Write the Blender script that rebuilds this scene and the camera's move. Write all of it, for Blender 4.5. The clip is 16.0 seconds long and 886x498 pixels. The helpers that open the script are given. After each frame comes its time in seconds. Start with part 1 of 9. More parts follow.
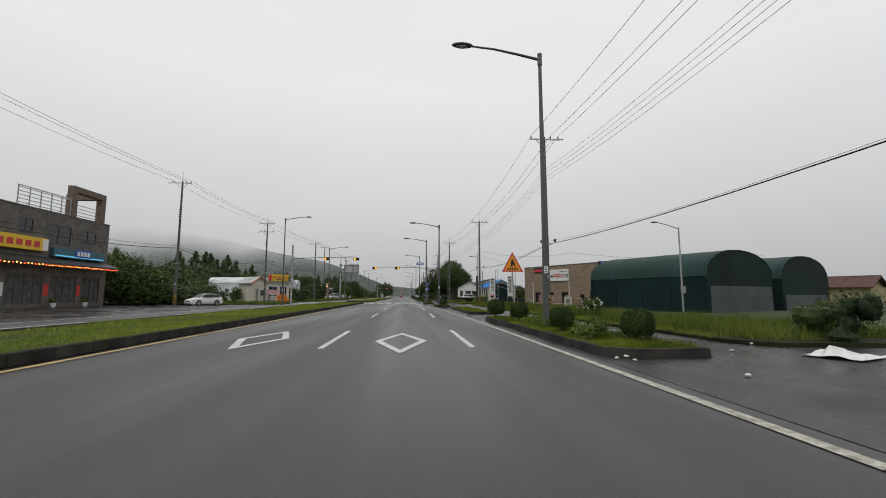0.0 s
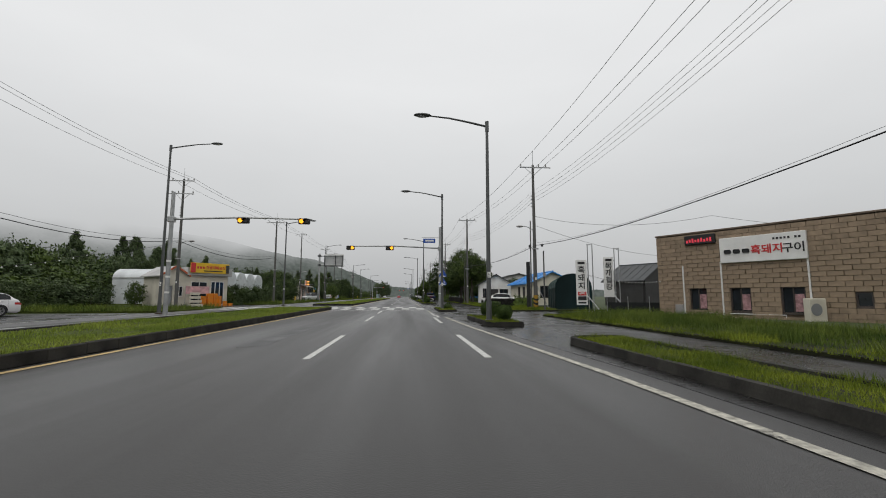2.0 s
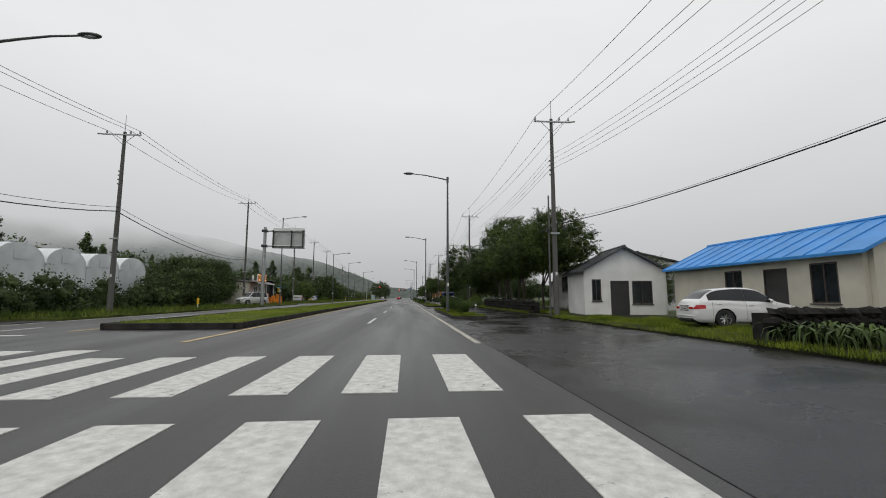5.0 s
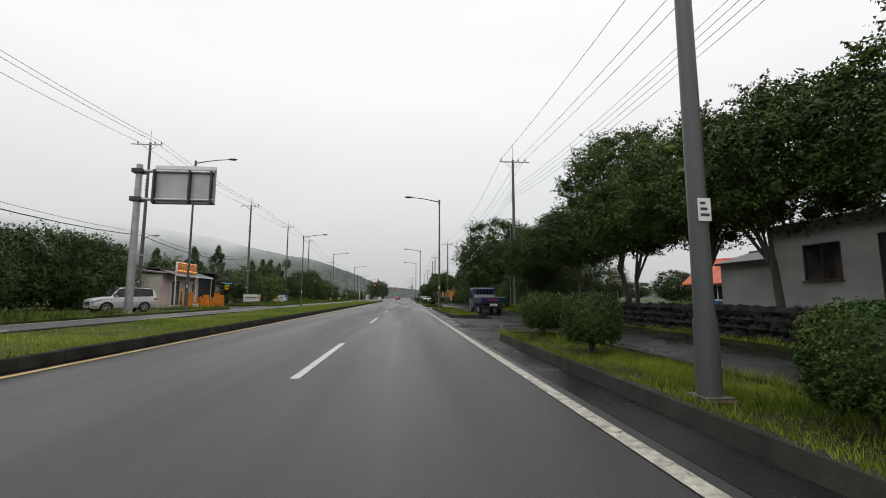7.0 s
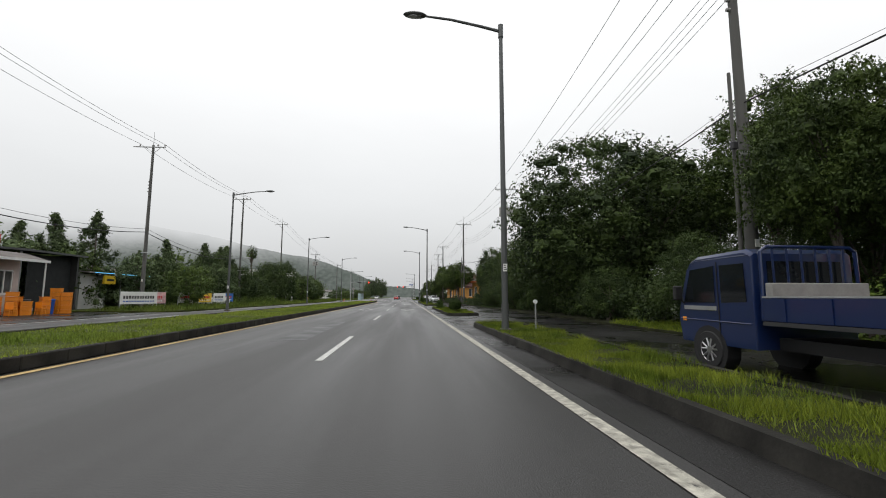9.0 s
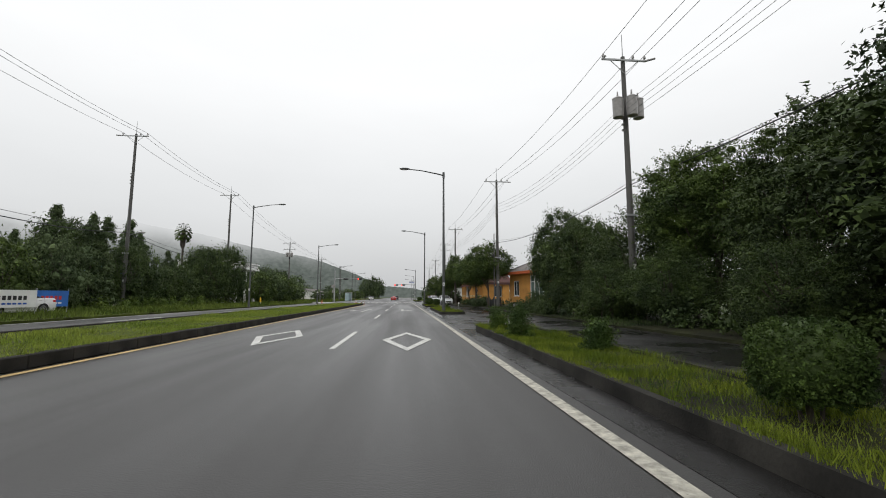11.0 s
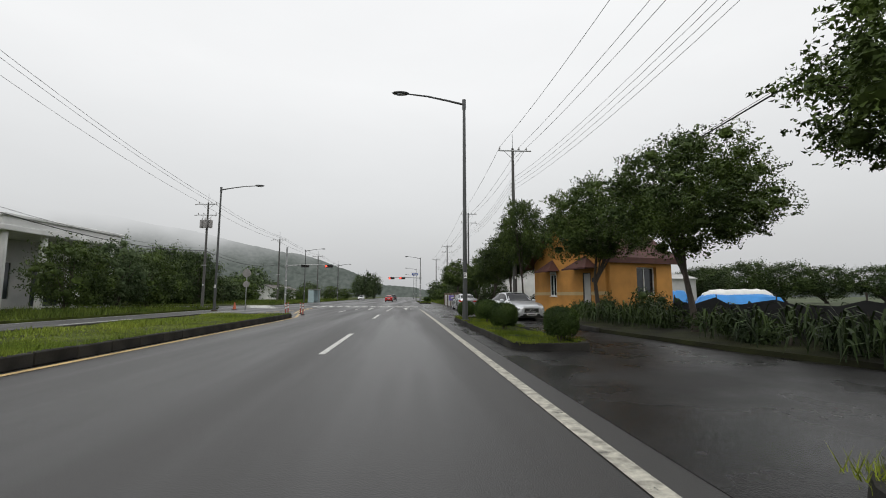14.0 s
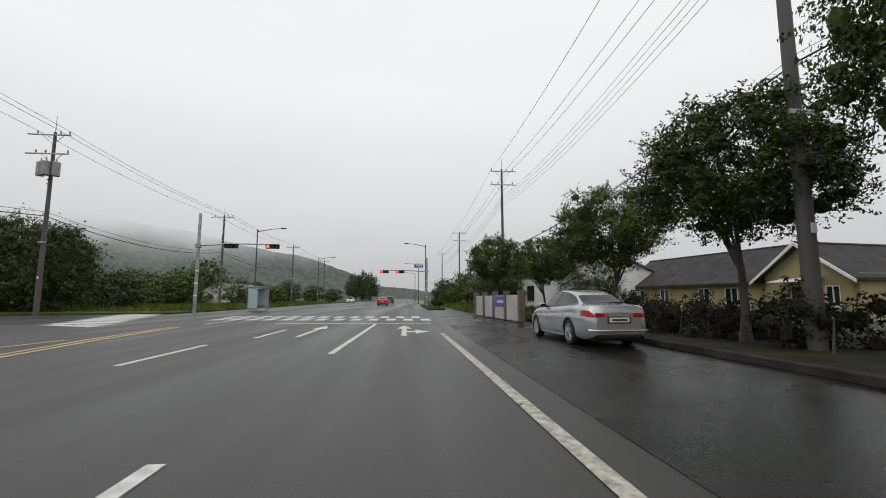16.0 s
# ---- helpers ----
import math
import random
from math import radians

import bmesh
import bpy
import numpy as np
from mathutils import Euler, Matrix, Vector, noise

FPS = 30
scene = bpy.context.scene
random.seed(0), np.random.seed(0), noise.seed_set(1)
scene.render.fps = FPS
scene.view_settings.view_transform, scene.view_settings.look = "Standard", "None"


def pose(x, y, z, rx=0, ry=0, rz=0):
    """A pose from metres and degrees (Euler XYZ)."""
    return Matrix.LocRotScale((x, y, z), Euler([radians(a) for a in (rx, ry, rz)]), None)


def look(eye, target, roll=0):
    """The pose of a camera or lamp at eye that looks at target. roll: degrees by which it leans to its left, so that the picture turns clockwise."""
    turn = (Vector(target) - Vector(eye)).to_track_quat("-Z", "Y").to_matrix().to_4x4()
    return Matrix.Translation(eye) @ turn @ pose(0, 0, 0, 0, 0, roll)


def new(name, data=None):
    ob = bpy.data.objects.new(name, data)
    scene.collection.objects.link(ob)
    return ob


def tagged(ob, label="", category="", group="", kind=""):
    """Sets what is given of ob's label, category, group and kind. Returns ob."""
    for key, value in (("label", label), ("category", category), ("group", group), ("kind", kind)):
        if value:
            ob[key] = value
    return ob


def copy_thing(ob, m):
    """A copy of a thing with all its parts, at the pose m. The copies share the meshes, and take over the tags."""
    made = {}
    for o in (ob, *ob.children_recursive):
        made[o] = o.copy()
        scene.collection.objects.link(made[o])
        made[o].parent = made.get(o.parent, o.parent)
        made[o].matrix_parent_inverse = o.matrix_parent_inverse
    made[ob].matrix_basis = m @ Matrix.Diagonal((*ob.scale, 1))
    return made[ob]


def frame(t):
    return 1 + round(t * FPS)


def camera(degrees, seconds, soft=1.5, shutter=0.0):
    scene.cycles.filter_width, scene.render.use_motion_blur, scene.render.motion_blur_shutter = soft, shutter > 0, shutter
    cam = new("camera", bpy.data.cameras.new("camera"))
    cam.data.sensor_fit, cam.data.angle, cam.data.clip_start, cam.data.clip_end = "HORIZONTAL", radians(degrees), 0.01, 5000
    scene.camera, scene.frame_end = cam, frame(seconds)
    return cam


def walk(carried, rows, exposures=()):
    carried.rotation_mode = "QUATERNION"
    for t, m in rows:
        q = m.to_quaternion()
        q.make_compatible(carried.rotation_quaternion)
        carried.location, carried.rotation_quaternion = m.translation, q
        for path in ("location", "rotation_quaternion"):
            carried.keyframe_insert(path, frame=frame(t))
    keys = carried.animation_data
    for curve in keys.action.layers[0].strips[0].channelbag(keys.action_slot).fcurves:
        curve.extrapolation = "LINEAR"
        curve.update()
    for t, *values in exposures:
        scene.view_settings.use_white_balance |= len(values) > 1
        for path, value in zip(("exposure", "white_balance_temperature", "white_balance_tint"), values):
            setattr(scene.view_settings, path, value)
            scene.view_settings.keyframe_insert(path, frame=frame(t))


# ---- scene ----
cam = camera(92.5, 16.0, soft=1.0)
PATH = [
    (0.0, pose(0.225, 0.000, 1.23, 96.30, 0, -4.85)),
    (0.5, pose(0.212, 7.516, 1.23, 96.47, 0, -4.92)),
    (1.0, pose(0.196, 14.948, 1.23, 96.39, 0, -4.98)),
    (1.5, pose(0.172, 22.218, 1.23, 96.48, 0, -5.04)),
    (2.0, pose(0.142, 29.225, 1.23, 96.33, 0, -5.04)),
    (2.5, pose(0.105, 35.758, 1.23, 96.45, 0, -4.99)),
    (3.0, pose(0.069, 42.076, 1.23, 96.40, 0, -4.99)),
    (3.5, pose(0.040, 48.357, 1.23, 96.36, 0, -4.85)),
    (4.0, pose(0.014, 54.647, 1.23, 96.44, 0, -4.98)),
    (6.5, pose(-0.100, 88.169, 1.23, 96.51, 0, -4.95)),
    (7.0, pose(-0.118, 95.235, 1.23, 96.49, 0, -5.02)),
    (7.5, pose(-0.131, 102.047, 1.23, 96.22, 0, -5.00)),
    (8.0, pose(-0.138, 108.768, 1.23, 96.26, 0, -4.80)),
    (8.5, pose(-0.134, 115.460, 1.23, 96.46, 0, -5.02)),
    (9.0, pose(-0.123, 122.178, 1.23, 96.41, 0, -4.97)),
    (11.5, pose(-0.046, 157.042, 1.23, 96.48, 0, -5.06)),
    (12.0, pose(-0.037, 164.167, 1.23, 96.50, 0, -4.95)),
    (12.5, pose(-0.030, 171.244, 1.23, 96.36, 0, -4.96)),
    (13.0, pose(-0.023, 178.235, 1.23, 96.34, 0, -4.96)),
    (13.5, pose(-0.017, 185.065, 1.23, 96.51, 0, -4.96)),
    (14.0, pose(-0.008, 191.786, 1.23, 96.37, 0, -4.98)),
    (14.5, pose(0.005, 198.455, 1.23, 96.30, 0, -4.95)),
    (15.0, pose(0.020, 204.985, 1.23, 96.29, 0, -4.99)),
    (15.5, pose(0.033, 211.252, 1.23, 96.71, 0, -5.01)),
    (16.0, pose(0.046, 217.423, 1.23, 96.64, 0, -4.99)),
]
walk(cam, PATH, [(0, -0.1), (4.2, -0.1), (6.3, 0.06), (7.5, 0.21), (9.2, 0.25), (11.3, 0.2), (13.0, 0.12), (16, 0.05)])

# ---- light, sky and exposure ----
world = bpy.data.worlds.new("overcast_sky")
scene.world = world
world.use_nodes = True
wt = world.node_tree
bg = wt.nodes["Background"]
sky = wt.nodes.new("ShaderNodeTexSky")
sky.sky_type = "NISHITA"
sky.sun_disc = False
sky.sun_elevation, sky.sun_rotation = radians(58), radians(200)
sky.air_density, sky.dust_density = 2.0, 6.0
wco = wt.nodes.new("ShaderNodeTexCoord")
wsep = wt.nodes.new("ShaderNodeSeparateXYZ")
wramp = wt.nodes.new("ShaderNodeValToRGB")
wramp.color_ramp.elements[0].position, wramp.color_ramp.elements[0].color = 0.0, (5.05, 5.15, 5.25, 1)
wramp.color_ramp.elements[1].position, wramp.color_ramp.elements[1].color = 0.45, (9.1, 9.15, 9.2, 1)
wmid = wramp.color_ramp.elements.new(0.18)
wmid.color = (6.9, 7.0, 7.1, 1)
wn = wt.nodes.new("ShaderNodeTexNoise")
wn.inputs["Scale"].default_value, wn.inputs["Detail"].default_value = 2.2, 5
wmap = wt.nodes.new("ShaderNodeMapping")
wmap.inputs["Scale"].default_value = (1, 1, 3)
wcl = wt.nodes.new("ShaderNodeMapRange")
wcl.inputs["To Min"].default_value, wcl.inputs["To Max"].default_value = 0.93, 1.05
wmul = wt.nodes.new("ShaderNodeVectorMath")
wmul.operation = "SCALE"
wmix = wt.nodes.new("ShaderNodeMix")
wmix.data_type = "RGBA"
wmix.inputs[0].default_value = 0.94
wt.links.new(wco.outputs["Generated"], wsep.inputs[0])
wt.links.new(wsep.outputs["Z"], wramp.inputs[0])
wt.links.new(wco.outputs["Generated"], wmap.inputs[0])
wt.links.new(wmap.outputs[0], wn.inputs["Vector"])
wt.links.new(wn.outputs[0], wcl.inputs[0])
wt.links.new(wramp.outputs[0], wmul.inputs[0])
wt.links.new(wcl.outputs[0], wmul.inputs["Scale"])
wt.links.new(sky.outputs[0], wmix.inputs[6])
wt.links.new(wmul.outputs[0], wmix.inputs[7])
wt.links.new(wmix.outputs[2], bg.inputs[0])
bg.inputs[1].default_value = 0.1

sun = new("sun", bpy.data.lights.new("sun", "SUN"))
sun.data.energy, sun.data.angle, sun.data.color = 0.6, radians(40), (1, 0.98, 0.95)
sun.matrix_world = look((-40, 60, 90), (0, 100, 0))


# ---- materials ----
def mat(name, c, rough=0.6, metal=0.0, var=0.18, scale=3.0, fine=45.0, bump=0.15, c2=None, stretch=(1, 1, 1), rnd=0.0, isl=0.0,
        wet=0.0, coat=0.0, emit=None, power=1.0, dist=0.01, spec=0.5, worn=0.0):
    m = bpy.data.materials.new(name)
    m.use_nodes = True
    nt = m.node_tree
    p = nt.nodes["Principled BSDF"]
    p.inputs["Roughness"].default_value, p.inputs["Metallic"].default_value = rough, metal
    p.inputs["Coat Weight"].default_value = coat
    p.inputs["Specular IOR Level"].default_value = spec
    p.inputs["Coat Roughness"].default_value = 0.06
    co = nt.nodes.new("ShaderNodeTexCoord")
    mp = nt.nodes.new("ShaderNodeMapping")
    mp.inputs["Scale"].default_value = stretch
    nt.links.new(co.outputs["Object"], mp.inputs[0])
    big, small = nt.nodes.new("ShaderNodeTexNoise"), nt.nodes.new("ShaderNodeTexNoise")
    big.inputs["Scale"].default_value, big.inputs["Detail"].default_value = scale, 5
    small.inputs["Scale"].default_value, small.inputs["Detail"].default_value = fine, 3
    nt.links.new(mp.outputs[0], big.inputs["Vector"])
    nt.links.new(co.outputs["Object"], small.inputs["Vector"])
    ramp = nt.nodes.new("ShaderNodeValToRGB")
    hi = c2 or [min(1, k * (1 + var)) for k in c]
    lo = [k * (1 - var) for k in c]
    ramp.color_ramp.elements[0].position, ramp.color_ramp.elements[0].color = 0.33, (*lo, 1)
    ramp.color_ramp.elements[1].position, ramp.color_ramp.elements[1].color = 0.68, (*hi, 1)
    nt.links.new(big.outputs[0], ramp.inputs[0])
    rng = nt.nodes.new("ShaderNodeMapRange")
    rng.inputs["To Min"].default_value, rng.inputs["To Max"].default_value = 1 - var * 0.7, 1 + var * 0.7
    nt.links.new(small.outputs[0], rng.inputs[0])
    mul = nt.nodes.new("ShaderNodeVectorMath")
    mul.operation = "SCALE"
    nt.links.new(ramp.outputs[0], mul.inputs[0])
    nt.links.new(rng.outputs[0], mul.inputs["Scale"])
    last = mul
    for amount, kind, out in ((rnd, "ShaderNodeObjectInfo", "Random"), (isl, "ShaderNodeNewGeometry", "Random Per Island")):
        if amount:
            src = nt.nodes.new(kind)
            r2 = nt.nodes.new("ShaderNodeMapRange")
            r2.inputs["To Min"].default_value, r2.inputs["To Max"].default_value = 1 - amount, 1 + amount
            m2 = nt.nodes.new("ShaderNodeVectorMath")
            m2.operation = "SCALE"
            nt.links.new(src.outputs[out], r2.inputs[0])
            nt.links.new(last.outputs[0], m2.inputs[0])
            nt.links.new(r2.outputs[0], m2.inputs["Scale"])
            last = m2
    if worn:
        gap, gr, mx = nt.nodes.new("ShaderNodeTexNoise"), nt.nodes.new("ShaderNodeMapRange"), nt.nodes.new("ShaderNodeMix")
        gap.inputs["Scale"].default_value, gap.inputs["Detail"].default_value, gap.inputs["Roughness"].default_value = 2.6, 8, 0.75
        gr.inputs["From Min"].default_value, gr.inputs["From Max"].default_value = 0.66 - worn * 0.2, 0.72 - worn * 0.2
        mx.data_type = "RGBA"
        mx.inputs[7].default_value = (0.05, 0.05, 0.048, 1)
        nt.links.new(co.outputs["Object"], gap.inputs["Vector"])
        nt.links.new(gap.outputs[0], gr.inputs[0])
        nt.links.new(gr.outputs[0], mx.inputs[0])
        nt.links.new(last.outputs[0], mx.inputs[6])
        nt.links.new(mx.outputs[2], p.inputs["Base Color"])
    else:
        nt.links.new(last.outputs[0], p.inputs["Base Color"])
    if wet:
        rr = nt.nodes.new("ShaderNodeMapRange")
        rr.inputs["From Min"].default_value, rr.inputs["From Max"].default_value = 0.38, 0.62
        rr.inputs["To Min"].default_value, rr.inputs["To Max"].default_value = max(0.05, rough - wet), rough
        nt.links.new(big.outputs[0], rr.inputs[0])
        nt.links.new(rr.outputs[0], p.inputs["Roughness"])
    if bump:
        bp = nt.nodes.new("ShaderNodeBump")
        bp.inputs["Strength"].default_value, bp.inputs["Distance"].default_value = bump, dist
        nt.links.new(small.outputs[0], bp.inputs["Height"])
        nt.links.new(bp.outputs[0], p.inputs["Normal"])
    if emit:
        p.inputs["Emission Color"].default_value = (*emit, 1)
        p.inputs["Emission Strength"].default_value = power
    return m


def glassy(name, c=(0.02, 0.025, 0.03)):
    m = mat(name, c, 0.06, 0, 0.3, 1.5, 20, 0)
    m.node_tree.nodes["Principled BSDF"].inputs["Specular IOR Level"].default_value = 0.6
    return m


ASPHALT = mat("asphalt_wet", (0.036, 0.035, 0.034), 0.52, 0, 0.25, 0.55, 70, 0.35, stretch=(1.0, 0.05, 1), wet=0.2, spec=0.4)
ASPHALT2 = mat("asphalt_old_wet", (0.018, 0.0175, 0.017), 0.45, 0, 0.4, 0.35, 50, 0.5, wet=0.3, spec=0.2)
PATCH = mat("asphalt_patch", (0.029, 0.029, 0.030), 0.5, 0, 0.25, 1.2, 60, 0.4, wet=0.15)
PAINT_W = mat("road_paint_white", (0.58, 0.58, 0.555), 0.6, 0, 0.22, 7.0, 60, 0.4, c2=(0.66, 0.66, 0.63), spec=0.3, worn=0.35)
PAINT_E = mat("road_paint_worn_cream", (0.40, 0.385, 0.33), 0.6, 0, 0.42, 9.0, 38, 0.6, c2=(0.56, 0.54, 0.46), spec=0.3, worn=0.35)
PAINT_Y = mat("road_paint_yellow", (0.56, 0.40, 0.17), 0.5, 0, 0.22, 1.2, 25, 0.3, worn=0.2)
KERB = mat("kerb_concrete_wet", (0.026, 0.025, 0.023), 0.85, 0, 0.4, 1.5, 30, 0.5, rnd=0.2, c2=(0.045, 0.043, 0.038), spec=0.15)
SOIL = mat("grassy_soil", (0.040, 0.046, 0.013), 0.9, 0, 0.4, 0.8, 30, 0.5, c2=(0.085, 0.11, 0.02), spec=0.12)
SOIL_D = mat("dark_wet_soil", (0.020, 0.019, 0.013), 0.85, 0, 0.4, 0.8, 30, 0.6, c2=(0.032, 0.036, 0.013), spec=0.15)
FIELD = mat("rough_field", (0.045, 0.062, 0.024), 0.95, 0, 0.4, 0.12, 9, 0.5, c2=(0.07, 0.095, 0.032))
GRASS = mat("grass_blades", (0.15, 0.225, 0.03), 0.75, 0, 0.2, 0.25, 9, 0, isl=0.35, c2=(0.26, 0.31, 0.05), spec=0.15)
BEDGRASS = mat("bed_grass_blades", (0.085, 0.14, 0.014), 0.8, 0, 0.3, 0.8, 9, 0, isl=0.35, c2=(0.21, 0.25, 0.03), spec=0.1)
GRASS2 = mat("weed_blades", (0.055, 0.10, 0.016), 0.8, 0, 0.3, 0.5, 9, 0, isl=0.4, c2=(0.15, 0.19, 0.034), spec=0.15)
LEAF = mat("tree_leaves", (0.034, 0.062, 0.016), 0.65, 0, 0.35, 0.7, 8, 0, isl=0.32, rnd=0.15, c2=(0.092, 0.135, 0.026), spec=0.25)
LEAF2 = mat("evergreen_leaves", (0.027, 0.05, 0.017), 0.65, 0, 0.35, 0.6, 8, 0, isl=0.32, rnd=0.15, c2=(0.072, 0.108, 0.026), spec=0.25)
# far foliage is paled so that its colour carries the haze
LEAF_HAZE = mat("hazed_far_leaves", (0.06, 0.092, 0.042), 0.75, 0, 0.25, 0.4, 8, 0, isl=0.35, rnd=0.22, c2=(0.105, 0.14, 0.06), spec=0.2)
LEAF3 = mat("shrub_leaves", (0.034, 0.07, 0.014), 0.65, 0, 0.35, 1.1, 9, 0, isl=0.45, rnd=0.2, c2=(0.082, 0.13, 0.024), spec=0.2)
LEAF4 = mat("broad_leaves", (0.065, 0.115, 0.02), 0.65, 0, 0.3, 0.9, 9, 0, isl=0.35, c2=(0.125, 0.175, 0.032), spec=0.2)
BARK = mat("bark", (0.075, 0.062, 0.05), 0.9, 0, 0.35, 4, 30, 0.8, stretch=(1, 1, 0.2))
POLE_C = mat("pole_concrete", (0.10, 0.098, 0.092), 0.75, 0, 0.15, 1.2, 40, 0.2, stretch=(1, 1, 0.1))
POLE_S = mat("lamp_pole_paint", (0.095, 0.10, 0.10), 0.45, 0.3, 0.12, 1, 30, 0.05, stretch=(1, 1, 0.1))
STEEL = mat("galvanised_steel", (0.36, 0.37, 0.37), 0.45, 0.6, 0.15, 2, 40, 0.1)
DARKM = mat("dark_metal", (0.045, 0.045, 0.048), 0.5, 0.3, 0.2, 2, 40, 0.1)
CABLE = mat("cable_rubber", (0.02, 0.02, 0.022), 0.7, 0, 0.1, 2, 10, 0)
WIRE = mat("bare_wire", (0.10, 0.10, 0.105), 0.6, 0.3, 0.1, 2, 10, 0)
PORC = mat("insulator_grey", (0.28, 0.27, 0.26), 0.3, 0, 0.15, 5, 30, 0)
WHITE = mat("white_paint", (0.72, 0.72, 0.70), 0.55, 0, 0.1, 0.8, 25, 0.1)
PINKW = mat("pale_pink_render", (0.56, 0.45, 0.41), 0.75, 0, 0.14, 0.7, 35, 0.25)
CREAM = mat("cream_render", (0.58, 0.55, 0.46), 0.75, 0, 0.14, 0.7, 35, 0.25)
OCHRE = mat("ochre_render", (0.34, 0.29, 0.15), 0.8, 0, 0.16, 0.7, 35, 0.25)
GREYW = mat("grey_white_render", (0.44, 0.44, 0.43), 0.8, 0, 0.16, 0.6, 30, 0.25)
ORANGE = mat("orange_render", (0.50, 0.24, 0.055), 0.8, 0, 0.2, 0.8, 35, 0.3)
ORANGE_L = mat("pale_band_render", (0.50, 0.38, 0.20), 0.8, 0, 0.15, 0.8, 35, 0.3)
BRICK = mat("split_stone_brick", (0.275, 0.207, 0.142), 0.85, 0, 0.2, 3, 40, 0.6, rnd=0.10, isl=0.0)
BRICK_S = mat("split_stone_brick_rest", (0.275, 0.207, 0.142), 0.85, 0, 0.2, 3, 40, 0.6, isl=0.10)
MORTAR = mat("mortar", (0.155, 0.12, 0.09), 0.9, 0, 0.2, 3, 40, 0.3)
STONE = mat("grey_stone_cladding", (0.15, 0.135, 0.12), 0.85, 0, 0.3, 1.4, 18, 0.6, rnd=0.2)
BASALT = mat("basalt_rubble", (0.022, 0.021, 0.02), 0.95, 0, 0.4, 2.5, 18, 0.9, spec=0.12)
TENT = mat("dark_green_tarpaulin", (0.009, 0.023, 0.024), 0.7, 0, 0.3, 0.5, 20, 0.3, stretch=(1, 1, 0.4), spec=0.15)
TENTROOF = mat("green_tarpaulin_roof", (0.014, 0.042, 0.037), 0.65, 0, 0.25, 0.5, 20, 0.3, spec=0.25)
NET = mat("black_shade_net", (0.014, 0.016, 0.017), 0.9, 0, 0.2, 3, 90, 0.3)
DARKTARP = mat("dark_grey_tarpaulin", (0.055, 0.065, 0.066), 0.6, 0, 0.25, 0.6, 20, 0.2)
GREYTARP = mat("grey_tarpaulin", (0.23, 0.24, 0.25), 0.6, 0, 0.15, 0.7, 20, 0.2)
VINYL = mat("white_greenhouse_film", (0.62, 0.65, 0.66), 0.35, 0, 0.15, 0.6, 12, 0.1)
BLUEROOF = mat("blue_sheet_roof", (0.03, 0.24, 0.62), 0.45, 0.1, 0.12, 0.8, 20, 0.1)
REDROOF = mat("red_sheet_roof", (0.36, 0.075, 0.055), 0.5, 0, 0.15, 0.8, 25, 0.2)
ORANGEROOF = mat("orange_sheet_roof", (0.55, 0.13, 0.06), 0.5, 0, 0.15, 0.8, 25, 0.2)
BROWNROOF = mat("brown_shingle_roof", (0.08, 0.033, 0.027), 0.8, 0, 0.25, 1.2, 30, 0.5)
DARKTILE = mat("dark_roof_tile", (0.05, 0.048, 0.048), 0.85, 0, 0.25, 1.2, 30, 0.5, spec=0.2)
RUSTY = mat("rust_stained_concrete", (0.075, 0.055, 0.042), 0.9, 0, 0.4, 6, 40, 0.4, spec=0.2)
MUD = mat("wet_mud", (0.021, 0.019, 0.017), 0.6, 0, 0.3, 2.5, 40, 0.5, spec=0.25)
LEAF5 = mat("purple_brown_leaves", (0.030, 0.022, 0.018), 0.75, 0, 0.3, 0.9, 9, 0, isl=0.4, c2=(0.03, 0.038, 0.018), spec=0.15)
GREYROOF = mat("grey_shingle_roof", (0.16, 0.145, 0.135), 0.8, 0, 0.22, 1.2, 30, 0.5)
FASCIA = mat("orange_red_fascia", (0.50, 0.12, 0.045), 0.5, 0, 0.15, 1, 25, 0.1)
DARKROOF = mat("dark_corrugated_sheet", (0.06, 0.064, 0.066), 0.45, 0.4, 0.15, 1, 25, 0.1)
DARKWALL = mat("dark_board_wall", (0.035, 0.034, 0.034), 0.7, 0, 0.2, 1, 25, 0.2)
FRAMEW = mat("window_frame_white", (0.70, 0.70, 0.68), 0.4, 0, 0.08, 2, 20, 0)
FRAMED = mat("window_frame_dark", (0.05, 0.04, 0.035), 0.4, 0, 0.1, 2, 20, 0)
GLASS = glassy("window_glass")
GLASSG = glassy("green_tinted_glass", (0.11, 0.155, 0.135))
# paler pane colour stands for the bright interiors behind shop and kiosk windows
GLASSL = glassy("pale_lit_interior_glass", (0.10, 0.10, 0.10))
CURTAIN = mat("pink_patterned_curtain", (0.35, 0.20, 0.21), 0.9, 0, 0.5, 5, 30, 0)
YEL = mat("sign_yellow", (0.75, 0.48, 0.02), 0.5, 0, 0.08, 1, 20, 0)
YEL_S = mat("pole_guard_yellow", (0.36, 0.21, 0.018), 0.55, 0, 0.15, 2, 20, 0.1)
SIGNW = mat("sign_white", (0.74, 0.74, 0.72), 0.45, 0, 0.08, 1.5, 20, 0)
SIGNBLUE = mat("sign_blue", (0.01, 0.075, 0.38), 0.4, 0, 0.08, 1, 20, 0)
SIGNRED = mat("sign_red", (0.55, 0.03, 0.03), 0.45, 0, 0.1, 1, 20, 0)
SIGNORANGE = mat("warning_orange", (0.80, 0.30, 0.015), 0.45, 0, 0.06, 1, 20, 0)
BLACK = mat("matt_black", (0.012, 0.012, 0.013), 0.6, 0, 0.1, 2, 20, 0)
INK = mat("black_lettering", (0.015, 0.015, 0.016), 0.6, 0, 0.1, 2, 20, 0)
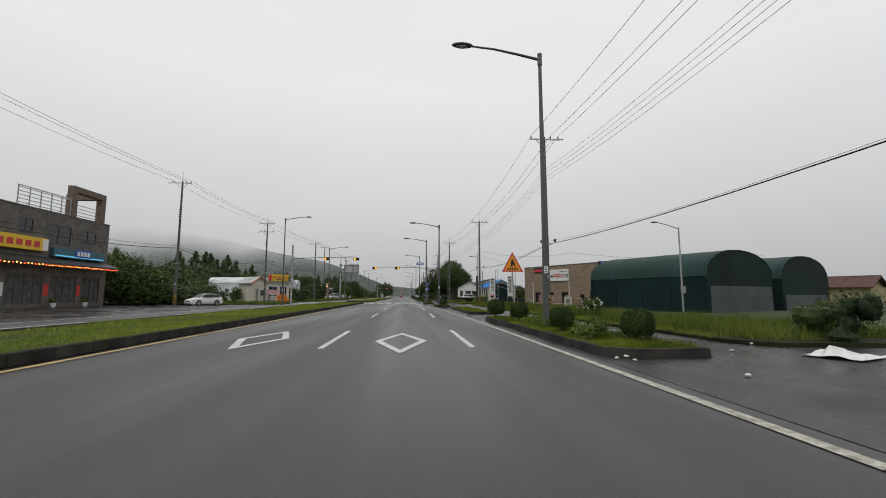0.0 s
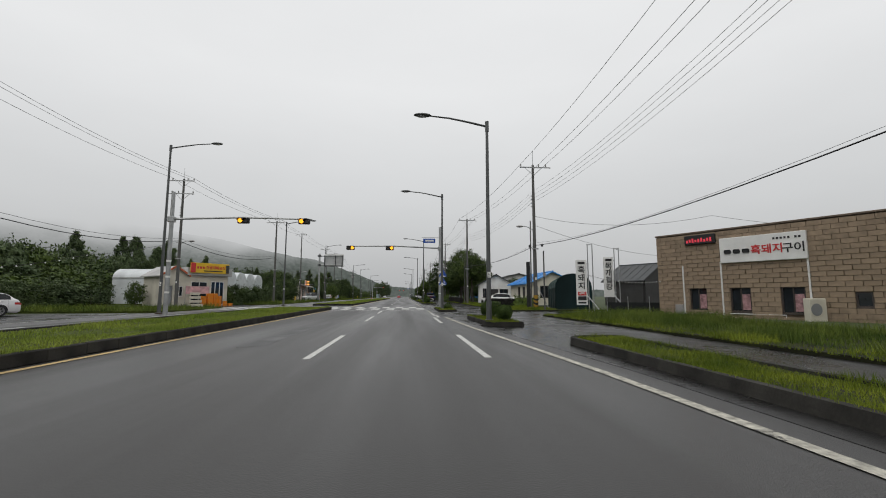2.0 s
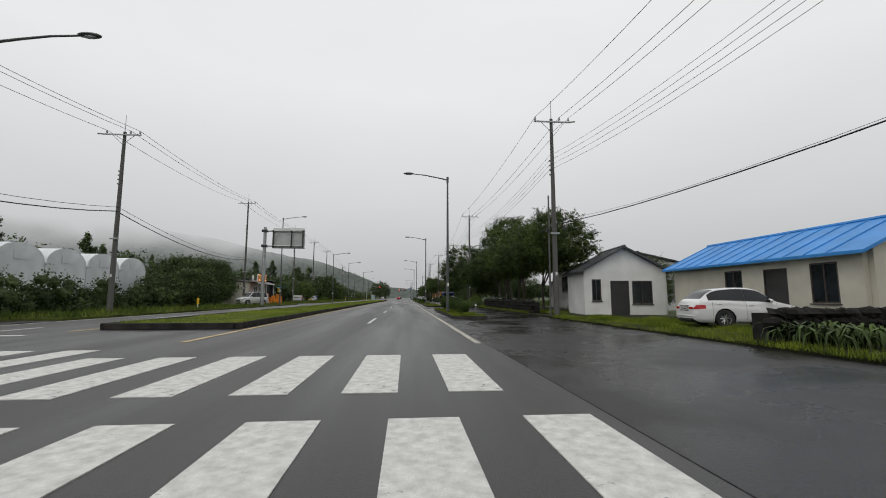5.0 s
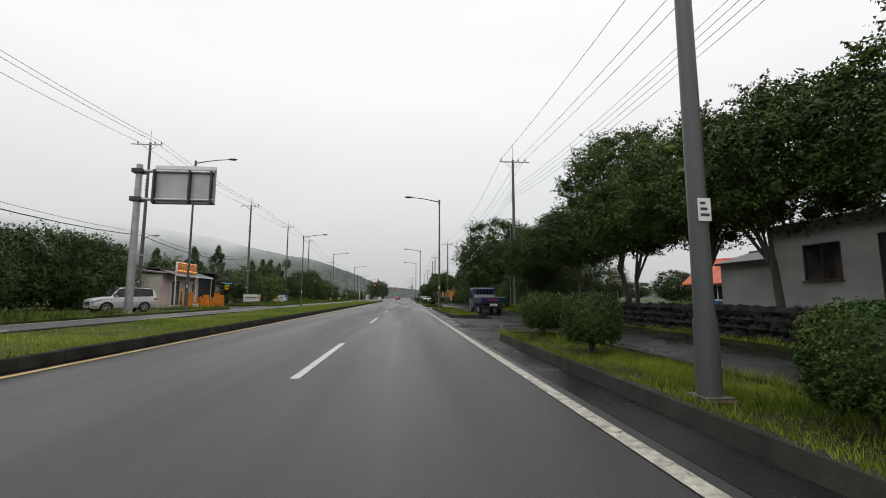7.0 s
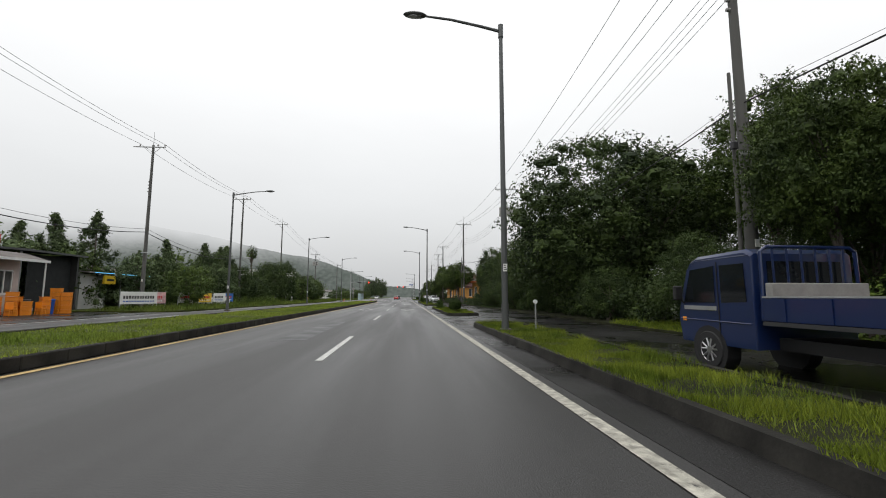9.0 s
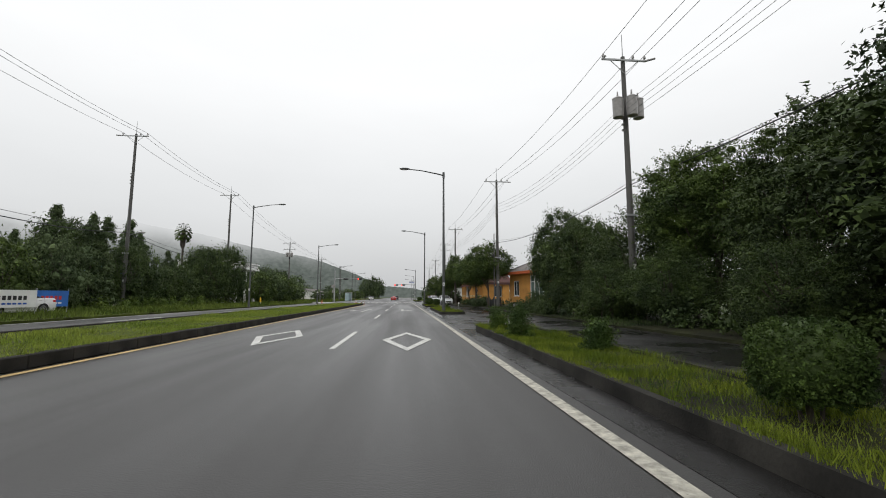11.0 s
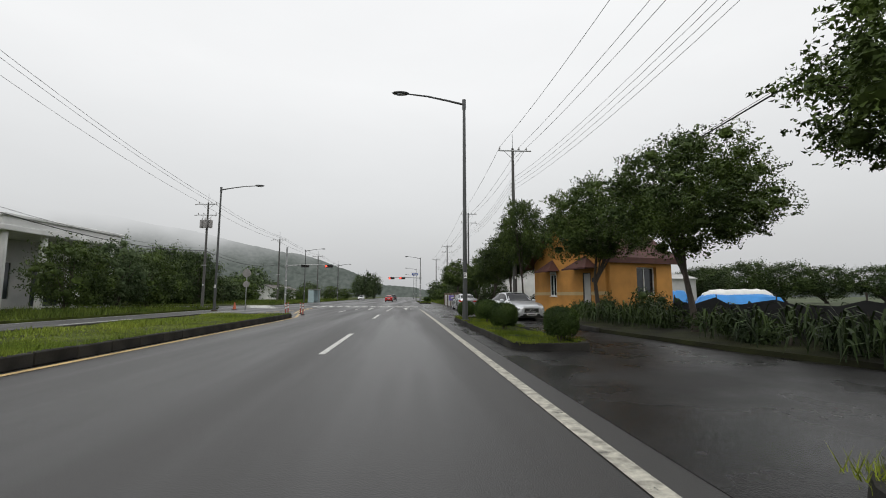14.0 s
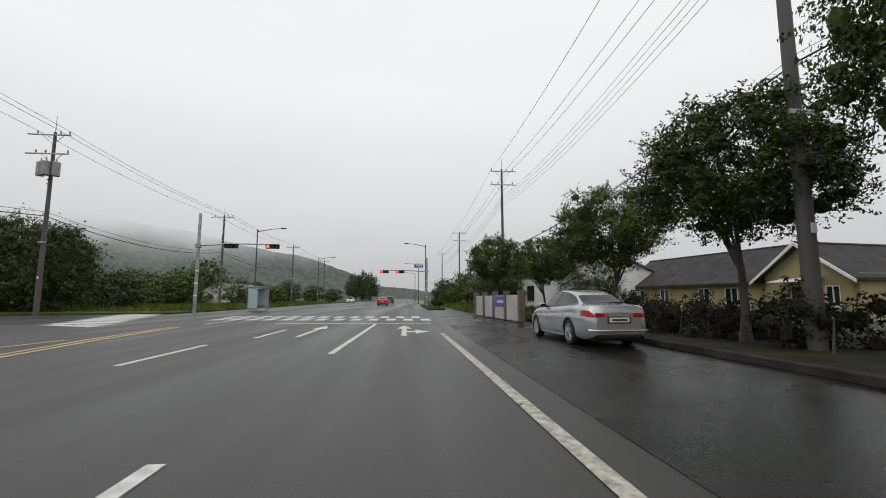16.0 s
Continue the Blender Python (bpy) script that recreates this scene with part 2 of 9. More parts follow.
PLASTIC_O = mat("orange_plastic", (0.75, 0.24, 0.01), 0.45, 0, 0.12, 1.5, 20, 0)
BLUEW = mat("blue_wall", (0.02, 0.13, 0.45), 0.6, 0, 0.15, 1, 20, 0.1)
PURPLE = mat("purple_banner", (0.20, 0.16, 0.45), 0.6, 0, 0.2, 2, 20, 0)
PINKB = mat("pink_banner", (0.6, 0.35, 0.36), 0.6, 0, 0.3, 2, 20, 0)
TYRE = mat("tyre_rubber", (0.018, 0.018, 0.019), 0.8, 0, 0.2, 6, 40, 0.2)
RIM = mat("alloy_rim", (0.5, 0.5, 0.51), 0.3, 0.9, 0.1, 4, 30, 0)
CHROME = mat("chrome_trim", (0.7, 0.7, 0.71), 0.15, 1.0, 0.05, 4, 30, 0)
CARGLASS = glassy("car_glass", (0.010, 0.012, 0.014))
CARGLASS.node_tree.nodes["Principled BSDF"].inputs["Specular IOR Level"].default_value = 0.35
CARW = mat("car_paint_white", (0.68, 0.68, 0.68), 0.28, 0, 0.03, 1, 30, 0, coat=0.6)
CARS = mat("car_paint_silver", (0.46, 0.47, 0.49), 0.27, 0.6, 0.04, 1, 30, 0, coat=0.6)
CARSW = mat("car_paint_bright_silver", (0.66, 0.68, 0.70), 0.28, 0.45, 0.03, 1, 30, 0, coat=0.6)
PALETEAL = mat("pale_teal_panel", (0.42, 0.54, 0.56), 0.4, 0, 0.1, 1, 20, 0)
BOARDB = mat("pale_sheet_metal", (0.42, 0.43, 0.43), 0.5, 0.2, 0.1, 1, 20, 0)
PETAL = mat("white_petals", (0.7, 0.7, 0.62), 0.7, 0, 0.1, 3, 20, 0)
CARB = mat("car_paint_dark", (0.02, 0.021, 0.024), 0.3, 0.2, 0.05, 1, 30, 0, coat=0.6)
CARR = mat("car_paint_red", (0.45, 0.015, 0.015), 0.3, 0.1, 0.05, 1, 30, 0, coat=0.6)
CARBLUE = mat("truck_paint_blue", (0.004, 0.016, 0.075), 0.35, 0.1, 0.08, 1, 30, 0, coat=0.5)
CARSIL = mat("suv_paint_pale_silver", (0.52, 0.53, 0.52), 0.35, 0.3, 0.05, 1, 30, 0, coat=0.4)
LAMP_R = mat("tail_lamp_red", (0.40, 0.012, 0.012), 0.2, 0, 0.1, 4, 30, 0)
LAMP_C = mat("clear_lamp", (0.55, 0.56, 0.57), 0.1, 0.3, 0.1, 4, 30, 0)
LAMP_D = glassy("dark_headlamp_glass", (0.2, 0.21, 0.22))
LIT_Y = mat("amber_signal_lit", (0.8, 0.35, 0.02), 0.4, 0, 0, 1, 1, 0, emit=(1.0, 0.34, 0.015), power=2.2)
LIT_R = mat("red_signal_lit", (0.8, 0.05, 0.02), 0.4, 0, 0, 1, 1, 0, emit=(1.0, 0.05, 0.03), power=4.0)
UNLIT = mat("unlit_signal_lens", (0.03, 0.025, 0.02), 0.3, 0, 0.1, 1, 1, 0)
BULB_W = mat("warm_bulb_lit", (0.8, 0.4, 0.1), 0.4, 0, 0, 1, 1, 0, emit=(1.0, 0.42, 0.1), power=4.5)
LED_P = mat("led_purple_lit", (0.1, 0.05, 0.4), 0.4, 0, 0, 1, 1, 0, emit=(0.2, 0.13, 1.0), power=0.9)
LED_R = mat("led_red_lit", (0.4, 0.02, 0.02), 0.4, 0, 0, 1, 1, 0, emit=(1.0, 0.08, 0.14), power=0.4)
LED_B = mat("led_blue_lit", (0.05, 0.3, 0.5), 0.4, 0, 0, 1, 1, 0, emit=(0.15, 0.6, 0.9), power=0.6)
BULB_R = mat("red_bulb_lit", (0.7, 0.08, 0.03), 0.4, 0, 0, 1, 1, 0, emit=(1.0, 0.07, 0.02), power=4.0)
TEALP = mat("teal_plastic", (0.01, 0.22, 0.18), 0.45, 0, 0.1, 2, 20, 0)
TEAL = mat("dull_teal_board", (0.03, 0.12, 0.15), 0.5, 0, 0.15, 1.5, 20, 0.05)


# ---- mesh tools ----
class Geo:
    """Collects faces for one mesh."""

    def __init__(self):
        self.v, self.f = [], []

    def add(self, vs, fs):
        n = len(self.v)
        self.v += [tuple(p) for p in vs]
        self.f += [tuple(n + i for i in q) for q in fs]
        return self

    def box(self, x0, x1, y0, y1, z0, z1, b=0.0):
        if b:
            bm = bmesh.new()
            bmesh.ops.create_cube(bm, size=1, matrix=Matrix.LocRotScale(((x0 + x1) / 2, (y0 + y1) / 2, (z0 + z1) / 2), None, (x1 - x0, y1 - y0, z1 - z0)))
            bmesh.ops.bevel(bm, geom=bm.edges[:], offset=b, segments=1, affect="EDGES")
            bm.verts.index_update()
            self.add([p.co[:] for p in bm.verts], [[p.index for p in q.verts] for q in bm.faces])
            bm.free()
            return self
        vs = [(x, y, z) for z in (z0, z1) for y in (y0, y1) for x in (x0, x1)]
        return self.add(vs, [(0, 2, 3, 1), (4, 5, 7, 6), (0, 1, 5, 4), (2, 6, 7, 3), (0, 4, 6, 2), (1, 3, 7, 5)])

    def cyl(self, p, q, r0, r1=None, n=10):
        p, q = Vector(p), Vector(q)
        r1 = r0 if r1 is None else r1
        rot = (q - p).to_track_quat("Z", "Y").to_matrix()
        ring = [Vector((math.cos(2 * math.pi * i / n), math.sin(2 * math.pi * i / n), 0)) for i in range(n)]
        vs = [p + rot @ (k * r0) for k in ring] + [q + rot @ (k * r1) for k in ring]
        fs = [(i, (i + 1) % n, n + (i + 1) % n, n + i) for i in range(n)] + [tuple(range(n - 1, -1, -1)), tuple(range(n, 2 * n))]
        return self.add(vs, fs)

    def tube(self, pts, r, n=6, r1=None):
        pts = [Vector(p) for p in pts]
        r1 = r if r1 is None else r1
        m, vs = len(pts), []
        for i, p in enumerate(pts):
            d = pts[min(i + 1, m - 1)] - pts[max(i - 1, 0)]
            rot = d.to_track_quat("Z", "Y").to_matrix()
            k = r + (r1 - r) * i / max(1, m - 1)
            vs += [p + rot @ Vector((k * math.cos(2 * math.pi * j / n), k * math.sin(2 * math.pi * j / n), 0)) for j in range(n)]
        fs = [(i * n + j, i * n + (j + 1) % n, (i + 1) * n + (j + 1) % n, (i + 1) * n + j) for i in range(m - 1) for j in range(n)]
        fs += [tuple(range(n - 1, -1, -1)), tuple(range((m - 1) * n, m * n))]
        return self.add(vs, fs)

    def prism(self, poly, axis, lo, hi):
        n = len(poly)
        put = {"x": lambda a, b, c: (c, a, b), "y": lambda a, b, c: (a, c, b), "z": lambda a, b, c: (a, b, c)}[axis]
        vs = [put(a, b, lo) for a, b in poly] + [put(a, b, hi) for a, b in poly]
        fs = [(i, (i + 1) % n, n + (i + 1) % n, n + i) for i in range(n)] + [tuple(range(n - 1, -1, -1)), tuple(range(n, 2 * n))]
        return self.add(vs, fs)

    def ball(self, c, r, n=10, wob=0.0, seed=0):
        r = (r, r, r) if isinstance(r, (int, float)) else r
        rows, vs, fs = max(4, n // 2), [], []
        for i in range(rows + 1):
            a = math.pi * i / rows
            for j in range(n):
                b = 2 * math.pi * j / n
                d = Vector((math.sin(a) * math.cos(b), math.sin(a) * math.sin(b), math.cos(a)))
                k = 1 + wob * noise.noise(d * 2.3 + Vector((seed * 7.1, 0, 0)))
                vs.append((c[0] + d.x * r[0] * k, c[1] + d.y * r[1] * k, c[2] + d.z * r[2] * k))
        fs = [(i * n + j, (i + 1) * n + j, (i + 1) * n + (j + 1) % n, i * n + (j + 1) % n) for i in range(rows) for j in range(n)]
        return self.add(vs, fs)

    def lathe(self, prof, c, n=18):
        """Turns a profile of (radius, x) round the x axis through c."""
        m, vs = len(prof), []
        for r, x in prof:
            vs += [(c[0] + x, c[1] + r * math.cos(2 * math.pi * j / n), c[2] + r * math.sin(2 * math.pi * j / n)) for j in range(n)]
        return self.add(vs, [(i * n + j, i * n + (j + 1) % n, (i + 1) * n + (j + 1) % n, (i + 1) * n + j) for i in range(m - 1) for j in range(n)])

    def mesh(self, name, material, smooth=False):
        me = bpy.data.meshes.new(name)
        me.from_pydata(self.v, [], self.f)
        me.materials.append(material)
        if smooth:
            me.shade_smooth()
            me.set_sharp_from_angle(angle=0.7)
        me.validate()
        me.update()
        return me


def part(name, geo, material, parent, label="", smooth=False, at=None):
    me = geo.mesh(name, material, smooth) if isinstance(geo, Geo) else geo
    ob = new(name, me)
    ob.parent = parent
    if at is not None:
        ob.matrix_basis = at
    if label:
        tagged(ob, label)
    return ob


def thing(name, label, category, group="", at=None, kind=""):
    ob = new(name)
    ob.empty_display_size = 0.2
    if at is not None:
        ob.matrix_world = at
    return tagged(ob, label, category, group, kind)


def solo(name, geo, material, label, category="", group="", kind="", smooth=False, at=None):
    me = geo.mesh(name, material, smooth) if isinstance(geo, Geo) else geo
    ob = new(name, me)
    if at is not None:
        ob.matrix_world = at
    return tagged(ob, label, category, group, kind)


def facade(name, label, category, left, right, z=0.0):
    """An Empty at the wall's left end as seen from the road: x runs along the wall, y into the building."""
    dx, dy = right[0] - left[0], right[1] - left[1]
    ob = thing(name, label, category, at=pose(left[0], left[1], z, 0, 0, math.degrees(math.atan2(dy, dx))))
    return ob, math.hypot(dx, dy)


def wall_with(geo, x0, x1, z0, z1, y0, y1, holes):
    """One wall along x with rectangular openings (x0, x1, z0, z1) that go right through."""
    xs = sorted({x0, x1, *[min(max(q, x0), x1) for h in holes for q in h[:2]]})
    zs = sorted({z0, z1, *[min(max(q, z0), z1) for h in holes for q in h[2:4]]})
    nx, nz = len(xs), len(zs)
    solid = {(i, k) for i in range(nx - 1) for k in range(nz - 1)
             if not any(h[0] < (xs[i] + xs[i + 1]) / 2 < h[1] and h[2] < (zs[k] + zs[k + 1]) / 2 < h[3] for h in holes)}
    fs = []

    def at(i, k, back):
        return (k * nx + i) * 2 + back
    for i, k in solid:
        fs += [(at(i, k, 0), at(i + 1, k, 0), at(i + 1, k + 1, 0), at(i, k + 1, 0)), (at(i, k, 1), at(i, k + 1, 1), at(i + 1, k + 1, 1), at(i + 1, k, 1))]
        for di, dk, a, b in ((-1, 0, (i, k + 1), (i, k)), (1, 0, (i + 1, k), (i + 1, k + 1)), (0, -1, (i, k), (i + 1, k)), (0, 1, (i + 1, k + 1), (i, k + 1))):
            if (i + di, k + dk) not in solid:
                fs.append((at(*a, 0), at(*a, 1), at(*b, 1), at(*b, 0)))
    return geo.add([(x, y, z) for z in zs for x in xs for y in (y0, y1)], fs)


def window(parent, x0, x1, z0, z1, y=0.0, bars=1, fr=FRAMEW, gl=GLASS, name="window", rail=False, sill=True, w=0.06, deep=0.12):
    """A framed window set in an opening of a wall whose face lies at y."""
    fg = Geo()
    fg.box(x0, x1, y + 0.01, y + deep, z0, z0 + w).box(x0, x1, y + 0.01, y + deep, z1 - w, z1)
    fg.box(x0, x0 + w, y + 0.01, y + deep, z0 + w, z1 - w).box(x1 - w, x1, y + 0.01, y + deep, z0 + w, z1 - w)
    win = part(name, fg, fr, parent)
    for i in range(bars):
        xm = x0 + (x1 - x0) * (i + 1) / (bars + 1)
        part("mullion", Geo().box(xm - w / 2, xm + w / 2, y + 0.02, y + deep - 0.01, z0 + w, z1 - w), fr, win)
    if rail:
        zr = z0 + (z1 - z0) * 0.78
        part("transom", Geo().box(x0 + w, x1 - w, y + 0.025, y + deep - 0.015, zr - w / 2, zr + w / 2), fr, win)
    part("pane", Geo().box(x0 + w, x1 - w, y + deep * 0.55, y + deep * 0.55 + 0.012, z0 + w, z1 - w), gl, win)
    if sill:
        part("sill", Geo().box(x0 - 0.05, x1 + 0.05, y - 0.06, y + 0.01, z0 - 0.06, z0 - 0.005), fr, win)
    return win


def letters(name, text, size, material, parent, m, label="", fit=None):
    """Raised lettering in the built-in font, centred on m, lying in its xz plane."""
    cu = bpy.data.curves.new(name, "FONT")
    cu.body, cu.size, cu.extrude, cu.offset = text, size, 0.008, size * 0.018
    cu.align_x, cu.align_y = "CENTER", "CENTER"
    tmp = bpy.data.objects.new(name, cu)
    scene.collection.objects.link(tmp)
    me = bpy.data.meshes.new_from_object(tmp.evaluated_get(bpy.context.evaluated_depsgraph_get()))
    bpy.data.objects.remove(tmp)
    me.materials.clear()
    me.materials.append(material)
    return part(name, me, material, parent, label, at=m @ pose(0, 0, 0, 90, 0, 0))

# ---- ground, road and markings ----
solo("ground", Geo().add([(-3000, -600, -0.06), (3000, -600, -0.06), (3000, 4000, -0.06), (-3000, 4000, -0.06)], [(0, 1, 2, 3)]), FIELD,
     "rough green and brown field spreading to the horizon", kind="structure")
solo("road", Geo().box(-18.0, 8.6, -60, 900, -0.5, 0.0), ASPHALT, "wet grey asphalt main road with two lanes each way", kind="structure")


def slab(name, poly, z, material, label, deep=0.4):
    return solo(name, Geo().prism(poly, "z", z - deep, z), material, label, kind="structure")


slab("pavement", [(4.15, -60), (8.6, -60), (8.6, 55), (60, 55), (60, 62.8), (8.6, 62.8), (8.6, 175), (8.2, 180), (8.2, 197), (7.3, 200.5), (6.6, 206), (6.6, 250), (2.0, 250), (2.0, 110), (2.15, 62),
                  (3.0, 50), (3.9, 36)], 0.006, ASPHALT2, "old patched wet asphalt of a roadside path and side road")
slab("road_left_arm", [(-90, 232), (-18.0, 236), (-18.0, 252), (-90, 245)], 0.004, ASPHALT, "wet asphalt of a crossing side road")
slab("forecourt", [(-37.8, 0), (-18, 0), (-18, 62), (-37.8, 58)], 0.005, ASPHALT2, "wet asphalt forecourt before a shop building")
slab("forecourt_4", [(8.0, -60), (12.7, -60), (12.7, 9.5), (9.4, 9.9), (8.7, 11.0), (8.0, 11.0)], 0.002, ASPHALT2, "wet asphalt entrance beside a grassy verge")
slab("forecourt_2", [(-34, 74), (-18, 74), (-18, 92), (-23, 92)], 0.005, ASPHALT2, "wet asphalt yard of a farm shop")
slab("forecourt_3", [(-27.8, 141), (-18, 141), (-18, 158), (-27.8, 158)], 0.005, ASPHALT2, "wet asphalt yard of an orange kiosk")
for k, (cx, cy, w, d) in enumerate(((-3.6, 44, 0.6, 8), (-3.4, 139, 0.9, 9), (-3.9, 184, 0.7, 9))):
    slab("road_patch", [(cx - w / 2, cy - d / 2), (cx + w / 2, cy - d / 2 + 0.3), (cx + w / 2 - 0.1, cy + d / 2), (cx - w / 2 + 0.1, cy + d / 2 - 0.4)], 0.003, PATCH,
         "darker repaired strip in the asphalt", 0.1)

MARK_Z = 0.010


def ribbon(name, pts, w, material, label, group=""):
    """A painted band along a polyline on the ground."""
    g, n, vs = Geo(), len(pts), []
    for i, p in enumerate(pts):
        d = (Vector(pts[min(i + 1, n - 1)]) - Vector(pts[max(i - 1, 0)])).normalized()
        s = Vector((-d.y, d.x)) * w / 2
        vs += [(p[0] + s.x, p[1] + s.y, MARK_Z), (p[0] - s.x, p[1] - s.y, MARK_Z)]
    g.add(vs, [(2 * i, 2 * i + 1, 2 * i + 3, 2 * i + 2) for i in range(n - 1)])
    return solo(name, g, material, label, group=group, kind="structure")


dash_g = Geo().box(-0.07, 0.07, -2.5, 2.5, 0.0, MARK_Z)
dash_me = dash_g.mesh("lane_dash", PAINT_W)
for x, ys in ((-1.78, (-2.2, 12.8, 27.6, 40.4, 52.9, 62.2, 90.6, 104.5, 118.7, 133.2, 147.8, 162.9, 177.3, 190.7, 203.7, 218.4)), (1.81, (-2.3, 12.8, 27.0, 40.3, 51.4))):
    for y in ys:
        solo("lane_dash", dash_me, PAINT_W, "worn white broken lane line", group="lane dashes", kind="structure", at=pose(x, y, 0))
for y in range(-20, 235, 13):
    if not 62 < y < 84:
        solo("lane_dash", dash_me, PAINT_W, "worn white broken lane line", group="lane dashes", kind="structure", at=pose(-14.8, y, 0))
for x, y in ((-5.2, 227.6), (-4.6, 233.0), (-9.5, 240.5), (2.1, 55.3), (2.0, 57.3), (2.0, 59.2)):
    solo("lane_dash", dash_me, PAINT_W, "worn white broken lane line", group="lane dashes", kind="structure", at=pose(x, y, 0) @ Matrix.Diagonal((1, 0.5 if x > 0 else 0.7, 1, 1)))
ribbon("edge_line", [(3.75, -40), (3.62, 20), (3.52, 29), (3.35, 36), (2.75, 46), (2.45, 54)], 0.16, PAINT_E, "solid white road edge line")
ribbon("edge_line", [(2.02, 60.8), (2.02, 64.6)], 0.16, PAINT_E, "solid white road edge line")
ribbon("edge_line", [(1.9, 79), (1.76, 107), (1.74, 150), (1.72, 171), (1.62, 190), (1.5, 215), (1.42, 225), (1.33, 232.5)], 0.17, PAINT_E, "solid white road edge line")
ribbon("lane_line", [(-1.6, 227.2), (-1.38, 238.2)], 0.15, PAINT_W, "solid white lane line before a junction")
ribbon("centre_line", [(-6.3, -60), (-6.25, 66)], 0.16, PAINT_Y, "solid yellow line along the median")
ribbon("centre_line", [(-6.1, 80), (-6.25, 100), (-6.25, 213), (-6.4, 217.5), (-7.0, 220.5), (-8.0, 225), (-9.0, 231), (-9.6, 237)], 0.16, PAINT_Y, "solid yellow line along the median")
ribbon("centre_line", [(-7.9, 223), (-8.35, 225.5), (-9.35, 231), (-9.95, 237)], 0.14, PAINT_Y, "second yellow line beside the first")
ribbon("inner_line", [(-12.0, -60), (-12.0, 66)], 0.14, PAINT_Y, "solid yellow line of the far carriageway")
ribbon("inner_line", [(-12.0, 84), (-12.0, 214), (-10.4, 226), (-9.9, 231)], 0.14, PAINT_Y, "solid yellow line of the far carriageway")
ribbon("verge_line", [(-17.5, -60), (-17.5, 66)], 0.14, PAINT_W, "white edge line of the far carriageway")
ribbon("verge_line", [(-17.5, 82), (-17.5, 232)], 0.14, PAINT_W, "white edge line of the far carriageway")
ribbon("stop_line", [(-6.15, 65.6), (2.0, 64.9)], 0.42, PAINT_W, "white stop line before a crossing")
ribbon("stop_line", [(-6.3, 239.0), (1.3, 238.2)], 0.35, PAINT_W, "white stop line before a crossing")
ribbon("stop_line", [(-17.4, 82.5), (-12.2, 82.5)], 0.4, PAINT_W, "white stop line before a crossing")
for k in range(5):
    ribbon("hatching", [(-6.7 - 0.1 * k, 218.3 + 1.1 * k), (-10.6, 219.2 + 1.3 * k)], 0.12, PAINT_W, "thin white hatching behind the median end", "hatching")

stripe_me = Geo().box(-0.36, 0.36, -1.8, 1.8, 0.0, MARK_Z).mesh("crossing_stripe", PAINT_W)
crossing = thing("crossing", "staggered white zebra crossing painted on the road", "crossing", kind="structure")
for i in range(17):
    x = 1.55 - 1.39 * i
    part("stripe", stripe_me, PAINT_W, crossing, at=pose(x, 70.3 + (1.4 if x < -6 else 0), 0))
    if i < 16:
        part("stripe", stripe_me, PAINT_W, crossing, at=pose(x - 0.65, 75.1 + (1.4 if x < -6 else 0), 0))
crossing2 = thing("crossing_2", "staggered white zebra crossing at a junction", "crossing", kind="structure")
for i in range(13):
    x = 1.2 - 1.0 * i
    part("stripe", stripe_me, PAINT_W, crossing2, at=pose(x, 242.3 + 0.12 * i, 0) @ Matrix.Diagonal((0.75, 0.6, 1, 1)))
    part("stripe", stripe_me, PAINT_W, crossing2, at=pose(x - 0.5, 245.6 + 0.12 * i, 0) @ Matrix.Diagonal((0.75, 0.6, 1, 1)))
crossing3 = thing("crossing_3", "white zebra crossing over a side road", "crossing", kind="structure")
for i in range(12):
    part("stripe", stripe_me, PAINT_W, crossing3, at=pose(-15.0 - 0.5 * i, 238.3 + 1.35 * i, 0, 0, 0, 65))


def rhombus(cx, cy, w, d):
    g = Geo()
    out = [(cx, cy - d / 2), (cx + w / 2, cy), (cx, cy + d / 2), (cx - w / 2, cy)]
    k = 0.70
    inn = [(cx + (a - cx) * k, cy + (b - cy) * (k + 0.04)) for a, b in out]
    g.add([(a, b, MARK_Z) for a, b in out + inn], [(i, (i + 1) % 4, 4 + (i + 1) % 4, 4 + i) for i in range(4)])
    solo("crossing_diamond", g, PAINT_W, "white hollow diamond warning of a crossing", group="road diamonds", kind="structure")


for cx, cy in ((0.08, 11.8), (-3.85, 12.8), (0.0, 162.4), (-3.95, 163.8)):
    rhombus(cx, cy, 1.42, 5.1)


def arrow(cx, cy, turn):
    """A straight arrow with its tip at cy, and a short square branch with a head of its own to the side of turn."""
    g = Geo()
    z = MARK_Z
    g.add([(cx, cy, z), (cx - 0.31, cy - 2.05, z), (cx - 0.09, cy - 2.0, z), (cx + 0.09, cy - 2.0, z), (cx + 0.31, cy - 2.05, z)], [(0, 1, 2, 3, 4)])
    g.add([(cx - 0.09, cy - 2.0, z), (cx - 0.09, cy - 5.4, z), (cx + 0.09, cy - 5.4, z), (cx + 0.09, cy - 2.0, z)], [(0, 1, 2, 3)])
    if turn:
        a, b, c = cx + turn * 0.092, cx + turn * 0.41, cx + turn * 0.95
        g.add([(a, cy - 3.85, z), (b, cy - 3.85, z), (b, cy - 3.35, z), (a, cy - 3.35, z)], [(0, 1, 2, 3)])
        g.add([(b + turn * 0.002, cy - 4.55, z), (c, cy - 3.6, z), (b + turn * 0.002, cy - 2.6, z)], [(0, 1, 2)])
    solo("road_arrow", g, PAINT_W, "white lane arrow painted on the road", group="road arrows", kind="structure")


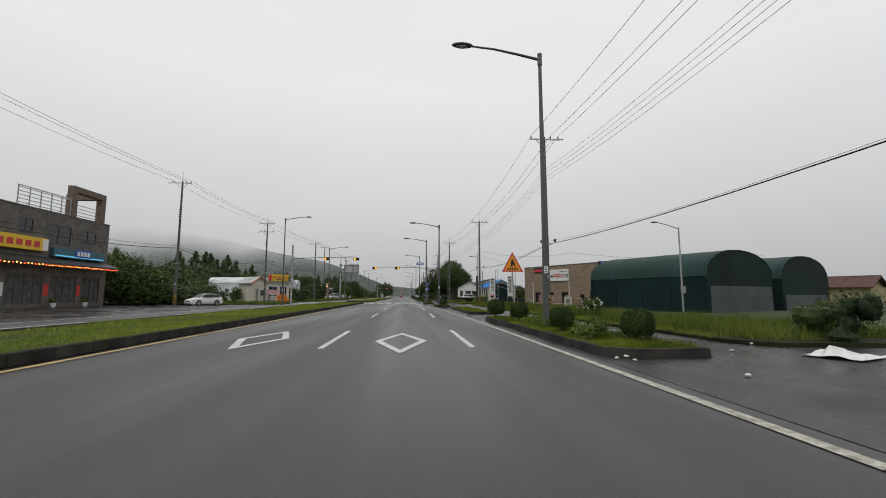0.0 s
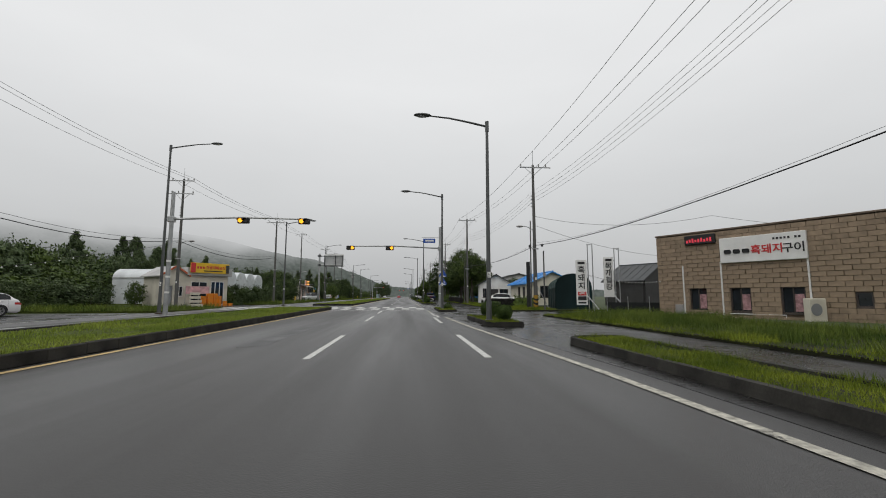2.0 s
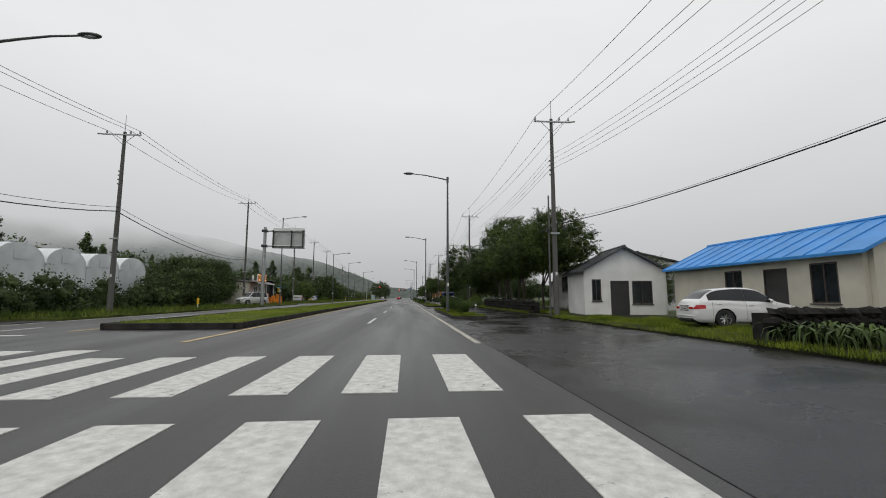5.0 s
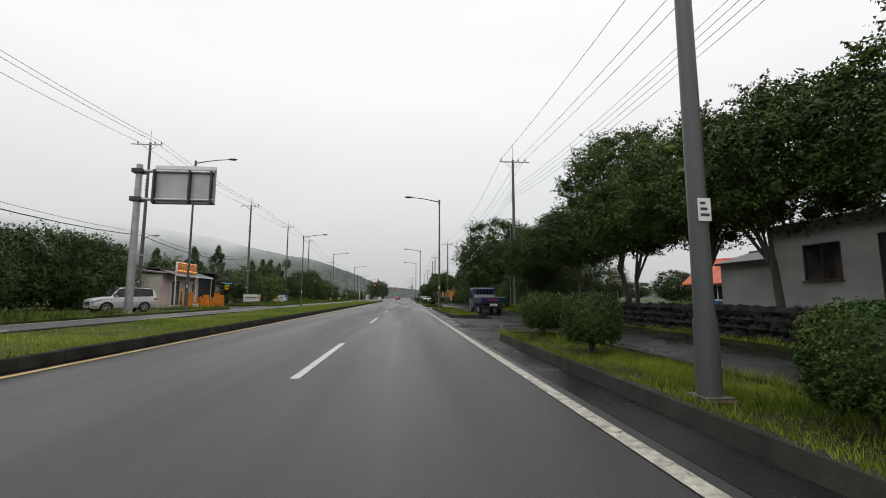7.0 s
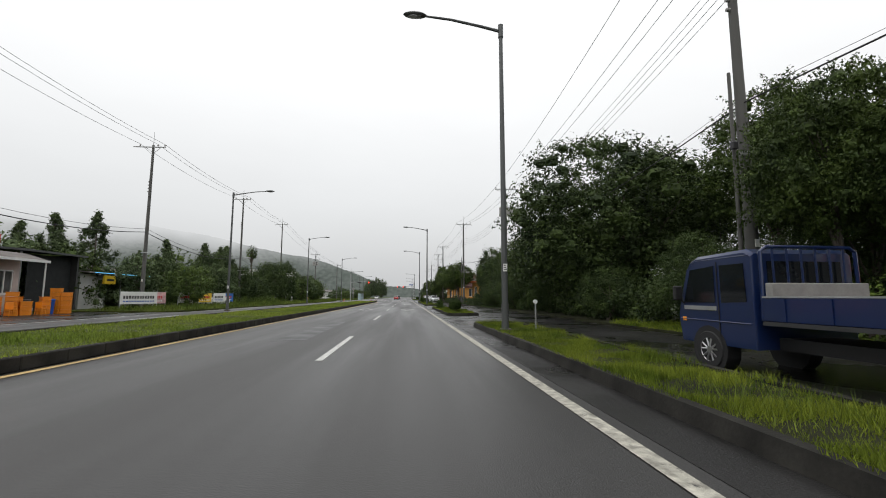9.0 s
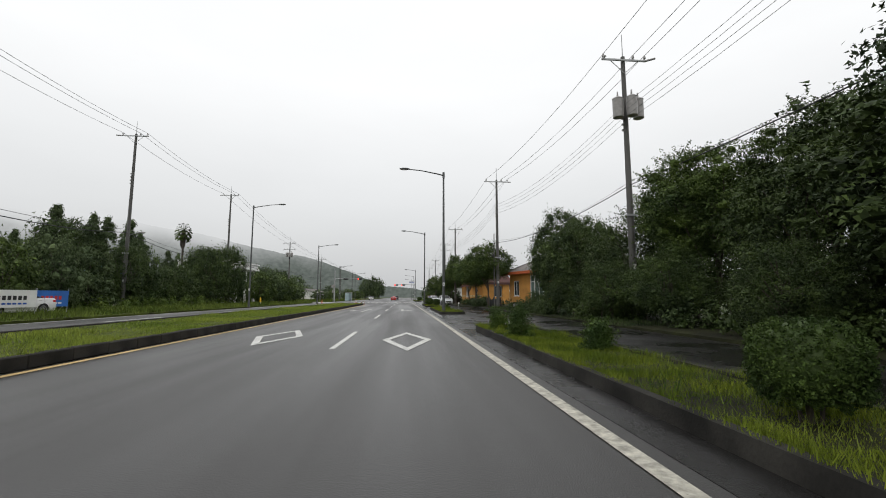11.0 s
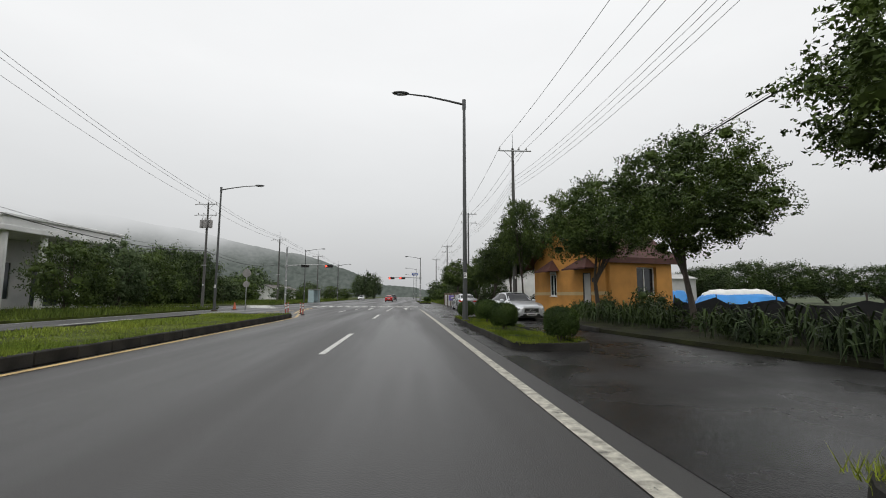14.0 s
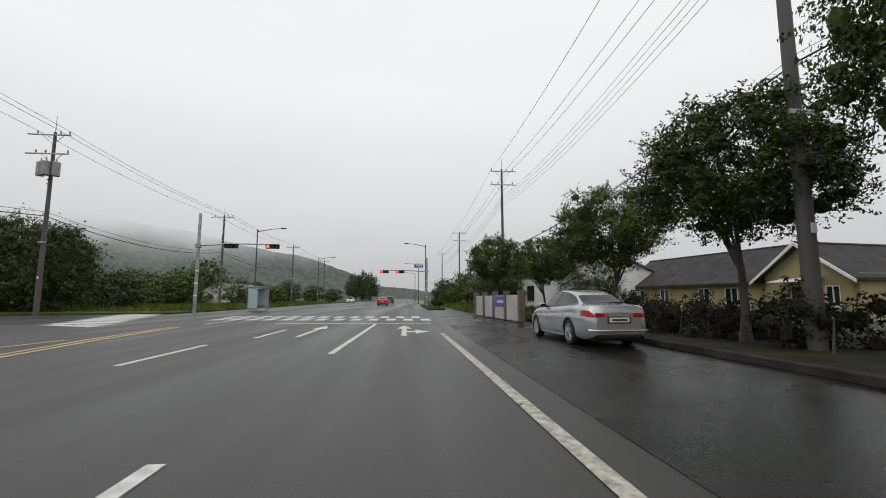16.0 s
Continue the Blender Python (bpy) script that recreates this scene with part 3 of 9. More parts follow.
arrow(-0.32, 192.75, 1)
band, curl = Geo(), [(-3.78, 190.1), (-3.95, 190.75), (-4.25, 190.9), (-4.5, 190.55), (-4.62, 189.9), (-4.68, 189.2)]
side_v = []
for k, (x, y) in enumerate(curl):
    d = (Vector(curl[min(k + 1, 5)]) - Vector(curl[max(k - 1, 0)])).normalized() * 0.085
    side_v += [(x - d.y, y + d.x, MARK_Z), (x + d.y, y - d.x, MARK_Z)]
band.add(side_v, [(2 * k, 2 * k + 1, 2 * k + 3, 2 * k + 2) for k in range(5)])
band.add([(-5.0, 189.18, MARK_Z), (-4.36, 189.18, MARK_Z), (-4.72, 187.2, MARK_Z)], [(0, 1, 2)])
band.add([(-3.76, 185.6, MARK_Z), (-3.58, 185.6, MARK_Z), (-3.46, 191.3, MARK_Z), (-3.64, 191.3, MARK_Z)], [(0, 1, 2, 3)])
band.add([(-3.88, 191.302, MARK_Z), (-3.2, 191.302, MARK_Z), (-3.46, 193.4, MARK_Z)], [(0, 1, 2)])
solo("road_arrow", band, PAINT_W, "white straight and turn-back arrow painted on the road", group="road arrows", kind="structure")
arrow(0.0, 237.0, 1)
arrow(-3.4, 237.0, 0)

rm = random.Random(77)
for cx, cy, w, d in ((2.5, 116.6, 0.22, 2.6), (2.9, 114.2, 0.3, 1.8), (3.3, 112.6, 0.25, 1.2), (2.45, 217.0, 0.3, 1.5), (3.0, 219.0, 0.35, 0.9), (3.4, 169.8, 0.3, 0.8), (2.9, 86.5, 0.25, 1.6), (4.0, 25.4, 0.25, 1.1), (2.6, 143.8, 0.25, 1.6), (5.6, 171.5, 0.6, 1.3)):
    ring, ph = [], rm.uniform(0, 6)
    for k in range(40):
        a = 2 * math.pi * k / 40
        u = 0.8 + 0.16 * math.sin(2 * a + ph) + 0.1 * math.sin(5 * a + 2 * ph) + 0.05 * math.sin(11 * a + ph)
        ring.append((cx + w * u * math.cos(a), cy + d * u * math.sin(a), 0.0095))
    solo("mud_patch", Geo().add(ring, [tuple(range(40))]), MUD, "dark muddy patch on the wet asphalt", group="mud patches", kind="structure")

# ---- median and kerbs ----
stone_me = Geo().box(-0.09, 0.09, -0.495, 0.495, 0.0, 0.25, 0.02).mesh("kerb_stone", KERB)


def median(name, y0, y1, x0, x1):
    top = Geo().prism([(x0 + 0.15, y0 + 0.3), (x1 - 0.15, y0 + 0.3), (x1 - 0.15, y1 - 0.3), (x0 + 0.15, y1 - 0.3)], "z", 0.0, 0.2)
    ob = solo(name, top, SOIL, "raised grassy median between dark concrete kerbs", kind="structure")
    n = int(y1 - y0)
    for i in range(n):
        part("kerb_stone", stone_me, KERB, ob, at=pose(x1 - 0.09, y0 + 0.5 + i, random.uniform(-0.006, 0.006), 0, 0, random.uniform(-0.4, 0.4)))
    part("far_kerb", Geo().box(x0, x0 + 0.18, y0, y1, 0, 0.25, 0.02), KERB, ob)
    for y in (y0, y1):
        part("end_kerb", Geo().box(x0 + 0.2, x1 - 0.2, y - 0.09, y + 0.09, 0, 0.25, 0.02), KERB, ob)
    return ob


median("median", -24, 69.3, -11.6, -6.55)
median("median_2", 85, 217.4, -11.6, -6.5)


def island(y0, y1, x0, x1, tip=0.8):
    """A kerbed bed with cut-off corners beside the edge line."""
    def ring(o):
        """The outline, o inside the kerb's foot: rounded towards the road, square towards the path."""
        out, q = [], max(tip - o, 0.05)
        for cx, cy, a0 in ((x0 + o + q, y0 + o + q, 180), (x1 - o - 0.12, y0 + o + 0.12, 270), (x1 - o - 0.12, y1 - o - 0.12, 0), (x0 + o + q, y1 - o - q, 90)):
            rr = q if a0 in (90, 180) else 0.12
            out += [(cx + rr * math.cos(radians(a0 + 18 * k)), cy + rr * math.sin(radians(a0 + 18 * k))) for k in range(6)]
        return out
    ob = solo("kerb_island", Geo().prism(ring(0.14), "z", 0, 0.13), SOIL_D, "kerbed bed of grass beside the road edge", group="roadside beds", kind="structure")
    a, b, g = ring(0), ring(0.16), Geo()
    n = len(a)
    lean = ring(0.03)
    g.add([(p, q, 0.0) for p, q in a] + [(p, q, 0.18) for p, q in lean] + [(p, q, 0.18) for p, q in b] + [(p, q, 0.10) for p, q in b],
          [(k * n + i, k * n + (i + 1) % n, (k + 1) * n + (i + 1) % n, (k + 1) * n + i) for k in range(3) for i in range(n)])
    part("kerb", g, KERB, ob, smooth=True)
    BEDS.append((x0 + 0.2, x1 - 0.2, y0 + 0.3, y1 - 0.3))


BEDS = []
for y0, y1, x0, x1 in ((8.2, 22.3, 4.2, 6.4), (28.2, 40.6, 4.35, 6.0), (46.3, 52.9, 3.45, 5.0), (62.3, 69.2, 2.75, 4.2), (91.4, 108.3, 2.6, 4.6),
                       (120.6, 140.3, 2.62, 4.6), (149.5, 166.4, 2.52, 4.6), (179.9, 194.4, 2.42, 4.2), (201.2, 214.0, 2.42, 4.2), (262, 290, 2.4, 4.2)):
    island(y0, y1, x0, x1)

slab("verge", [(8.6, 10.8), (9.3, 9.7), (12.6, 9.3), (12.6, -60), (15.8, -60), (15.8, 55), (8.6, 55)], 0.10, SOIL_D, "grassy verge beside the path", 0.3)
slab("verge_2", [(8.6, 62.8), (15.8, 62.8), (15.8, 175.2), (8.6, 175)], 0.10, SOIL_D, "grassy verge beside the path", 0.3)
slab("verge_3", [(6.6, 206), (7.3, 200.5), (8.2, 197), (8.2, 180), (8.6, 175), (15.8, 175.2), (15.8, 259.3), (6.6, 250)], 0.12, SOIL_D, "bare verge behind a low kerb", 0.3)
solo("far_kerb_right", Geo().box(6.5, 6.66, 206, 247, 0, 0.17, 0.02).box(8.1, 8.26, 180, 197, 0, 0.15, 0.02), KERB, "low concrete kerb along the verge", kind="structure")
slab("field", [(15.8, -60), (60, -60), (60, 55), (15.8, 55)], 0.10, FIELD, "rough green field behind the roadside plots", 0.3)
slab("field_2", [(15.8, 62.8), (60, 62.8), (60, 175.8), (15.8, 175.2)], 0.10, FIELD, "rough green field behind the roadside plots", 0.3)
slab("field_3", [(15.8, 175.2), (60, 175.8), (60, 300), (15.8, 259.3)], 0.12, FIELD, "rough green field behind the roadside plots", 0.3)
slab("verge_left", [(-60, 92), (-18.1, 92), (-18.1, 141), (-60, 141)], 0.12, SOIL, "grassy verge of the far side", 0.3)
slab("verge_left_2", [(-60, 158), (-18.1, 158), (-18.1, 235), (-60, 236)], 0.12, SOIL, "grassy verge of the far side", 0.3)
slab("verge_left_3", [(-60, 62.5), (-18.1, 64), (-18.1, 74), (-60, 74)], 0.10, SOIL, "grassy verge of the far side", 0.3)
slab("verge_left_4", [(-60, 247.5), (-18.1, 252.5), (-18.1, 600), (-60, 600)], 0.12, SOIL, "grassy verge of the far side", 0.3)


def blades(name, rects, per, h, w, material, label, seed, z=0.12, bare=0.3, wave=1.0):
    """Single grass blades strewn over rectangles: thick tall tufts, thin low growth between them."""
    rs = np.random.RandomState(seed)
    out = []
    for x0, x1, y0, y1 in rects:
        n = int((x1 - x0) * (y1 - y0) * per)
        xs, ys = rs.uniform(x0, x1, n), rs.uniform(y0, y1, n)
        tuft = np.zeros(n)
        for k in range(7):
            fx, fy, ph = rs.normal(0, 2.6, 3) * wave
            tuft += np.sin(xs * fx + ys * fy + ph * 3)
        tuft = 1 / (1 + np.exp(-tuft * 0.9))
        keep = rs.rand(n) < (1 - bare) + bare * 2 * (tuft - 0.3)
        xs, ys, tuft = xs[keep], ys[keep], tuft[keep]
        n = len(xs)
        hh = h * (0.3 + 0.7 * rs.rand(n)) * (0.45 + 1.1 * tuft ** 1.6)
        an, la = rs.uniform(0, 2 * np.pi, n), rs.uniform(0, 2 * np.pi, n)
        ln = hh * rs.uniform(0.1, 0.75, n)
        dx, dy = np.cos(an) * w / 2, np.sin(an) * w / 2
        zz = np.full(n, z - 0.02)
        tri = np.stack([np.stack([xs - dx, ys - dy, zz], 1), np.stack([xs + dx, ys + dy, zz], 1), np.stack([xs + np.cos(la) * ln, ys + np.sin(la) * ln, zz + hh], 1)], 1)
        out.append(tri.reshape(-1, 3))
    vs = np.concatenate(out)
    me = bpy.data.meshes.new(name)
    me.vertices.add(len(vs))
    me.vertices.foreach_set("co", vs.astype(np.float32).ravel())
    me.loops.add(len(vs))
    me.loops.foreach_set("vertex_index", np.arange(len(vs), dtype=np.int32))
    me.polygons.add(len(vs) // 3)
    me.polygons.foreach_set("loop_start", np.arange(0, len(vs), 3, dtype=np.int32))
    me.update(calc_edges=True)
    me.materials.append(material)
    return solo(name, me, material, label, "grass", kind="stuff")


blades("median_grass", [(-8.7, -6.75, -24, 69), (-8.7, -6.75, 85.3, 217)], 480, 0.13, 0.018, GRASS, "short yellow-green grass on the median", 1, 0.2, 0.15, 0.5)
blades("median_grass", [(-11.3, -8.7, -24, 69), (-11.3, -8.7, 85.3, 217)], 190, 0.15, 0.032, GRASS, "short yellow-green grass on the median", 2, 0.2, 0.1, 0.5)
blades("median_edge_grass", [(-6.78, -6.58, -24, 69), (-6.73, -6.53, 85.3, 217)], 700, 0.15, 0.016, GRASS, "ragged grass hanging over the median kerb", 7, 0.25, 0.5)
blades("bed_grass", BEDS[:-1], 2500, 0.12, 0.012, BEDGRASS, "short patchy grass in the kerbed beds", 3, 0.13, 0.2)
blades("tall_bed_grass", [(2.7, 4.0, 183.2, 193.8), (3.0, 4.0, 162.4, 165.8), (2.95, 4.05, 62.7, 68.8)], 300, 0.3, 0.012, BEDGRASS, "long yellow-green grass in a kerbed bed", 33, 0.13, 0.9, 0.9)
blades("bed_edge_grass", [q for a, b, c, d in BEDS for q in ((a - 0.16, a + 0.05, c, d), (b - 0.05, b + 0.16, c, d), (a, b, c - 0.26, c), (a, b, d, d + 0.2))], 1100, 0.12, 0.010, BEDGRASS, "ragged grass growing over the kerbs", 8, 0.185, 0.75, 0.8)
blades("bed_weeds", BEDS, 120, 0.2, 0.013, GRASS2, "taller weeds in the kerbed beds", 31, 0.13, 0.7, 0.8)
blades("verge_grass", [(8.4, 12.6, 63.2, 92), (8.6, 12, 98, 140)], 420, 0.22, 0.02, BEDGRASS, "short yellowish grass along the path", 42, 0.1, 0.4, 0.6)
blades("verge_grass", [(8.5, 9.4, 11.0, 54.7)], 500, 0.2, 0.016, BEDGRASS, "low grass where the verge meets the path", 43, 0.1, 0.4, 0.6)
blades("verge_weeds", [(9.3, 15, 10.2, 54.7), (12.7, 15, 4, 10.2)], 360, 0.42, 0.018, GRASS2, "knee-high weeds on the verge", 4, 0.1, 0.35, 0.6)
blades("verge_weeds", [(8.4, 10.5, 166, 196), (6.8, 8.2, 238, 248)], 130, 0.2, 0.034, LEAF2, "low dark weeds along an asphalt edge", 41, 0.1)
blades("verge_weeds", [(-24, -18.0, 92, 124.6), (-22.5, -18.0, 135.0, 141), (-26, -18.0, 158, 235), (-32, -18.0, 62.5, 74)], 50, 0.45, 0.06, GRASS2, "rough grass on the far verge", 5, 0.12)
blades("verge_weeds", [(-40, -18.2, 257, 330), (5, 14, 250, 330)], 25, 0.5, 0.09, GRASS2, "rough grass beyond the junction", 6, 0.12)

# ---- backdrop: wooded hill in cloud ----
NETTING = mat("olive_garden_netting", (0.10, 0.12, 0.10), 0.8, 0, 0.3, 2.5, 40, 0)
for node in NETTING.node_tree.nodes:
    if node.type == "BSDF_PRINCIPLED":
        node.inputs["Alpha"].default_value = 0.55
# mist painted in: the hill glows a hazy grey-green and thins out with height
HILL = bpy.data.materials.new("painted_mist_hill")
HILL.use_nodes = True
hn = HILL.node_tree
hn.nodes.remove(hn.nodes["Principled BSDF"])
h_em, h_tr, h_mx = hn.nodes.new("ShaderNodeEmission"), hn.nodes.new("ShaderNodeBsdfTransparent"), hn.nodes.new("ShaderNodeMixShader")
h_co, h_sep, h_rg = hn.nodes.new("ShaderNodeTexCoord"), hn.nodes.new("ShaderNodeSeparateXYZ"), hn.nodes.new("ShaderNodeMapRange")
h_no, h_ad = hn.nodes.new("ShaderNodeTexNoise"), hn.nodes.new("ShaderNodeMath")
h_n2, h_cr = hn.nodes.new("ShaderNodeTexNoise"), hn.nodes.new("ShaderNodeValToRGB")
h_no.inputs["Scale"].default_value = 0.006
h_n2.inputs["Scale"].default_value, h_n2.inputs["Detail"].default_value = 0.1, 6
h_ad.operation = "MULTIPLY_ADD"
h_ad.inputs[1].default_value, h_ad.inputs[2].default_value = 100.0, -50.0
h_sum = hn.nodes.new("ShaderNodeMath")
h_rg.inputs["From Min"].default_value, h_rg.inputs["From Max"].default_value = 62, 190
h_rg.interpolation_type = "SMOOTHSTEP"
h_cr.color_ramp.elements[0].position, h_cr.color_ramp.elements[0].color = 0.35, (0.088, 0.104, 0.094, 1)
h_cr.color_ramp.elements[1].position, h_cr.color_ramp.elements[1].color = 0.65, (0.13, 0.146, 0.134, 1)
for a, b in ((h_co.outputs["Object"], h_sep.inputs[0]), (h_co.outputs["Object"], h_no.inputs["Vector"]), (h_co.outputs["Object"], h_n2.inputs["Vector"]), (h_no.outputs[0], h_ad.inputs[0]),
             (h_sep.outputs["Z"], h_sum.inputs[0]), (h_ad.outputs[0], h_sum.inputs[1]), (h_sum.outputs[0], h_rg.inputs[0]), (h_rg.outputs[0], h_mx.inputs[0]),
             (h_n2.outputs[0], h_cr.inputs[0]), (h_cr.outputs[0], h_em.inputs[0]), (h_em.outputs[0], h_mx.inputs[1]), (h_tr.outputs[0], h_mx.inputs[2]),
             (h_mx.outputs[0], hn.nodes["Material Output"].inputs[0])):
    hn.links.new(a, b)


def crest(az):
    """Height of the ridge above the horizon, in degrees, over the bearing from the road."""
    pts = ((-100, 12), (-60, 12), (-40, 11.0), (-28, 9.3), (-23, 8.1), (-12.3, 5.6), (-8, 3.9), (-6, 2.9), (-3, 1.7), (2, 1.0), (14, 0.8), (40, 1.2), (80, 1.0))
    for (a, p), (b, q) in zip(pts, pts[1:]):
        if az <= b:
            return p + (q - p) * (az - a) / (b - a)
    return 1.0


g_hill = Geo()
n_h, FAR = 700, 1000.0
for i in range(n_h + 1):
    az = -95 + 170 * i / n_h
    e = crest(az) + 0.10 * noise.noise(Vector((az * 4.2, 3.3, 0))) + 0.3 * noise.noise(Vector((az * 0.35, 1.3, 0)))
    sx, cy = math.sin(radians(az)), math.cos(radians(az))
    hgt = FAR * math.tan(radians(e))
    g_hill.v += [(sx * FAR, 217 + cy * FAR, -3), (sx * (FAR + hgt), 217 + cy * (FAR + hgt), hgt)]
g_hill.f = [(2 * i, 2 * i + 2, 2 * i + 3, 2 * i + 1) for i in range(n_h)]
solo("backdrop_hill", g_hill, HILL, "self-lit backdrop of a wooded hillside, low cloud painted as a fade", kind="structure")

# ---- poles, lamps, signals and cables ----
def utility_pole(x, y, arm_z, top=1.3, guard=False, second=0.0, stay=False, trafo=False, low=True, lamp=0, label="grey concrete utility pole with a steel crossarm"):
    ob = thing("utility_pole", label, "utility pole", "utility poles", at=pose(x, y, 0.05))
    h = arm_z + 0.25
    part("pole", Geo().cyl((0, 0, -0.2), (0, 0, h), 0.19, 0.105, 12), POLE_C, ob, smooth=True)
    part("top_pin", Geo().cyl((0, 0, h), (0, 0, h + top), 0.03, 0.02, 6), STEEL, ob)
    for dz in ((0, -1.5) if second else (0,)):
        arm = part("crossarm", Geo().box(-1.25, 1.25, -0.18, -0.1, arm_z - 0.05 + dz, arm_z + 0.05 + dz, 0.01), STEEL, ob)
        for sx in (-1.15, -0.45 if dz else 0.5, 1.15):
            part("insulator", Geo().cyl((sx, -0.14, arm_z + dz + 0.05), (sx, -0.14, arm_z + dz + 0.13), 0.03).cyl((sx, -0.14, arm_z + dz + 0.13), (sx, -0.14, arm_z + dz + 0.3), 0.075, 0.045), PORC, arm)
        for sx in (-1, 1):
            part("brace", Geo().tube([(0, -0.13, arm_z - 0.75 + dz), (sx * 0.75, -0.13, arm_z - 0.05 + dz)], 0.02), STEEL, ob)
            part("string_insulator", Geo().tube([(sx * 1.2, -0.2, arm_z - 0.02 + dz), (sx * 1.35, -0.75, arm_z - 0.2 + dz)], 0.055, 6), PORC, arm)
    for k in range(4 if low else 0):
        part("spool_insulator", Geo().cyl((-0.22, 0, arm_z * 0.72 + 0.32 * k), (-0.12, 0, arm_z * 0.72 + 0.32 * k), 0.06), PORC, ob)
    part("cable_clamp", Geo().box(-0.3, 0.3, -0.2, -0.13, 5.3, 5.42, 0.01), STEEL, ob)
    part("number_tag", Geo().box(-0.06, 0.06, -0.2, -0.17, 2.6, 2.82), SIGNW, ob)
    if guard:
        gd = part("guard", Geo().cyl((0, 0, 0.05), (0, 0, 1.25), 0.215, 0.21, 14), YEL_S, ob, "yellow guard with black slanting bands", smooth=True)
        for k in range(3):
            g = Geo()
            vs = []
            for j in range(15):
                a = 2 * math.pi * j / 14
                zz = 0.18 + 0.36 * k + 0.13 * math.sin(a)
                vs += [(0.219 * math.cos(a), 0.219 * math.sin(a), zz), (0.217 * math.cos(a), 0.217 * math.sin(a), zz + 0.17)]
            g.add(vs, [(2 * j, 2 * j + 2, 2 * j + 3, 2 * j + 1) for j in range(14)])
            part("black_band", g, BLACK, gd)
    if stay:
        part("stay_pole", Geo().cyl((-0.42, -0.05, -0.2), (-0.36, -0.05, 7.9), 0.06, 0.05), POLE_C, ob, smooth=True)
        part("junction_box", Geo().box(0.5, 0.68, -0.35, -0.2, 5.55, 5.78, 0.02), DARKM, ob)
        part("junction_box", Geo().box(-0.6, -0.42, -0.3, -0.15, 5.45, 5.68, 0.02), DARKM, ob)
    if trafo:
        for sx, sy in ((-0.55, -0.3), (0.55, -0.3), (0.05, -0.6)):
            tr = part("transformer", Geo().cyl((sx, sy, arm_z - 3.3), (sx, sy, arm_z - 2.3), 0.27, 0.27, 14).cyl((sx, sy, arm_z - 2.3), (sx, sy, arm_z - 2.22), 0.29, 0.2, 14), PORC, ob, "pale grey transformer drum", smooth=True)
            part("bushing", Geo().cyl((sx, sy, arm_z - 2.22), (sx, sy, arm_z - 1.9), 0.06, 0.03), PORC, tr)
    if lamp:
        la = part("lamp_arm", Geo().tube([(0, 0, 7.0), (-lamp * 0.7, -0.1, 7.35), (-lamp * 1.1, -0.15, 7.4)], 0.03), STEEL, ob)
        part("lamp_head", Geo().ball((-lamp * 1.35, -0.15, 7.35), (0.35, 0.16, 0.1), 10), PORC, la, smooth=True)
    return ob


R_POLES = [(11.3, -6, 14.0), (11.6, 33.6, 14.2), (11.6, 66.0, 12.8), (9.7, 94.6, 13.0), (9.9, 133.6, 13.9), (11.5, 170.6, 13.8), (9.7, 194.3, 13.6), (8.9, 226.0, 13.4), (10.4, 262.0, 15.0), (10.5, 300, 14.0), (10.5, 340, 14.0)]
L_POLES = [(-31, 20, 16), (-29.5, 57.6, 16.0), (-25.3, 79.2, 14.3), (-20.9, 99.8, 13.1), (-26.5, 140.0, 16.8), (-25.1, 165.0, 15.8), (-26.8, 193.0, 17.0), (-27.8, 218.7, 17.2), (-27.1, 251.5, 13.7), (-24.8, 277.0, 12.2), (-24, 310, 12), (-24, 345, 12)]
for i, (x, y, z) in enumerate(R_POLES):
    utility_pole(x, y, z, guard=i in (1, 2), stay=i in (1, 2, 3, 4, 6), trafo=i == 5, second=1 if i in (8, 9) else 0, lamp=1 if i in (2, 8) else 0)
for i, (x, y, z) in enumerate(L_POLES):
    utility_pole(x, y, z, guard=i == 1, second=1 if i in (2, 8) else 0, trafo=i == 8, lamp=-1 if i in (2, 4, 6) else 0,
                 label="tall grey utility pole on the far side")


def cable(name, pts, r, sag, material, label):
    g, path = Geo(), []
    for a, b in zip(pts, pts[1:]):
        for k in range(10):
            u = k / 10
            p = Vector(a).lerp(Vector(b), u)
            p.z -= sag * 4 * u * (1 - u)
            path.append(p)
    path.append(Vector(pts[-1]))
    g.tube(path, r, 5)
    return solo(name, g, material, label, "cable", "overhead cables")


for dx in (-1.15, 0.5, 1.15):
    cable("power_line", [(x + dx, y - 0.14, z + 0.35) for x, y, z in R_POLES], 0.014, 0.55, WIRE, "thin grey overhead power line between poles")
    cable("power_line", [(x + dx, y - 0.14, z + 0.35) for x, y, z in L_POLES], 0.016, 0.5, WIRE, "thin grey overhead power line between poles")
for k in range(4):
    cable("service_line", [(x - 0.2, y, z * 0.72 + 0.37 + 0.32 * k) for x, y, z in R_POLES], 0.009, 0.8, WIRE, "fine low-voltage line between poles")
PHONE_Z = (5.4, 5.4, 5.7, 6.0, 7.0, 7.0, 7.0, 6.6, 6.4, 6.2, 6.0)
cable("phone_cable", [(x, y - 0.2, h) for (x, y, z), h in zip(R_POLES, PHONE_Z)], 0.024, 0.6, CABLE, "thick black sagging telephone cable")
cable("phone_cable", [(x + 0.1, y - 0.2, h + 0.25) for (x, y, z), h in zip(R_POLES, PHONE_Z)], 0.007, 0.75, CABLE, "thinner black cable above the telephone cable")
cable("phone_cable", [(x, y - 0.2, 7.4) for x, y, z in L_POLES], 0.035, 1.0, CABLE, "thick black sagging telephone cable")
cable("phone_cable", [(x + 0.1, y - 0.2, 7.7) for x, y, z in L_POLES], 0.016, 0.9, CABLE, "thinner black cable above the telephone cable")
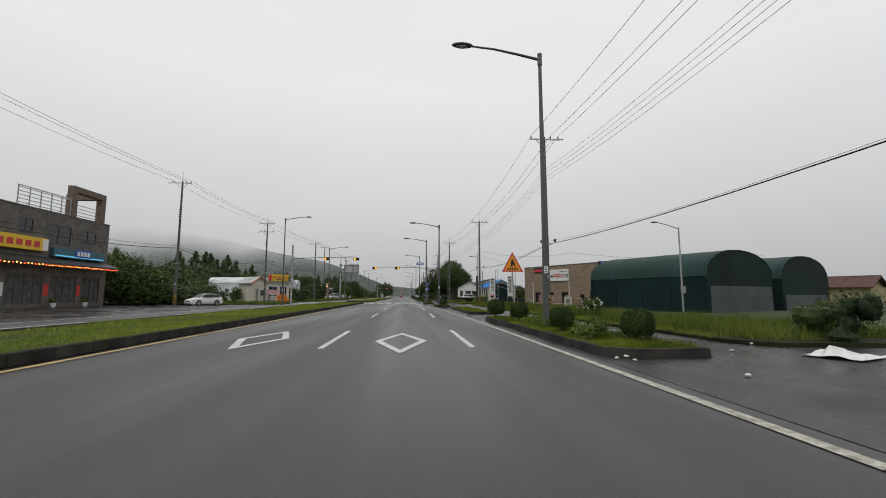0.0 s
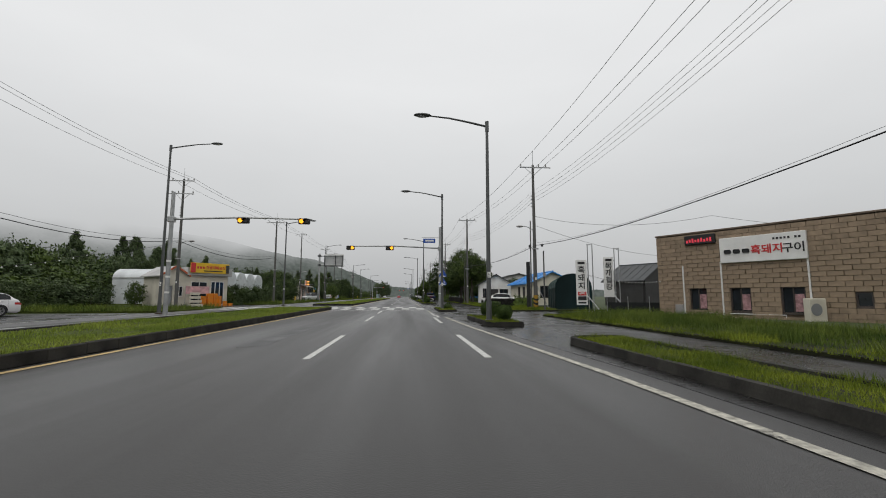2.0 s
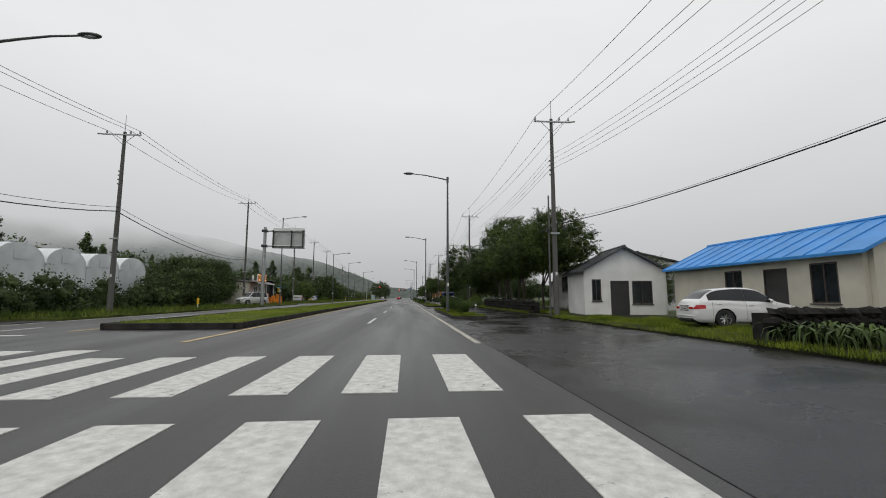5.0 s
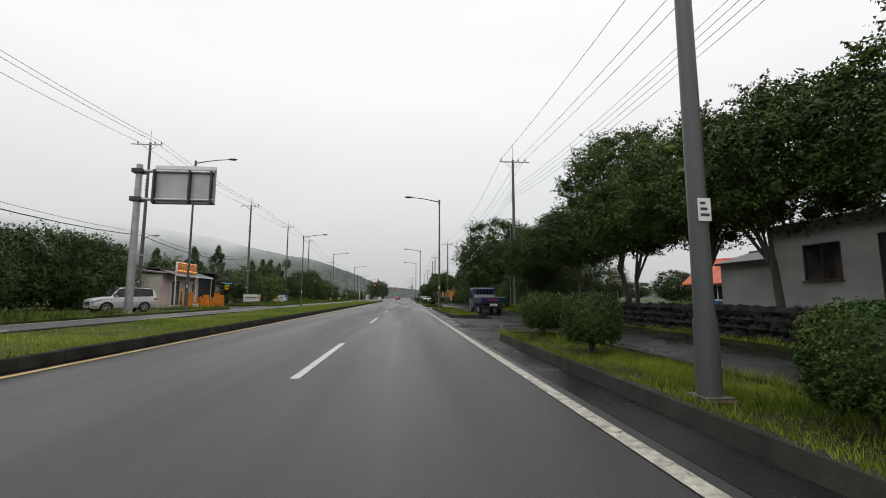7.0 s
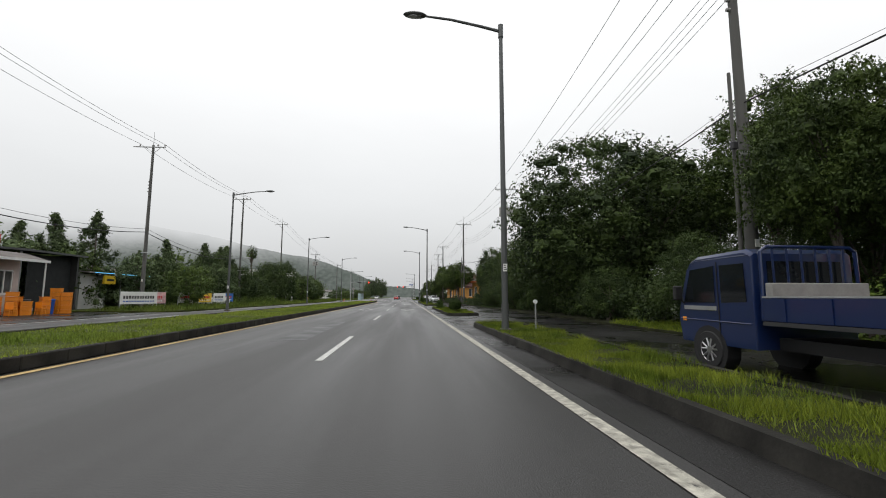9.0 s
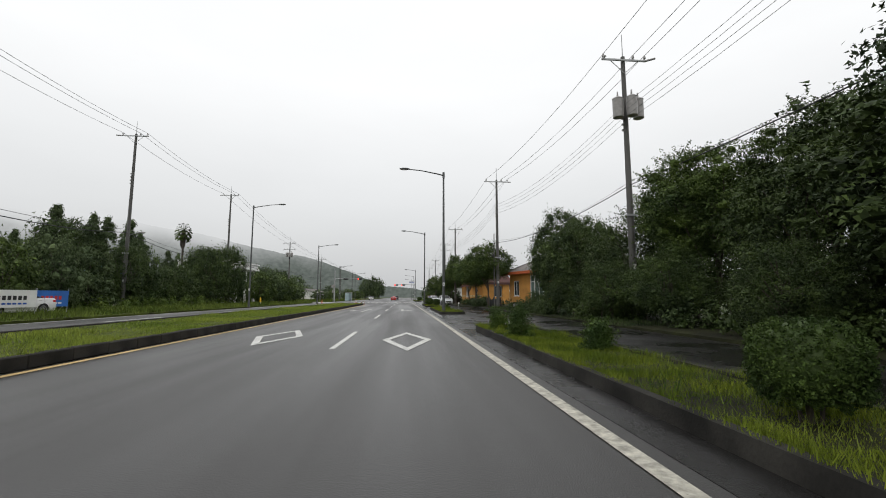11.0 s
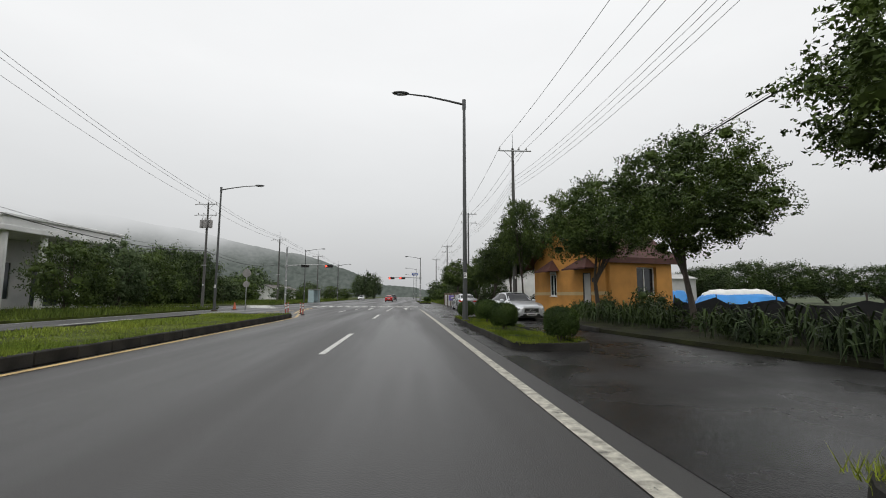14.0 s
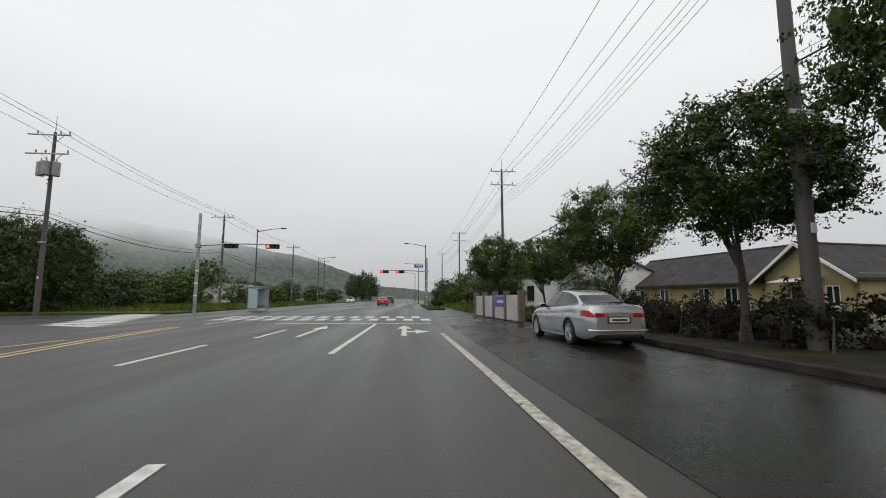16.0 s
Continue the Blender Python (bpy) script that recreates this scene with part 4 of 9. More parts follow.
cable("service_drop", [(11.5, 66, 7.6), (30, 74, 5.6), (52, 95, 6.0)], 0.014, 0.6, CABLE, "thin service cable to a house")
cable("service_drop", [(11.5, 66, 8.4), (24, 60, 7.5), (60, 66, 8.0)], 0.014, 0.8, CABLE, "thin service cable over the side road")
cable("service_drop", [(-25.3, 79.2, 7.3), (-55, 88, 6)], 0.016, 0.8, CABLE, "thin service cable to a farm")


def street_lamp(x, y, h, side, reach=2.7):
    """side -1: the arm reaches to the left, over the road."""
    ob = thing("street_lamp", "tall dark grey street lamp with a long arm", "street lamp", "street lamps", at=pose(x, y, 0.10 if x > 0 else (0.0 if x > -18 else 0.1)))
    part("base_plate", Geo().box(-0.16, 0.16, -0.16, 0.16, 0.085, 0.105, 0.006), POLE_S, ob)
    part("pole", Geo().cyl((0, 0, 0), (0, 0, 0.9), 0.125, 0.12, 12).cyl((0, 0, 0.9), (0, 0, h), 0.105, 0.065, 12), POLE_S, ob, smooth=True)
    part("collar", Geo().cyl((0, 0, h - 0.35), (0, 0, h + 0.12), 0.09, 0.09, 12), POLE_S, ob)
    part("arm", Geo().tube([(0, 0, h - 0.12), (side * reach * 0.3, 0, h + 0.05), (side * reach * 0.65, 0, h + 0.22), (side * reach, 0, h + 0.3)], 0.055, 8, 0.035), POLE_S, ob, smooth=True)
    head = part("lamp_head", Geo().ball((side * (reach + 0.3), 0, h + 0.32), (0.42, 0.17, 0.09), 12), POLE_S, ob, smooth=True)
    part("lens", Geo().ball((side * (reach + 0.32), 0, h + 0.26), (0.26, 0.12, 0.05), 10), LAMP_C, head, smooth=True)
    part("sticker", Geo().box(-0.07, 0.07, -0.118, -0.104, 1.95, 2.2), SIGNW, ob, "white paper notice")
    for q in range(3):
        part("notice_print", Geo().box(-0.05, 0.05 - 0.02 * q, -0.121, -0.1185, 2.0 + 0.065 * q, 2.03 + 0.065 * q), DARKM, ob)
    part("footing", Geo().box(-0.19, 0.19, -0.19, 0.19, -0.1, 0.085, 0.02), RUSTY, ob, "rust-stained concrete footing")
    return ob


for x, y, h in ((5.25, 15.1, 10.3), (3.85, 48.0, 9.1), (3.1, 63.6, 9.4), (3.1, 99.6, 10.3), (3.1, 135.9, 10.5), (2.8, 181.8, 10.6), (2.66, 210.9, 10.3), (3.1, 284, 9.4), (3.1, 322, 9.4), (3.1, 360, 9.4)):
    street_lamp(x, y, h, -1)
for x, y, h in ((-16.9, 60.6, 12.0), (-14.7, 83.0, 10.3), (-19.0, 134.0, 13.2), (-15.8, 161.4, 10.5), (-17.6, 199.8, 11.6), (-16.0, 229.2, 10.5), (-18.6, 272, 9.6), (-18.6, 310, 9.6)):
    street_lamp(x, y, h, 1, 2.9)


def signal(x, y, h, arm_z, reach, heads, lit, label, plate=False, lenses=3):
    """A signal pole whose arm reaches along x; heads at distances along it; lit: which lens of each glows, and in which material."""
    ob = thing("traffic_signal", label, "traffic light", "traffic signals", at=pose(x, y, 0.0))
    s = 1 if reach > 0 else -1
    part("pole", Geo().cyl((0, 0, -0.1), (0, 0, h), 0.14, 0.115, 12), STEEL, ob, smooth=True)
    part("arm", Geo().tube([(0, 0, arm_z - 0.05), (reach * 0.5, 0, arm_z + 0.12), (reach, 0, arm_z + 0.05)], 0.075, 8, 0.045), STEEL, ob, smooth=True)
    part("bracket", Geo().box(-0.2, 0.2, -0.18, 0.18, arm_z - 0.25, arm_z + 0.1, 0.02), STEEL, ob)
    for zc in (1.4, 2.4, 3.4):
        part("band", Geo().cyl((0, 0, zc), (0, 0, zc + 0.12), 0.142, 0.142, 12), SIGNW, ob, "pale reflective band")
    for d, (pick, glow) in zip(heads, lit):
        cx = s * d
        hd = part("signal_head", Geo().box(cx - 0.025 - 0.175 * lenses, cx + 0.025 + 0.175 * lenses, -0.14, 0.08, arm_z - 0.28, arm_z + 0.1, 0.04), BLACK, ob, "black horizontal signal head")
        for k in range(lenses):
            px = cx + (k - (lenses - 1) / 2) * 0.35
            part("visor", Geo().prism([(px + 0.165 * math.cos(a), arm_z - 0.09 + 0.165 * math.sin(a)) for a in [math.pi * q / 8 for q in range(9)]]
                                      + [(px + 0.15 * math.cos(a), arm_z - 0.09 + 0.15 * math.sin(a)) for a in [math.pi * q / 8 for q in range(8, -1, -1)]], "y", -0.36, -0.13), BLACK, hd)
            part("lens", Geo().cyl((px, -0.16, arm_z - 0.09), (px, -0.12, arm_z - 0.09), 0.14, 0.14, 14), glow if k == pick else UNLIT, hd)
        part("hanger", Geo().box(cx - 0.03, cx + 0.03, -0.05, 0.05, arm_z - 0.05, arm_z + 0.14), STEEL, hd)
    if plate:
        pl = part("name_plate", Geo().box(s * 0.45, s * 1.6, -0.04, 0.0, arm_z + 0.45, arm_z + 0.85, 0.01), SIGNBLUE, ob, "small blue street sign")
        part("plate_arm", Geo().tube([(0, 0, arm_z + 0.95), (s * 1.7, 0, arm_z + 0.95)], 0.025), STEEL, pl)
        part("lettering", Geo().box(s * 0.6, s * 1.4, -0.05, -0.042, arm_z + 0.62, arm_z + 0.74), SIGNW, pl)
        part("lettering", Geo().box(s * 0.6, s * 1.3, -0.05, -0.042, arm_z + 0.53, arm_z + 0.57), SIGNW, pl)
    return ob


signal(3.35, 68.8, 7.7, 5.75, -8.6, (4.7, 8.3), ((1, LIT_Y), (1, LIT_Y)), "steel signal pole with two amber lamps over the road", True, 2)
signal(-15.0, 57.8, 8.0, 6.25, 8.9, (4.5, 8.4), ((0, LIT_Y), (0, LIT_Y)), "steel signal pole with two amber lamps from the far side", False, 2)
signal(-16.9, 253.5, 8.2, 5.6, 6.4, (2.6, 5.9), ((0, UNLIT), (0, LIT_R)), "junction signal pole with one red lamp")
signal(2.7, 272, 6.4, 4.7, -6.0, (3.4, 5.4), ((0, LIT_R), (0, LIT_R)), "far junction signal pole with two red lamps", True)


def round_post(x, y, h=0.98):
    ob = thing("marker_post", "slim post with a round white reflector", "marker post", "marker posts", at=pose(x, y, 0.1))
    part("post", Geo().cyl((0, 0, 0), (0, 0, h), 0.028, 0.028, 8), STEEL, ob)
    part("reflector", Geo().cyl((0, -0.03, h - 0.02), (0, 0.03, h - 0.02), 0.07, 0.07, 14), SIGNW, ob)


for x, y in ((4.3, 136.5), (4.3, 51.6), (4.7, 187.9)):
    round_post(x, y, 0.6 if y > 180 else 0.98)


def flexi_post(x, y):
    ob = thing("flexible_post", "orange-red flexible post with white bands", "bollard", "flexible posts", at=pose(x, y, 0))
    part("foot", Geo().cyl((0, 0, 0), (0, 0, 0.06), 0.13, 0.1, 12), BLACK, ob)
    part("tube", Geo().cyl((0, 0, 0.06), (0, 0, 0.8), 0.045, 0.04, 12), REDROOF, ob, smooth=True)
    for z in (0.42, 0.6):
        part("band", Geo().cyl((0, 0, z), (0, 0, z + 0.1), 0.047, 0.046, 12), SIGNW, ob)


for x, y in ((-8.0, 221.2), (-8.4, 223.3), (-6.75, 220.7), (-7.3, 222.3)):
    flexi_post(x, y)

# warning triangle
ws = thing("warning_sign", "orange warning triangle with a red rim on a thin post", "road sign", at=pose(5.25, 19.9, 0.12))
part("post", Geo().cyl((0.12, 0.04, 0), (-0.02, 0.04, 2.4), 0.035, 0.035, 8), STEEL, ws)
part("plate", Geo().prism([(-0.52, 2.25), (0.52, 2.25), (0.0, 3.2)], "y", -0.01, 0.0), SIGNRED, ws)
part("face", Geo().prism([(-0.42, 2.305), (0.42, 2.305), (0.0, 3.075)], "y", -0.016, -0.011), SIGNORANGE, ws)
part("symbol", Geo().prism([(-0.10, 2.5), (-0.03, 2.48), (0.03, 2.62), (0.10, 2.5), (0.15, 2.53), (0.06, 2.74), (0.02, 2.84), (-0.05, 2.84), (-0.08, 2.66)], "y", -0.021, -0.017), BLACK, ws)
for k in range(5):
    part("symbol_stripe", Geo().prism([(-0.27 + 0.115 * k, 2.34), (-0.20 + 0.115 * k, 2.34), (-0.17 + 0.1 * k, 2.45), (-0.23 + 0.1 * k, 2.45)], "y", -0.021, -0.017), BLACK, ws)

# blue triangular signs
bs = thing("path_sign", "two blue triangular path signs on one post", "road sign", at=pose(3.25, 64.6, 0.13))
part("post", Geo().cyl((0, 0.04, 0), (0, 0.04, 3.3), 0.04, 0.04, 8), STEEL, bs)
for z0 in (2.0, 2.68):
    pl = part("plate", Geo().prism([(-0.3, z0), (0.3, z0), (0.3, z0 + 0.16), (0.03, z0 + 0.62), (-0.03, z0 + 0.62), (-0.3, z0 + 0.16)], "y", -0.012, 0.0), SIGNBLUE, bs)
    part("lettering", Geo().box(-0.22, 0.22, -0.02, -0.013, z0 + 0.04, z0 + 0.1), SIGNW, pl)
    if z0 < 2.3:
        for sx in (-0.1, 0.1):
            ring = [(sx + 0.075 * math.cos(2 * math.pi * k / 16), -0.016, z0 + 0.22 + 0.075 * math.sin(2 * math.pi * k / 16)) for k in range(17)]
            part("wheel_symbol", Geo().tube(ring, 0.01, 4), SIGNW, pl)
        part("symbol", Geo().tube([(-0.1, -0.016, z0 + 0.22), (-0.03, -0.016, z0 + 0.34), (0.1, -0.016, z0 + 0.22)], 0.01, 4), SIGNW, pl)
    else:
        part("symbol", Geo().prism([(-0.03, z0 + 0.16), (0.03, z0 + 0.16), (0.02, z0 + 0.42), (-0.02, z0 + 0.42)], "y", -0.019, -0.013), SIGNW, pl)

# direction board on a cantilever, seen from behind
db = thing("direction_board", "grey back of a large road direction board on a cantilever", "road sign", at=pose(-19.2, 126.6, 0.1))
part("pole", Geo().cyl((0, 0, -0.1), (0, 0, 10.6), 0.26, 0.2, 14), STEEL, db, smooth=True)
for z in (8.05, 10.1):
    part("arm", Geo().tube([(-0.3, -0.1, z), (5.2, -0.1, z)], 0.11, 10), STEEL, db, smooth=True)
    part("clamp", Geo().box(-0.36, 0.36, -0.36, 0.3, z - 0.16, z + 0.16, 0.03), DARKM, db)
board = part("board", Geo().box(1.1, 5.3, -0.02, 0.04, 7.75, 10.55), BOARDB, db, "pale grey sheet back of the board")
for x in (1.14, 3.55, 5.05):
    part("rib", Geo().box(x - 0.06, x + 0.06, -0.3, -0.02, 7.75, 10.2), DARKM, board)
for z, mtl in ((7.72, DARKM), (10.2, STEEL)):
    part("rail", Geo().box(1.08, 5.32, -0.1, -0.02, z, z + 0.1), mtl, board)
part("top_strip", Geo().box(1.1, 5.3, -0.05, -0.021, 10.3, 10.55), SIGNW, board, "white edge strip")

# mirror post and round sign backs by the far verge
mp_ = thing("round_sign", "two round grey sign backs on a post", "road sign", at=pose(-12.9, 227.5, 0.1))
part("post", Geo().cyl((0, 0.05, 0), (0, 0.05, 3.4), 0.04, 0.04, 8), STEEL, mp_)
for z, r in ((3.0, 0.33), (2.1, 0.25)):
    part("disc", Geo().cyl((0, -0.02, z), (0, 0.02, z), r, r, 20), PORC, mp_)

# ---- buildings on the near side ----
# stone-brick restaurant
rest, RL = facade("restaurant", "single-storey restaurant of tan split-stone bricks with a flat roof", "building", (15.3, 53.6), (21.0, 42.9))
RH, RD = 4.75, 13.0
holes = [(1.8, 2.7, 0.45, 1.68), (3.85, 4.8, 0.42, 1.68), (6.05, 7.0, 0.4, 1.68), (8.7, 9.25, 0.75, 1.4), (10.0, 11.0, 0.4, 1.82)]
part("wall", wall_with(Geo(), 0, RL, -0.1, RH, 0.1, 0.32, holes), MORTAR, rest)
side_hole = [(6.0, 8.2, 1.7, 2.6)]
part("side_wall", wall_with(Geo(), 0.1, RD, -0.1, RH, -0.22, 0.0, side_hole), MORTAR, rest, at=pose(RL, 0, 0, 0, 0, 90))
part("far_wall", Geo().box(0, 0.22, 0.32, RD, -0.1, RH), MORTAR, rest)
part("back_wall", Geo().box(0, RL, RD - 0.2, RD, -0.1, RH), MORTAR, rest)
part("roof", Geo().box(0.2, RL - 0.2, 0.3, RD - 0.2, RH - 0.5, RH - 0.3), GREYROOF, rest)
part("coping", Geo().box(-0.06, RL + 0.06, 0.0, 0.38, RH, RH + 0.09, 0.015).box(RL - 0.34, RL + 0.08, 0.38, RD, RH, RH + 0.09, 0.015).box(-0.06, 0.3, 0.38, RD, RH, RH + 0.09, 0.015), MORTAR, rest)
for h in holes:
    wn_ = window(rest, *h[:4], y=0.1, bars=1 if h[1] - h[0] > 0.7 else 0, fr=FRAMED)
    if h[1] - h[0] > 0.7 and h[0] < 9:
        part("curtain", Geo().box((h[0] + h[1]) / 2 + 0.02, h[1] - 0.08, 0.145, 0.155, h[2] + 0.1, h[3] - 0.35), CURTAIN, wn_)
for x, z0, z1 in ((1.5, 0.0, 2.95), (3.5, 0.0, 3.05), (7.2, 0.15, 3.2), (11.15, -0.1, 3.5)):
    pp = part("downpipe", Geo().cyl((x, 0.02, z0), (x, 0.02, z1), 0.045, 0.045, 8), FRAMEW, rest, "white plastic downpipe")
    for zz in (0.8, 2.2):
        part("pipe_clip", Geo().box(x - 0.06, x + 0.06, 0.0, 0.1, zz, zz + 0.04), STEEL, pp)
part("gas_pipe", Geo().tube([(2.0, 0.04, 0.32), (6.2, 0.04, 0.32), (6.2, 0.04, 0.18)], 0.025), FRAMEW, rest)
part("gas_pipe", Geo().tube([(11.3, 0.04, 0.1), (11.5, 0.04, 1.6), (12.0, 0.04, 1.7)], 0.025), FRAMEW, rest)
part("meter_box", Geo().box(1.0, 1.45, -0.1, 0.1, 0.1, 0.75, 0.02), PORC, rest)
sb = thing("restaurant_sign", "long white sign with black and red brush lettering", "sign", at=rest.matrix_world @ pose(5.4, -0.06, 3.62))
part("board", Geo().box(-1.85, 1.85, -0.06, 0.13, -0.66, 0.66, 0.02), SIGNW, sb)
letters("lettering", "흑돼지", 0.5, SIGNRED, sb, pose(0.28, -0.075, -0.1), "red painted lettering")
letters("lettering", "구이", 0.5, INK, sb, pose(1.36, -0.075, -0.12), "black painted lettering")
for k in range(3):
    x0 = -1.62 + 0.42 * k
    bars = Geo().box(x0, x0 + 0.32, -0.075, -0.062, -0.2, 0.02, 0.05)
    part("lettering", bars, INK, sb, "plain black bars")
for k in range(7):
    part("lettering", Geo().box(0.55 + 0.15 * k + (0.12 if k > 4 else 0), 0.64 + 0.15 * k + (0.12 if k > 4 else 0), -0.075, -0.062, 0.36, 0.46), INK, sb)
lr = thing("led_board", "small dark scrolling board with red lights", "sign", at=rest.matrix_world @ pose(2.55, -0.05, 4.36))
part("case", Geo().box(-0.8, 0.8, -0.08, 0.14, -0.26, 0.26, 0.02), BLACK, lr)
for k in range(9):
    part("light_row", Geo().box(-0.7 + 0.155 * k, -0.6 + 0.155 * k, -0.09, -0.081, -0.16 + 0.03 * (k % 2), 0.0 + 0.04 * (k % 3)), LED_R, lr)
lp = thing("led_board", "scrolling board with purple lights at a roof corner", "sign", at=pose(20.6, 41.6, 4.25, 0, 0, -18))
part("case", Geo().box(-0.95, 0.95, -0.1, 0.12, -0.5, 0.5, 0.02), BLACK, lp)
part("bracket", Geo().box(-0.1, 0.1, 0.12, 1.6, -0.1, 0.1), STEEL, lp)
for k in range(11):
    part("light_row", Geo().box(-0.82 + 0.15 * k, -0.72 + 0.15 * k, -0.108, -0.101, -0.12 + 0.03 * (k % 3), 0.08 + 0.02 * (k % 2)), LED_P, lp)
part("light_row", Geo().box(-0.6, 0.7, -0.108, -0.101, 0.36, 0.4), LED_P, lp)
ac = thing("air_conditioner", "white outdoor air-conditioner unit beside a brick wall", "air conditioner", at=rest.matrix_world @ pose(7.45, -0.5, 0.08, 0, 0, 62))
part("case", Geo().box(-0.42, 0.42, -0.16, 0.16, 0, 1.05, 0.03), CREAM, ac)
part("grille", Geo().cyl((-0.1, -0.175, 0.55), (-0.1, -0.161, 0.55), 0.27, 0.27, 20), GREYTARP, ac)
tank = thing("gas_tank", "cream gas cylinder standing beside a wall", "gas tank", at=rest.matrix_world @ pose(12.75, -0.6, 0.05))
part("cylinder", Geo().cyl((0, 0, 0.08), (0, 0, 1.25), 0.27, 0.27, 18).cyl((0, 0, 1.25), (0, 0, 1.42), 0.27, 0.15, 18), CREAM, tank, smooth=True)
part("valve_collar", Geo().cyl((0, 0, 1.42), (0, 0, 1.55), 0.13, 0.13, 12), CREAM, tank)
part("foot_ring", Geo().cyl((0, 0, 0), (0, 0, 0.1), 0.23, 0.23, 14), STEEL, tank)
letters("lettering", "LPG", 0.24, INK, tank, pose(0, -0.275, 0.95))
strand = Geo()
for k in range(26):
    u = k / 25
    strand.ball((15.3 - 3.6 * u, 53.4 + 3.4 * u, 2.1 - 0.5 * 4 * u * (1 - u) * 0.6 + 0.7 * u), 0.035, 6)
fl = thing("fairy_lights", "string of small white bulbs from a roof edge", "string lights", at=pose(0, 0, 0))
part("bulbs", strand, SIGNW, fl)
part("wire", Geo().tube([(15.3 - 3.6 * k / 10, 53.4 + 3.4 * k / 10, 2.13 - 1.2 * (k / 10) * (1 - k / 10) + 0.07 * k) for k in range(11)], 0.008, 4), CABLE, fl)


def tent(name, label, left, corner, width, eave, apex, back=9.0, panel=0.0, second=False):
    """A tarpaulin tunnel: its long side runs from left to corner, its arched end faces the oncoming road."""
    ob, L = facade(name, label, "tent", left, corner)
    prof = []
    for k in range(13):
        a = math.pi * k / 12
        prof.append((width / 2 - width / 2 * math.cos(a), eave + (apex - eave) * math.sin(a) ** 0.8))
    n = len(prof)
    x0 = L - back
    g = Geo()
    g.add([(x0, y, z) for y, z in prof] + [(L, y, z) for y, z in prof], [(i, i + 1, n + i + 1, n + i) for i in range(n - 1)])
    g.add([(x0, y, z - 0.06) for y, z in prof] + [(L, y, z - 0.06) for y, z in prof], [(i, n + i, n + i + 1, i + 1) for i in range(n - 1)])
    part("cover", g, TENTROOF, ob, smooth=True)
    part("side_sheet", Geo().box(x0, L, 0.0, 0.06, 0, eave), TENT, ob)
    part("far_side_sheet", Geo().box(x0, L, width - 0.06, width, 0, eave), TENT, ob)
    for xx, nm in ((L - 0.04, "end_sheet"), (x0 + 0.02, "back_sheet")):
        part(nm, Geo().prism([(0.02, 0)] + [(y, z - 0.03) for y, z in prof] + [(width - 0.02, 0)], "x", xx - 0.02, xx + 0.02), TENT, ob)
    if panel:
        part("front_panel", Geo().box(L + 0.001, L + 0.05, 0.3, width - 0.3, 0, panel), DARKTARP, ob, "dark grey tarpaulin skirt")
    for k in range(5):
        xx = x0 + 0.2 + (L - x0 - 0.4) * k / 4
        part("hoop", Geo().tube([(xx, y * 1.004 - 0.01, z + 0.004) for y, z in prof], 0.02, 5), TENTROOF, ob)
        part("post", Geo().cyl((xx, -0.02, 0), (xx, -0.02, eave), 0.02, 0.02, 6), TENT, ob)
    part("eave_rope", Geo().tube([(x0, -0.02, eave), (L, -0.02, eave)], 0.02, 5), TENTROOF, ob)
    return ob


tent("tarpaulin_tunnel", "dark green tarpaulin storage tunnel beside a restaurant", (16.2, 34.1), (19.9, 26.4), 9.2, 2.55, 4.5, 9.5, 1.9)
tent("tarpaulin_tunnel", "second dark green tarpaulin tunnel set farther back", (24.2, 40.1), (29.0, 30.4), 9.2, 2.55, 4.5, 9.5, 1.3)
tent("tarpaulin_shed", "low dark green tarpaulin shed at a side road", (16.5, 77.0), (13.0, 64.9), 3.0, 1.95, 3.15, 12.4)

yl = thing("yard_lamp", "slim grey yard lamp with a short arm beside a tunnel", "street lamp", at=pose(17.6, 25.6, 0.1))
part("pole", Geo().cyl((0, 0, 0), (0, 0, 5.5), 0.055, 0.045, 8), STEEL, yl, smooth=True)
part("arm", Geo().tube([(0, 0, 5.4), (-0.8, -0.2, 5.6), (-1.7, -0.4, 5.75)], 0.025, 6), STEEL, yl)
part("lamp_head", Geo().ball((-1.9, -0.45, 5.74), (0.25, 0.1, 0.06), 10), PORC, yl, smooth=True)
part("meter_box", Geo().box(-0.14, 0.14, -0.16, -0.05, 1.3, 1.75, 0.01), PORC, yl)
dp = thing("delineator_post", "slim white roadside post with a round reflector", "marker post", at=pose(4.45, 94.84, 0.10))
part("post", Geo().cyl((0, 0, 0), (0, 0, 0.6), 0.022, 0.022, 8), STEEL, dp)
part("reflector", Geo().cyl((0, -0.02, 0.63), (0, 0.02, 0.63), 0.06, 0.06, 16), SIGNW, dp)
bt = thing("blue_tarpaulin", "crumpled blue tarpaulin thrown over a vegetable plot", "tarpaulin", at=pose(12.4, 129.6, 0.1, 0, 0, 60))
tg = Geo()
for i in range(9):
    for j in range(7):
        edge = min(i, 8 - i, j, 6 - j)
        tg.v.append((i * 0.32 - 1.28, j * 0.3 - 0.9, (0.0 if edge == 0 else 0.65 if edge == 1 else 0.85) + 0.22 * noise.noise(Vector((i * 0.7, j * 0.8, 4)))))
tg.f = [(i * 7 + j, (i + 1) * 7 + j, (i + 1) * 7 + j + 1, i * 7 + j + 1) for i in range(8) for j in range(6)]
part("sheet", tg, BLUEROOF, bt, smooth=True)

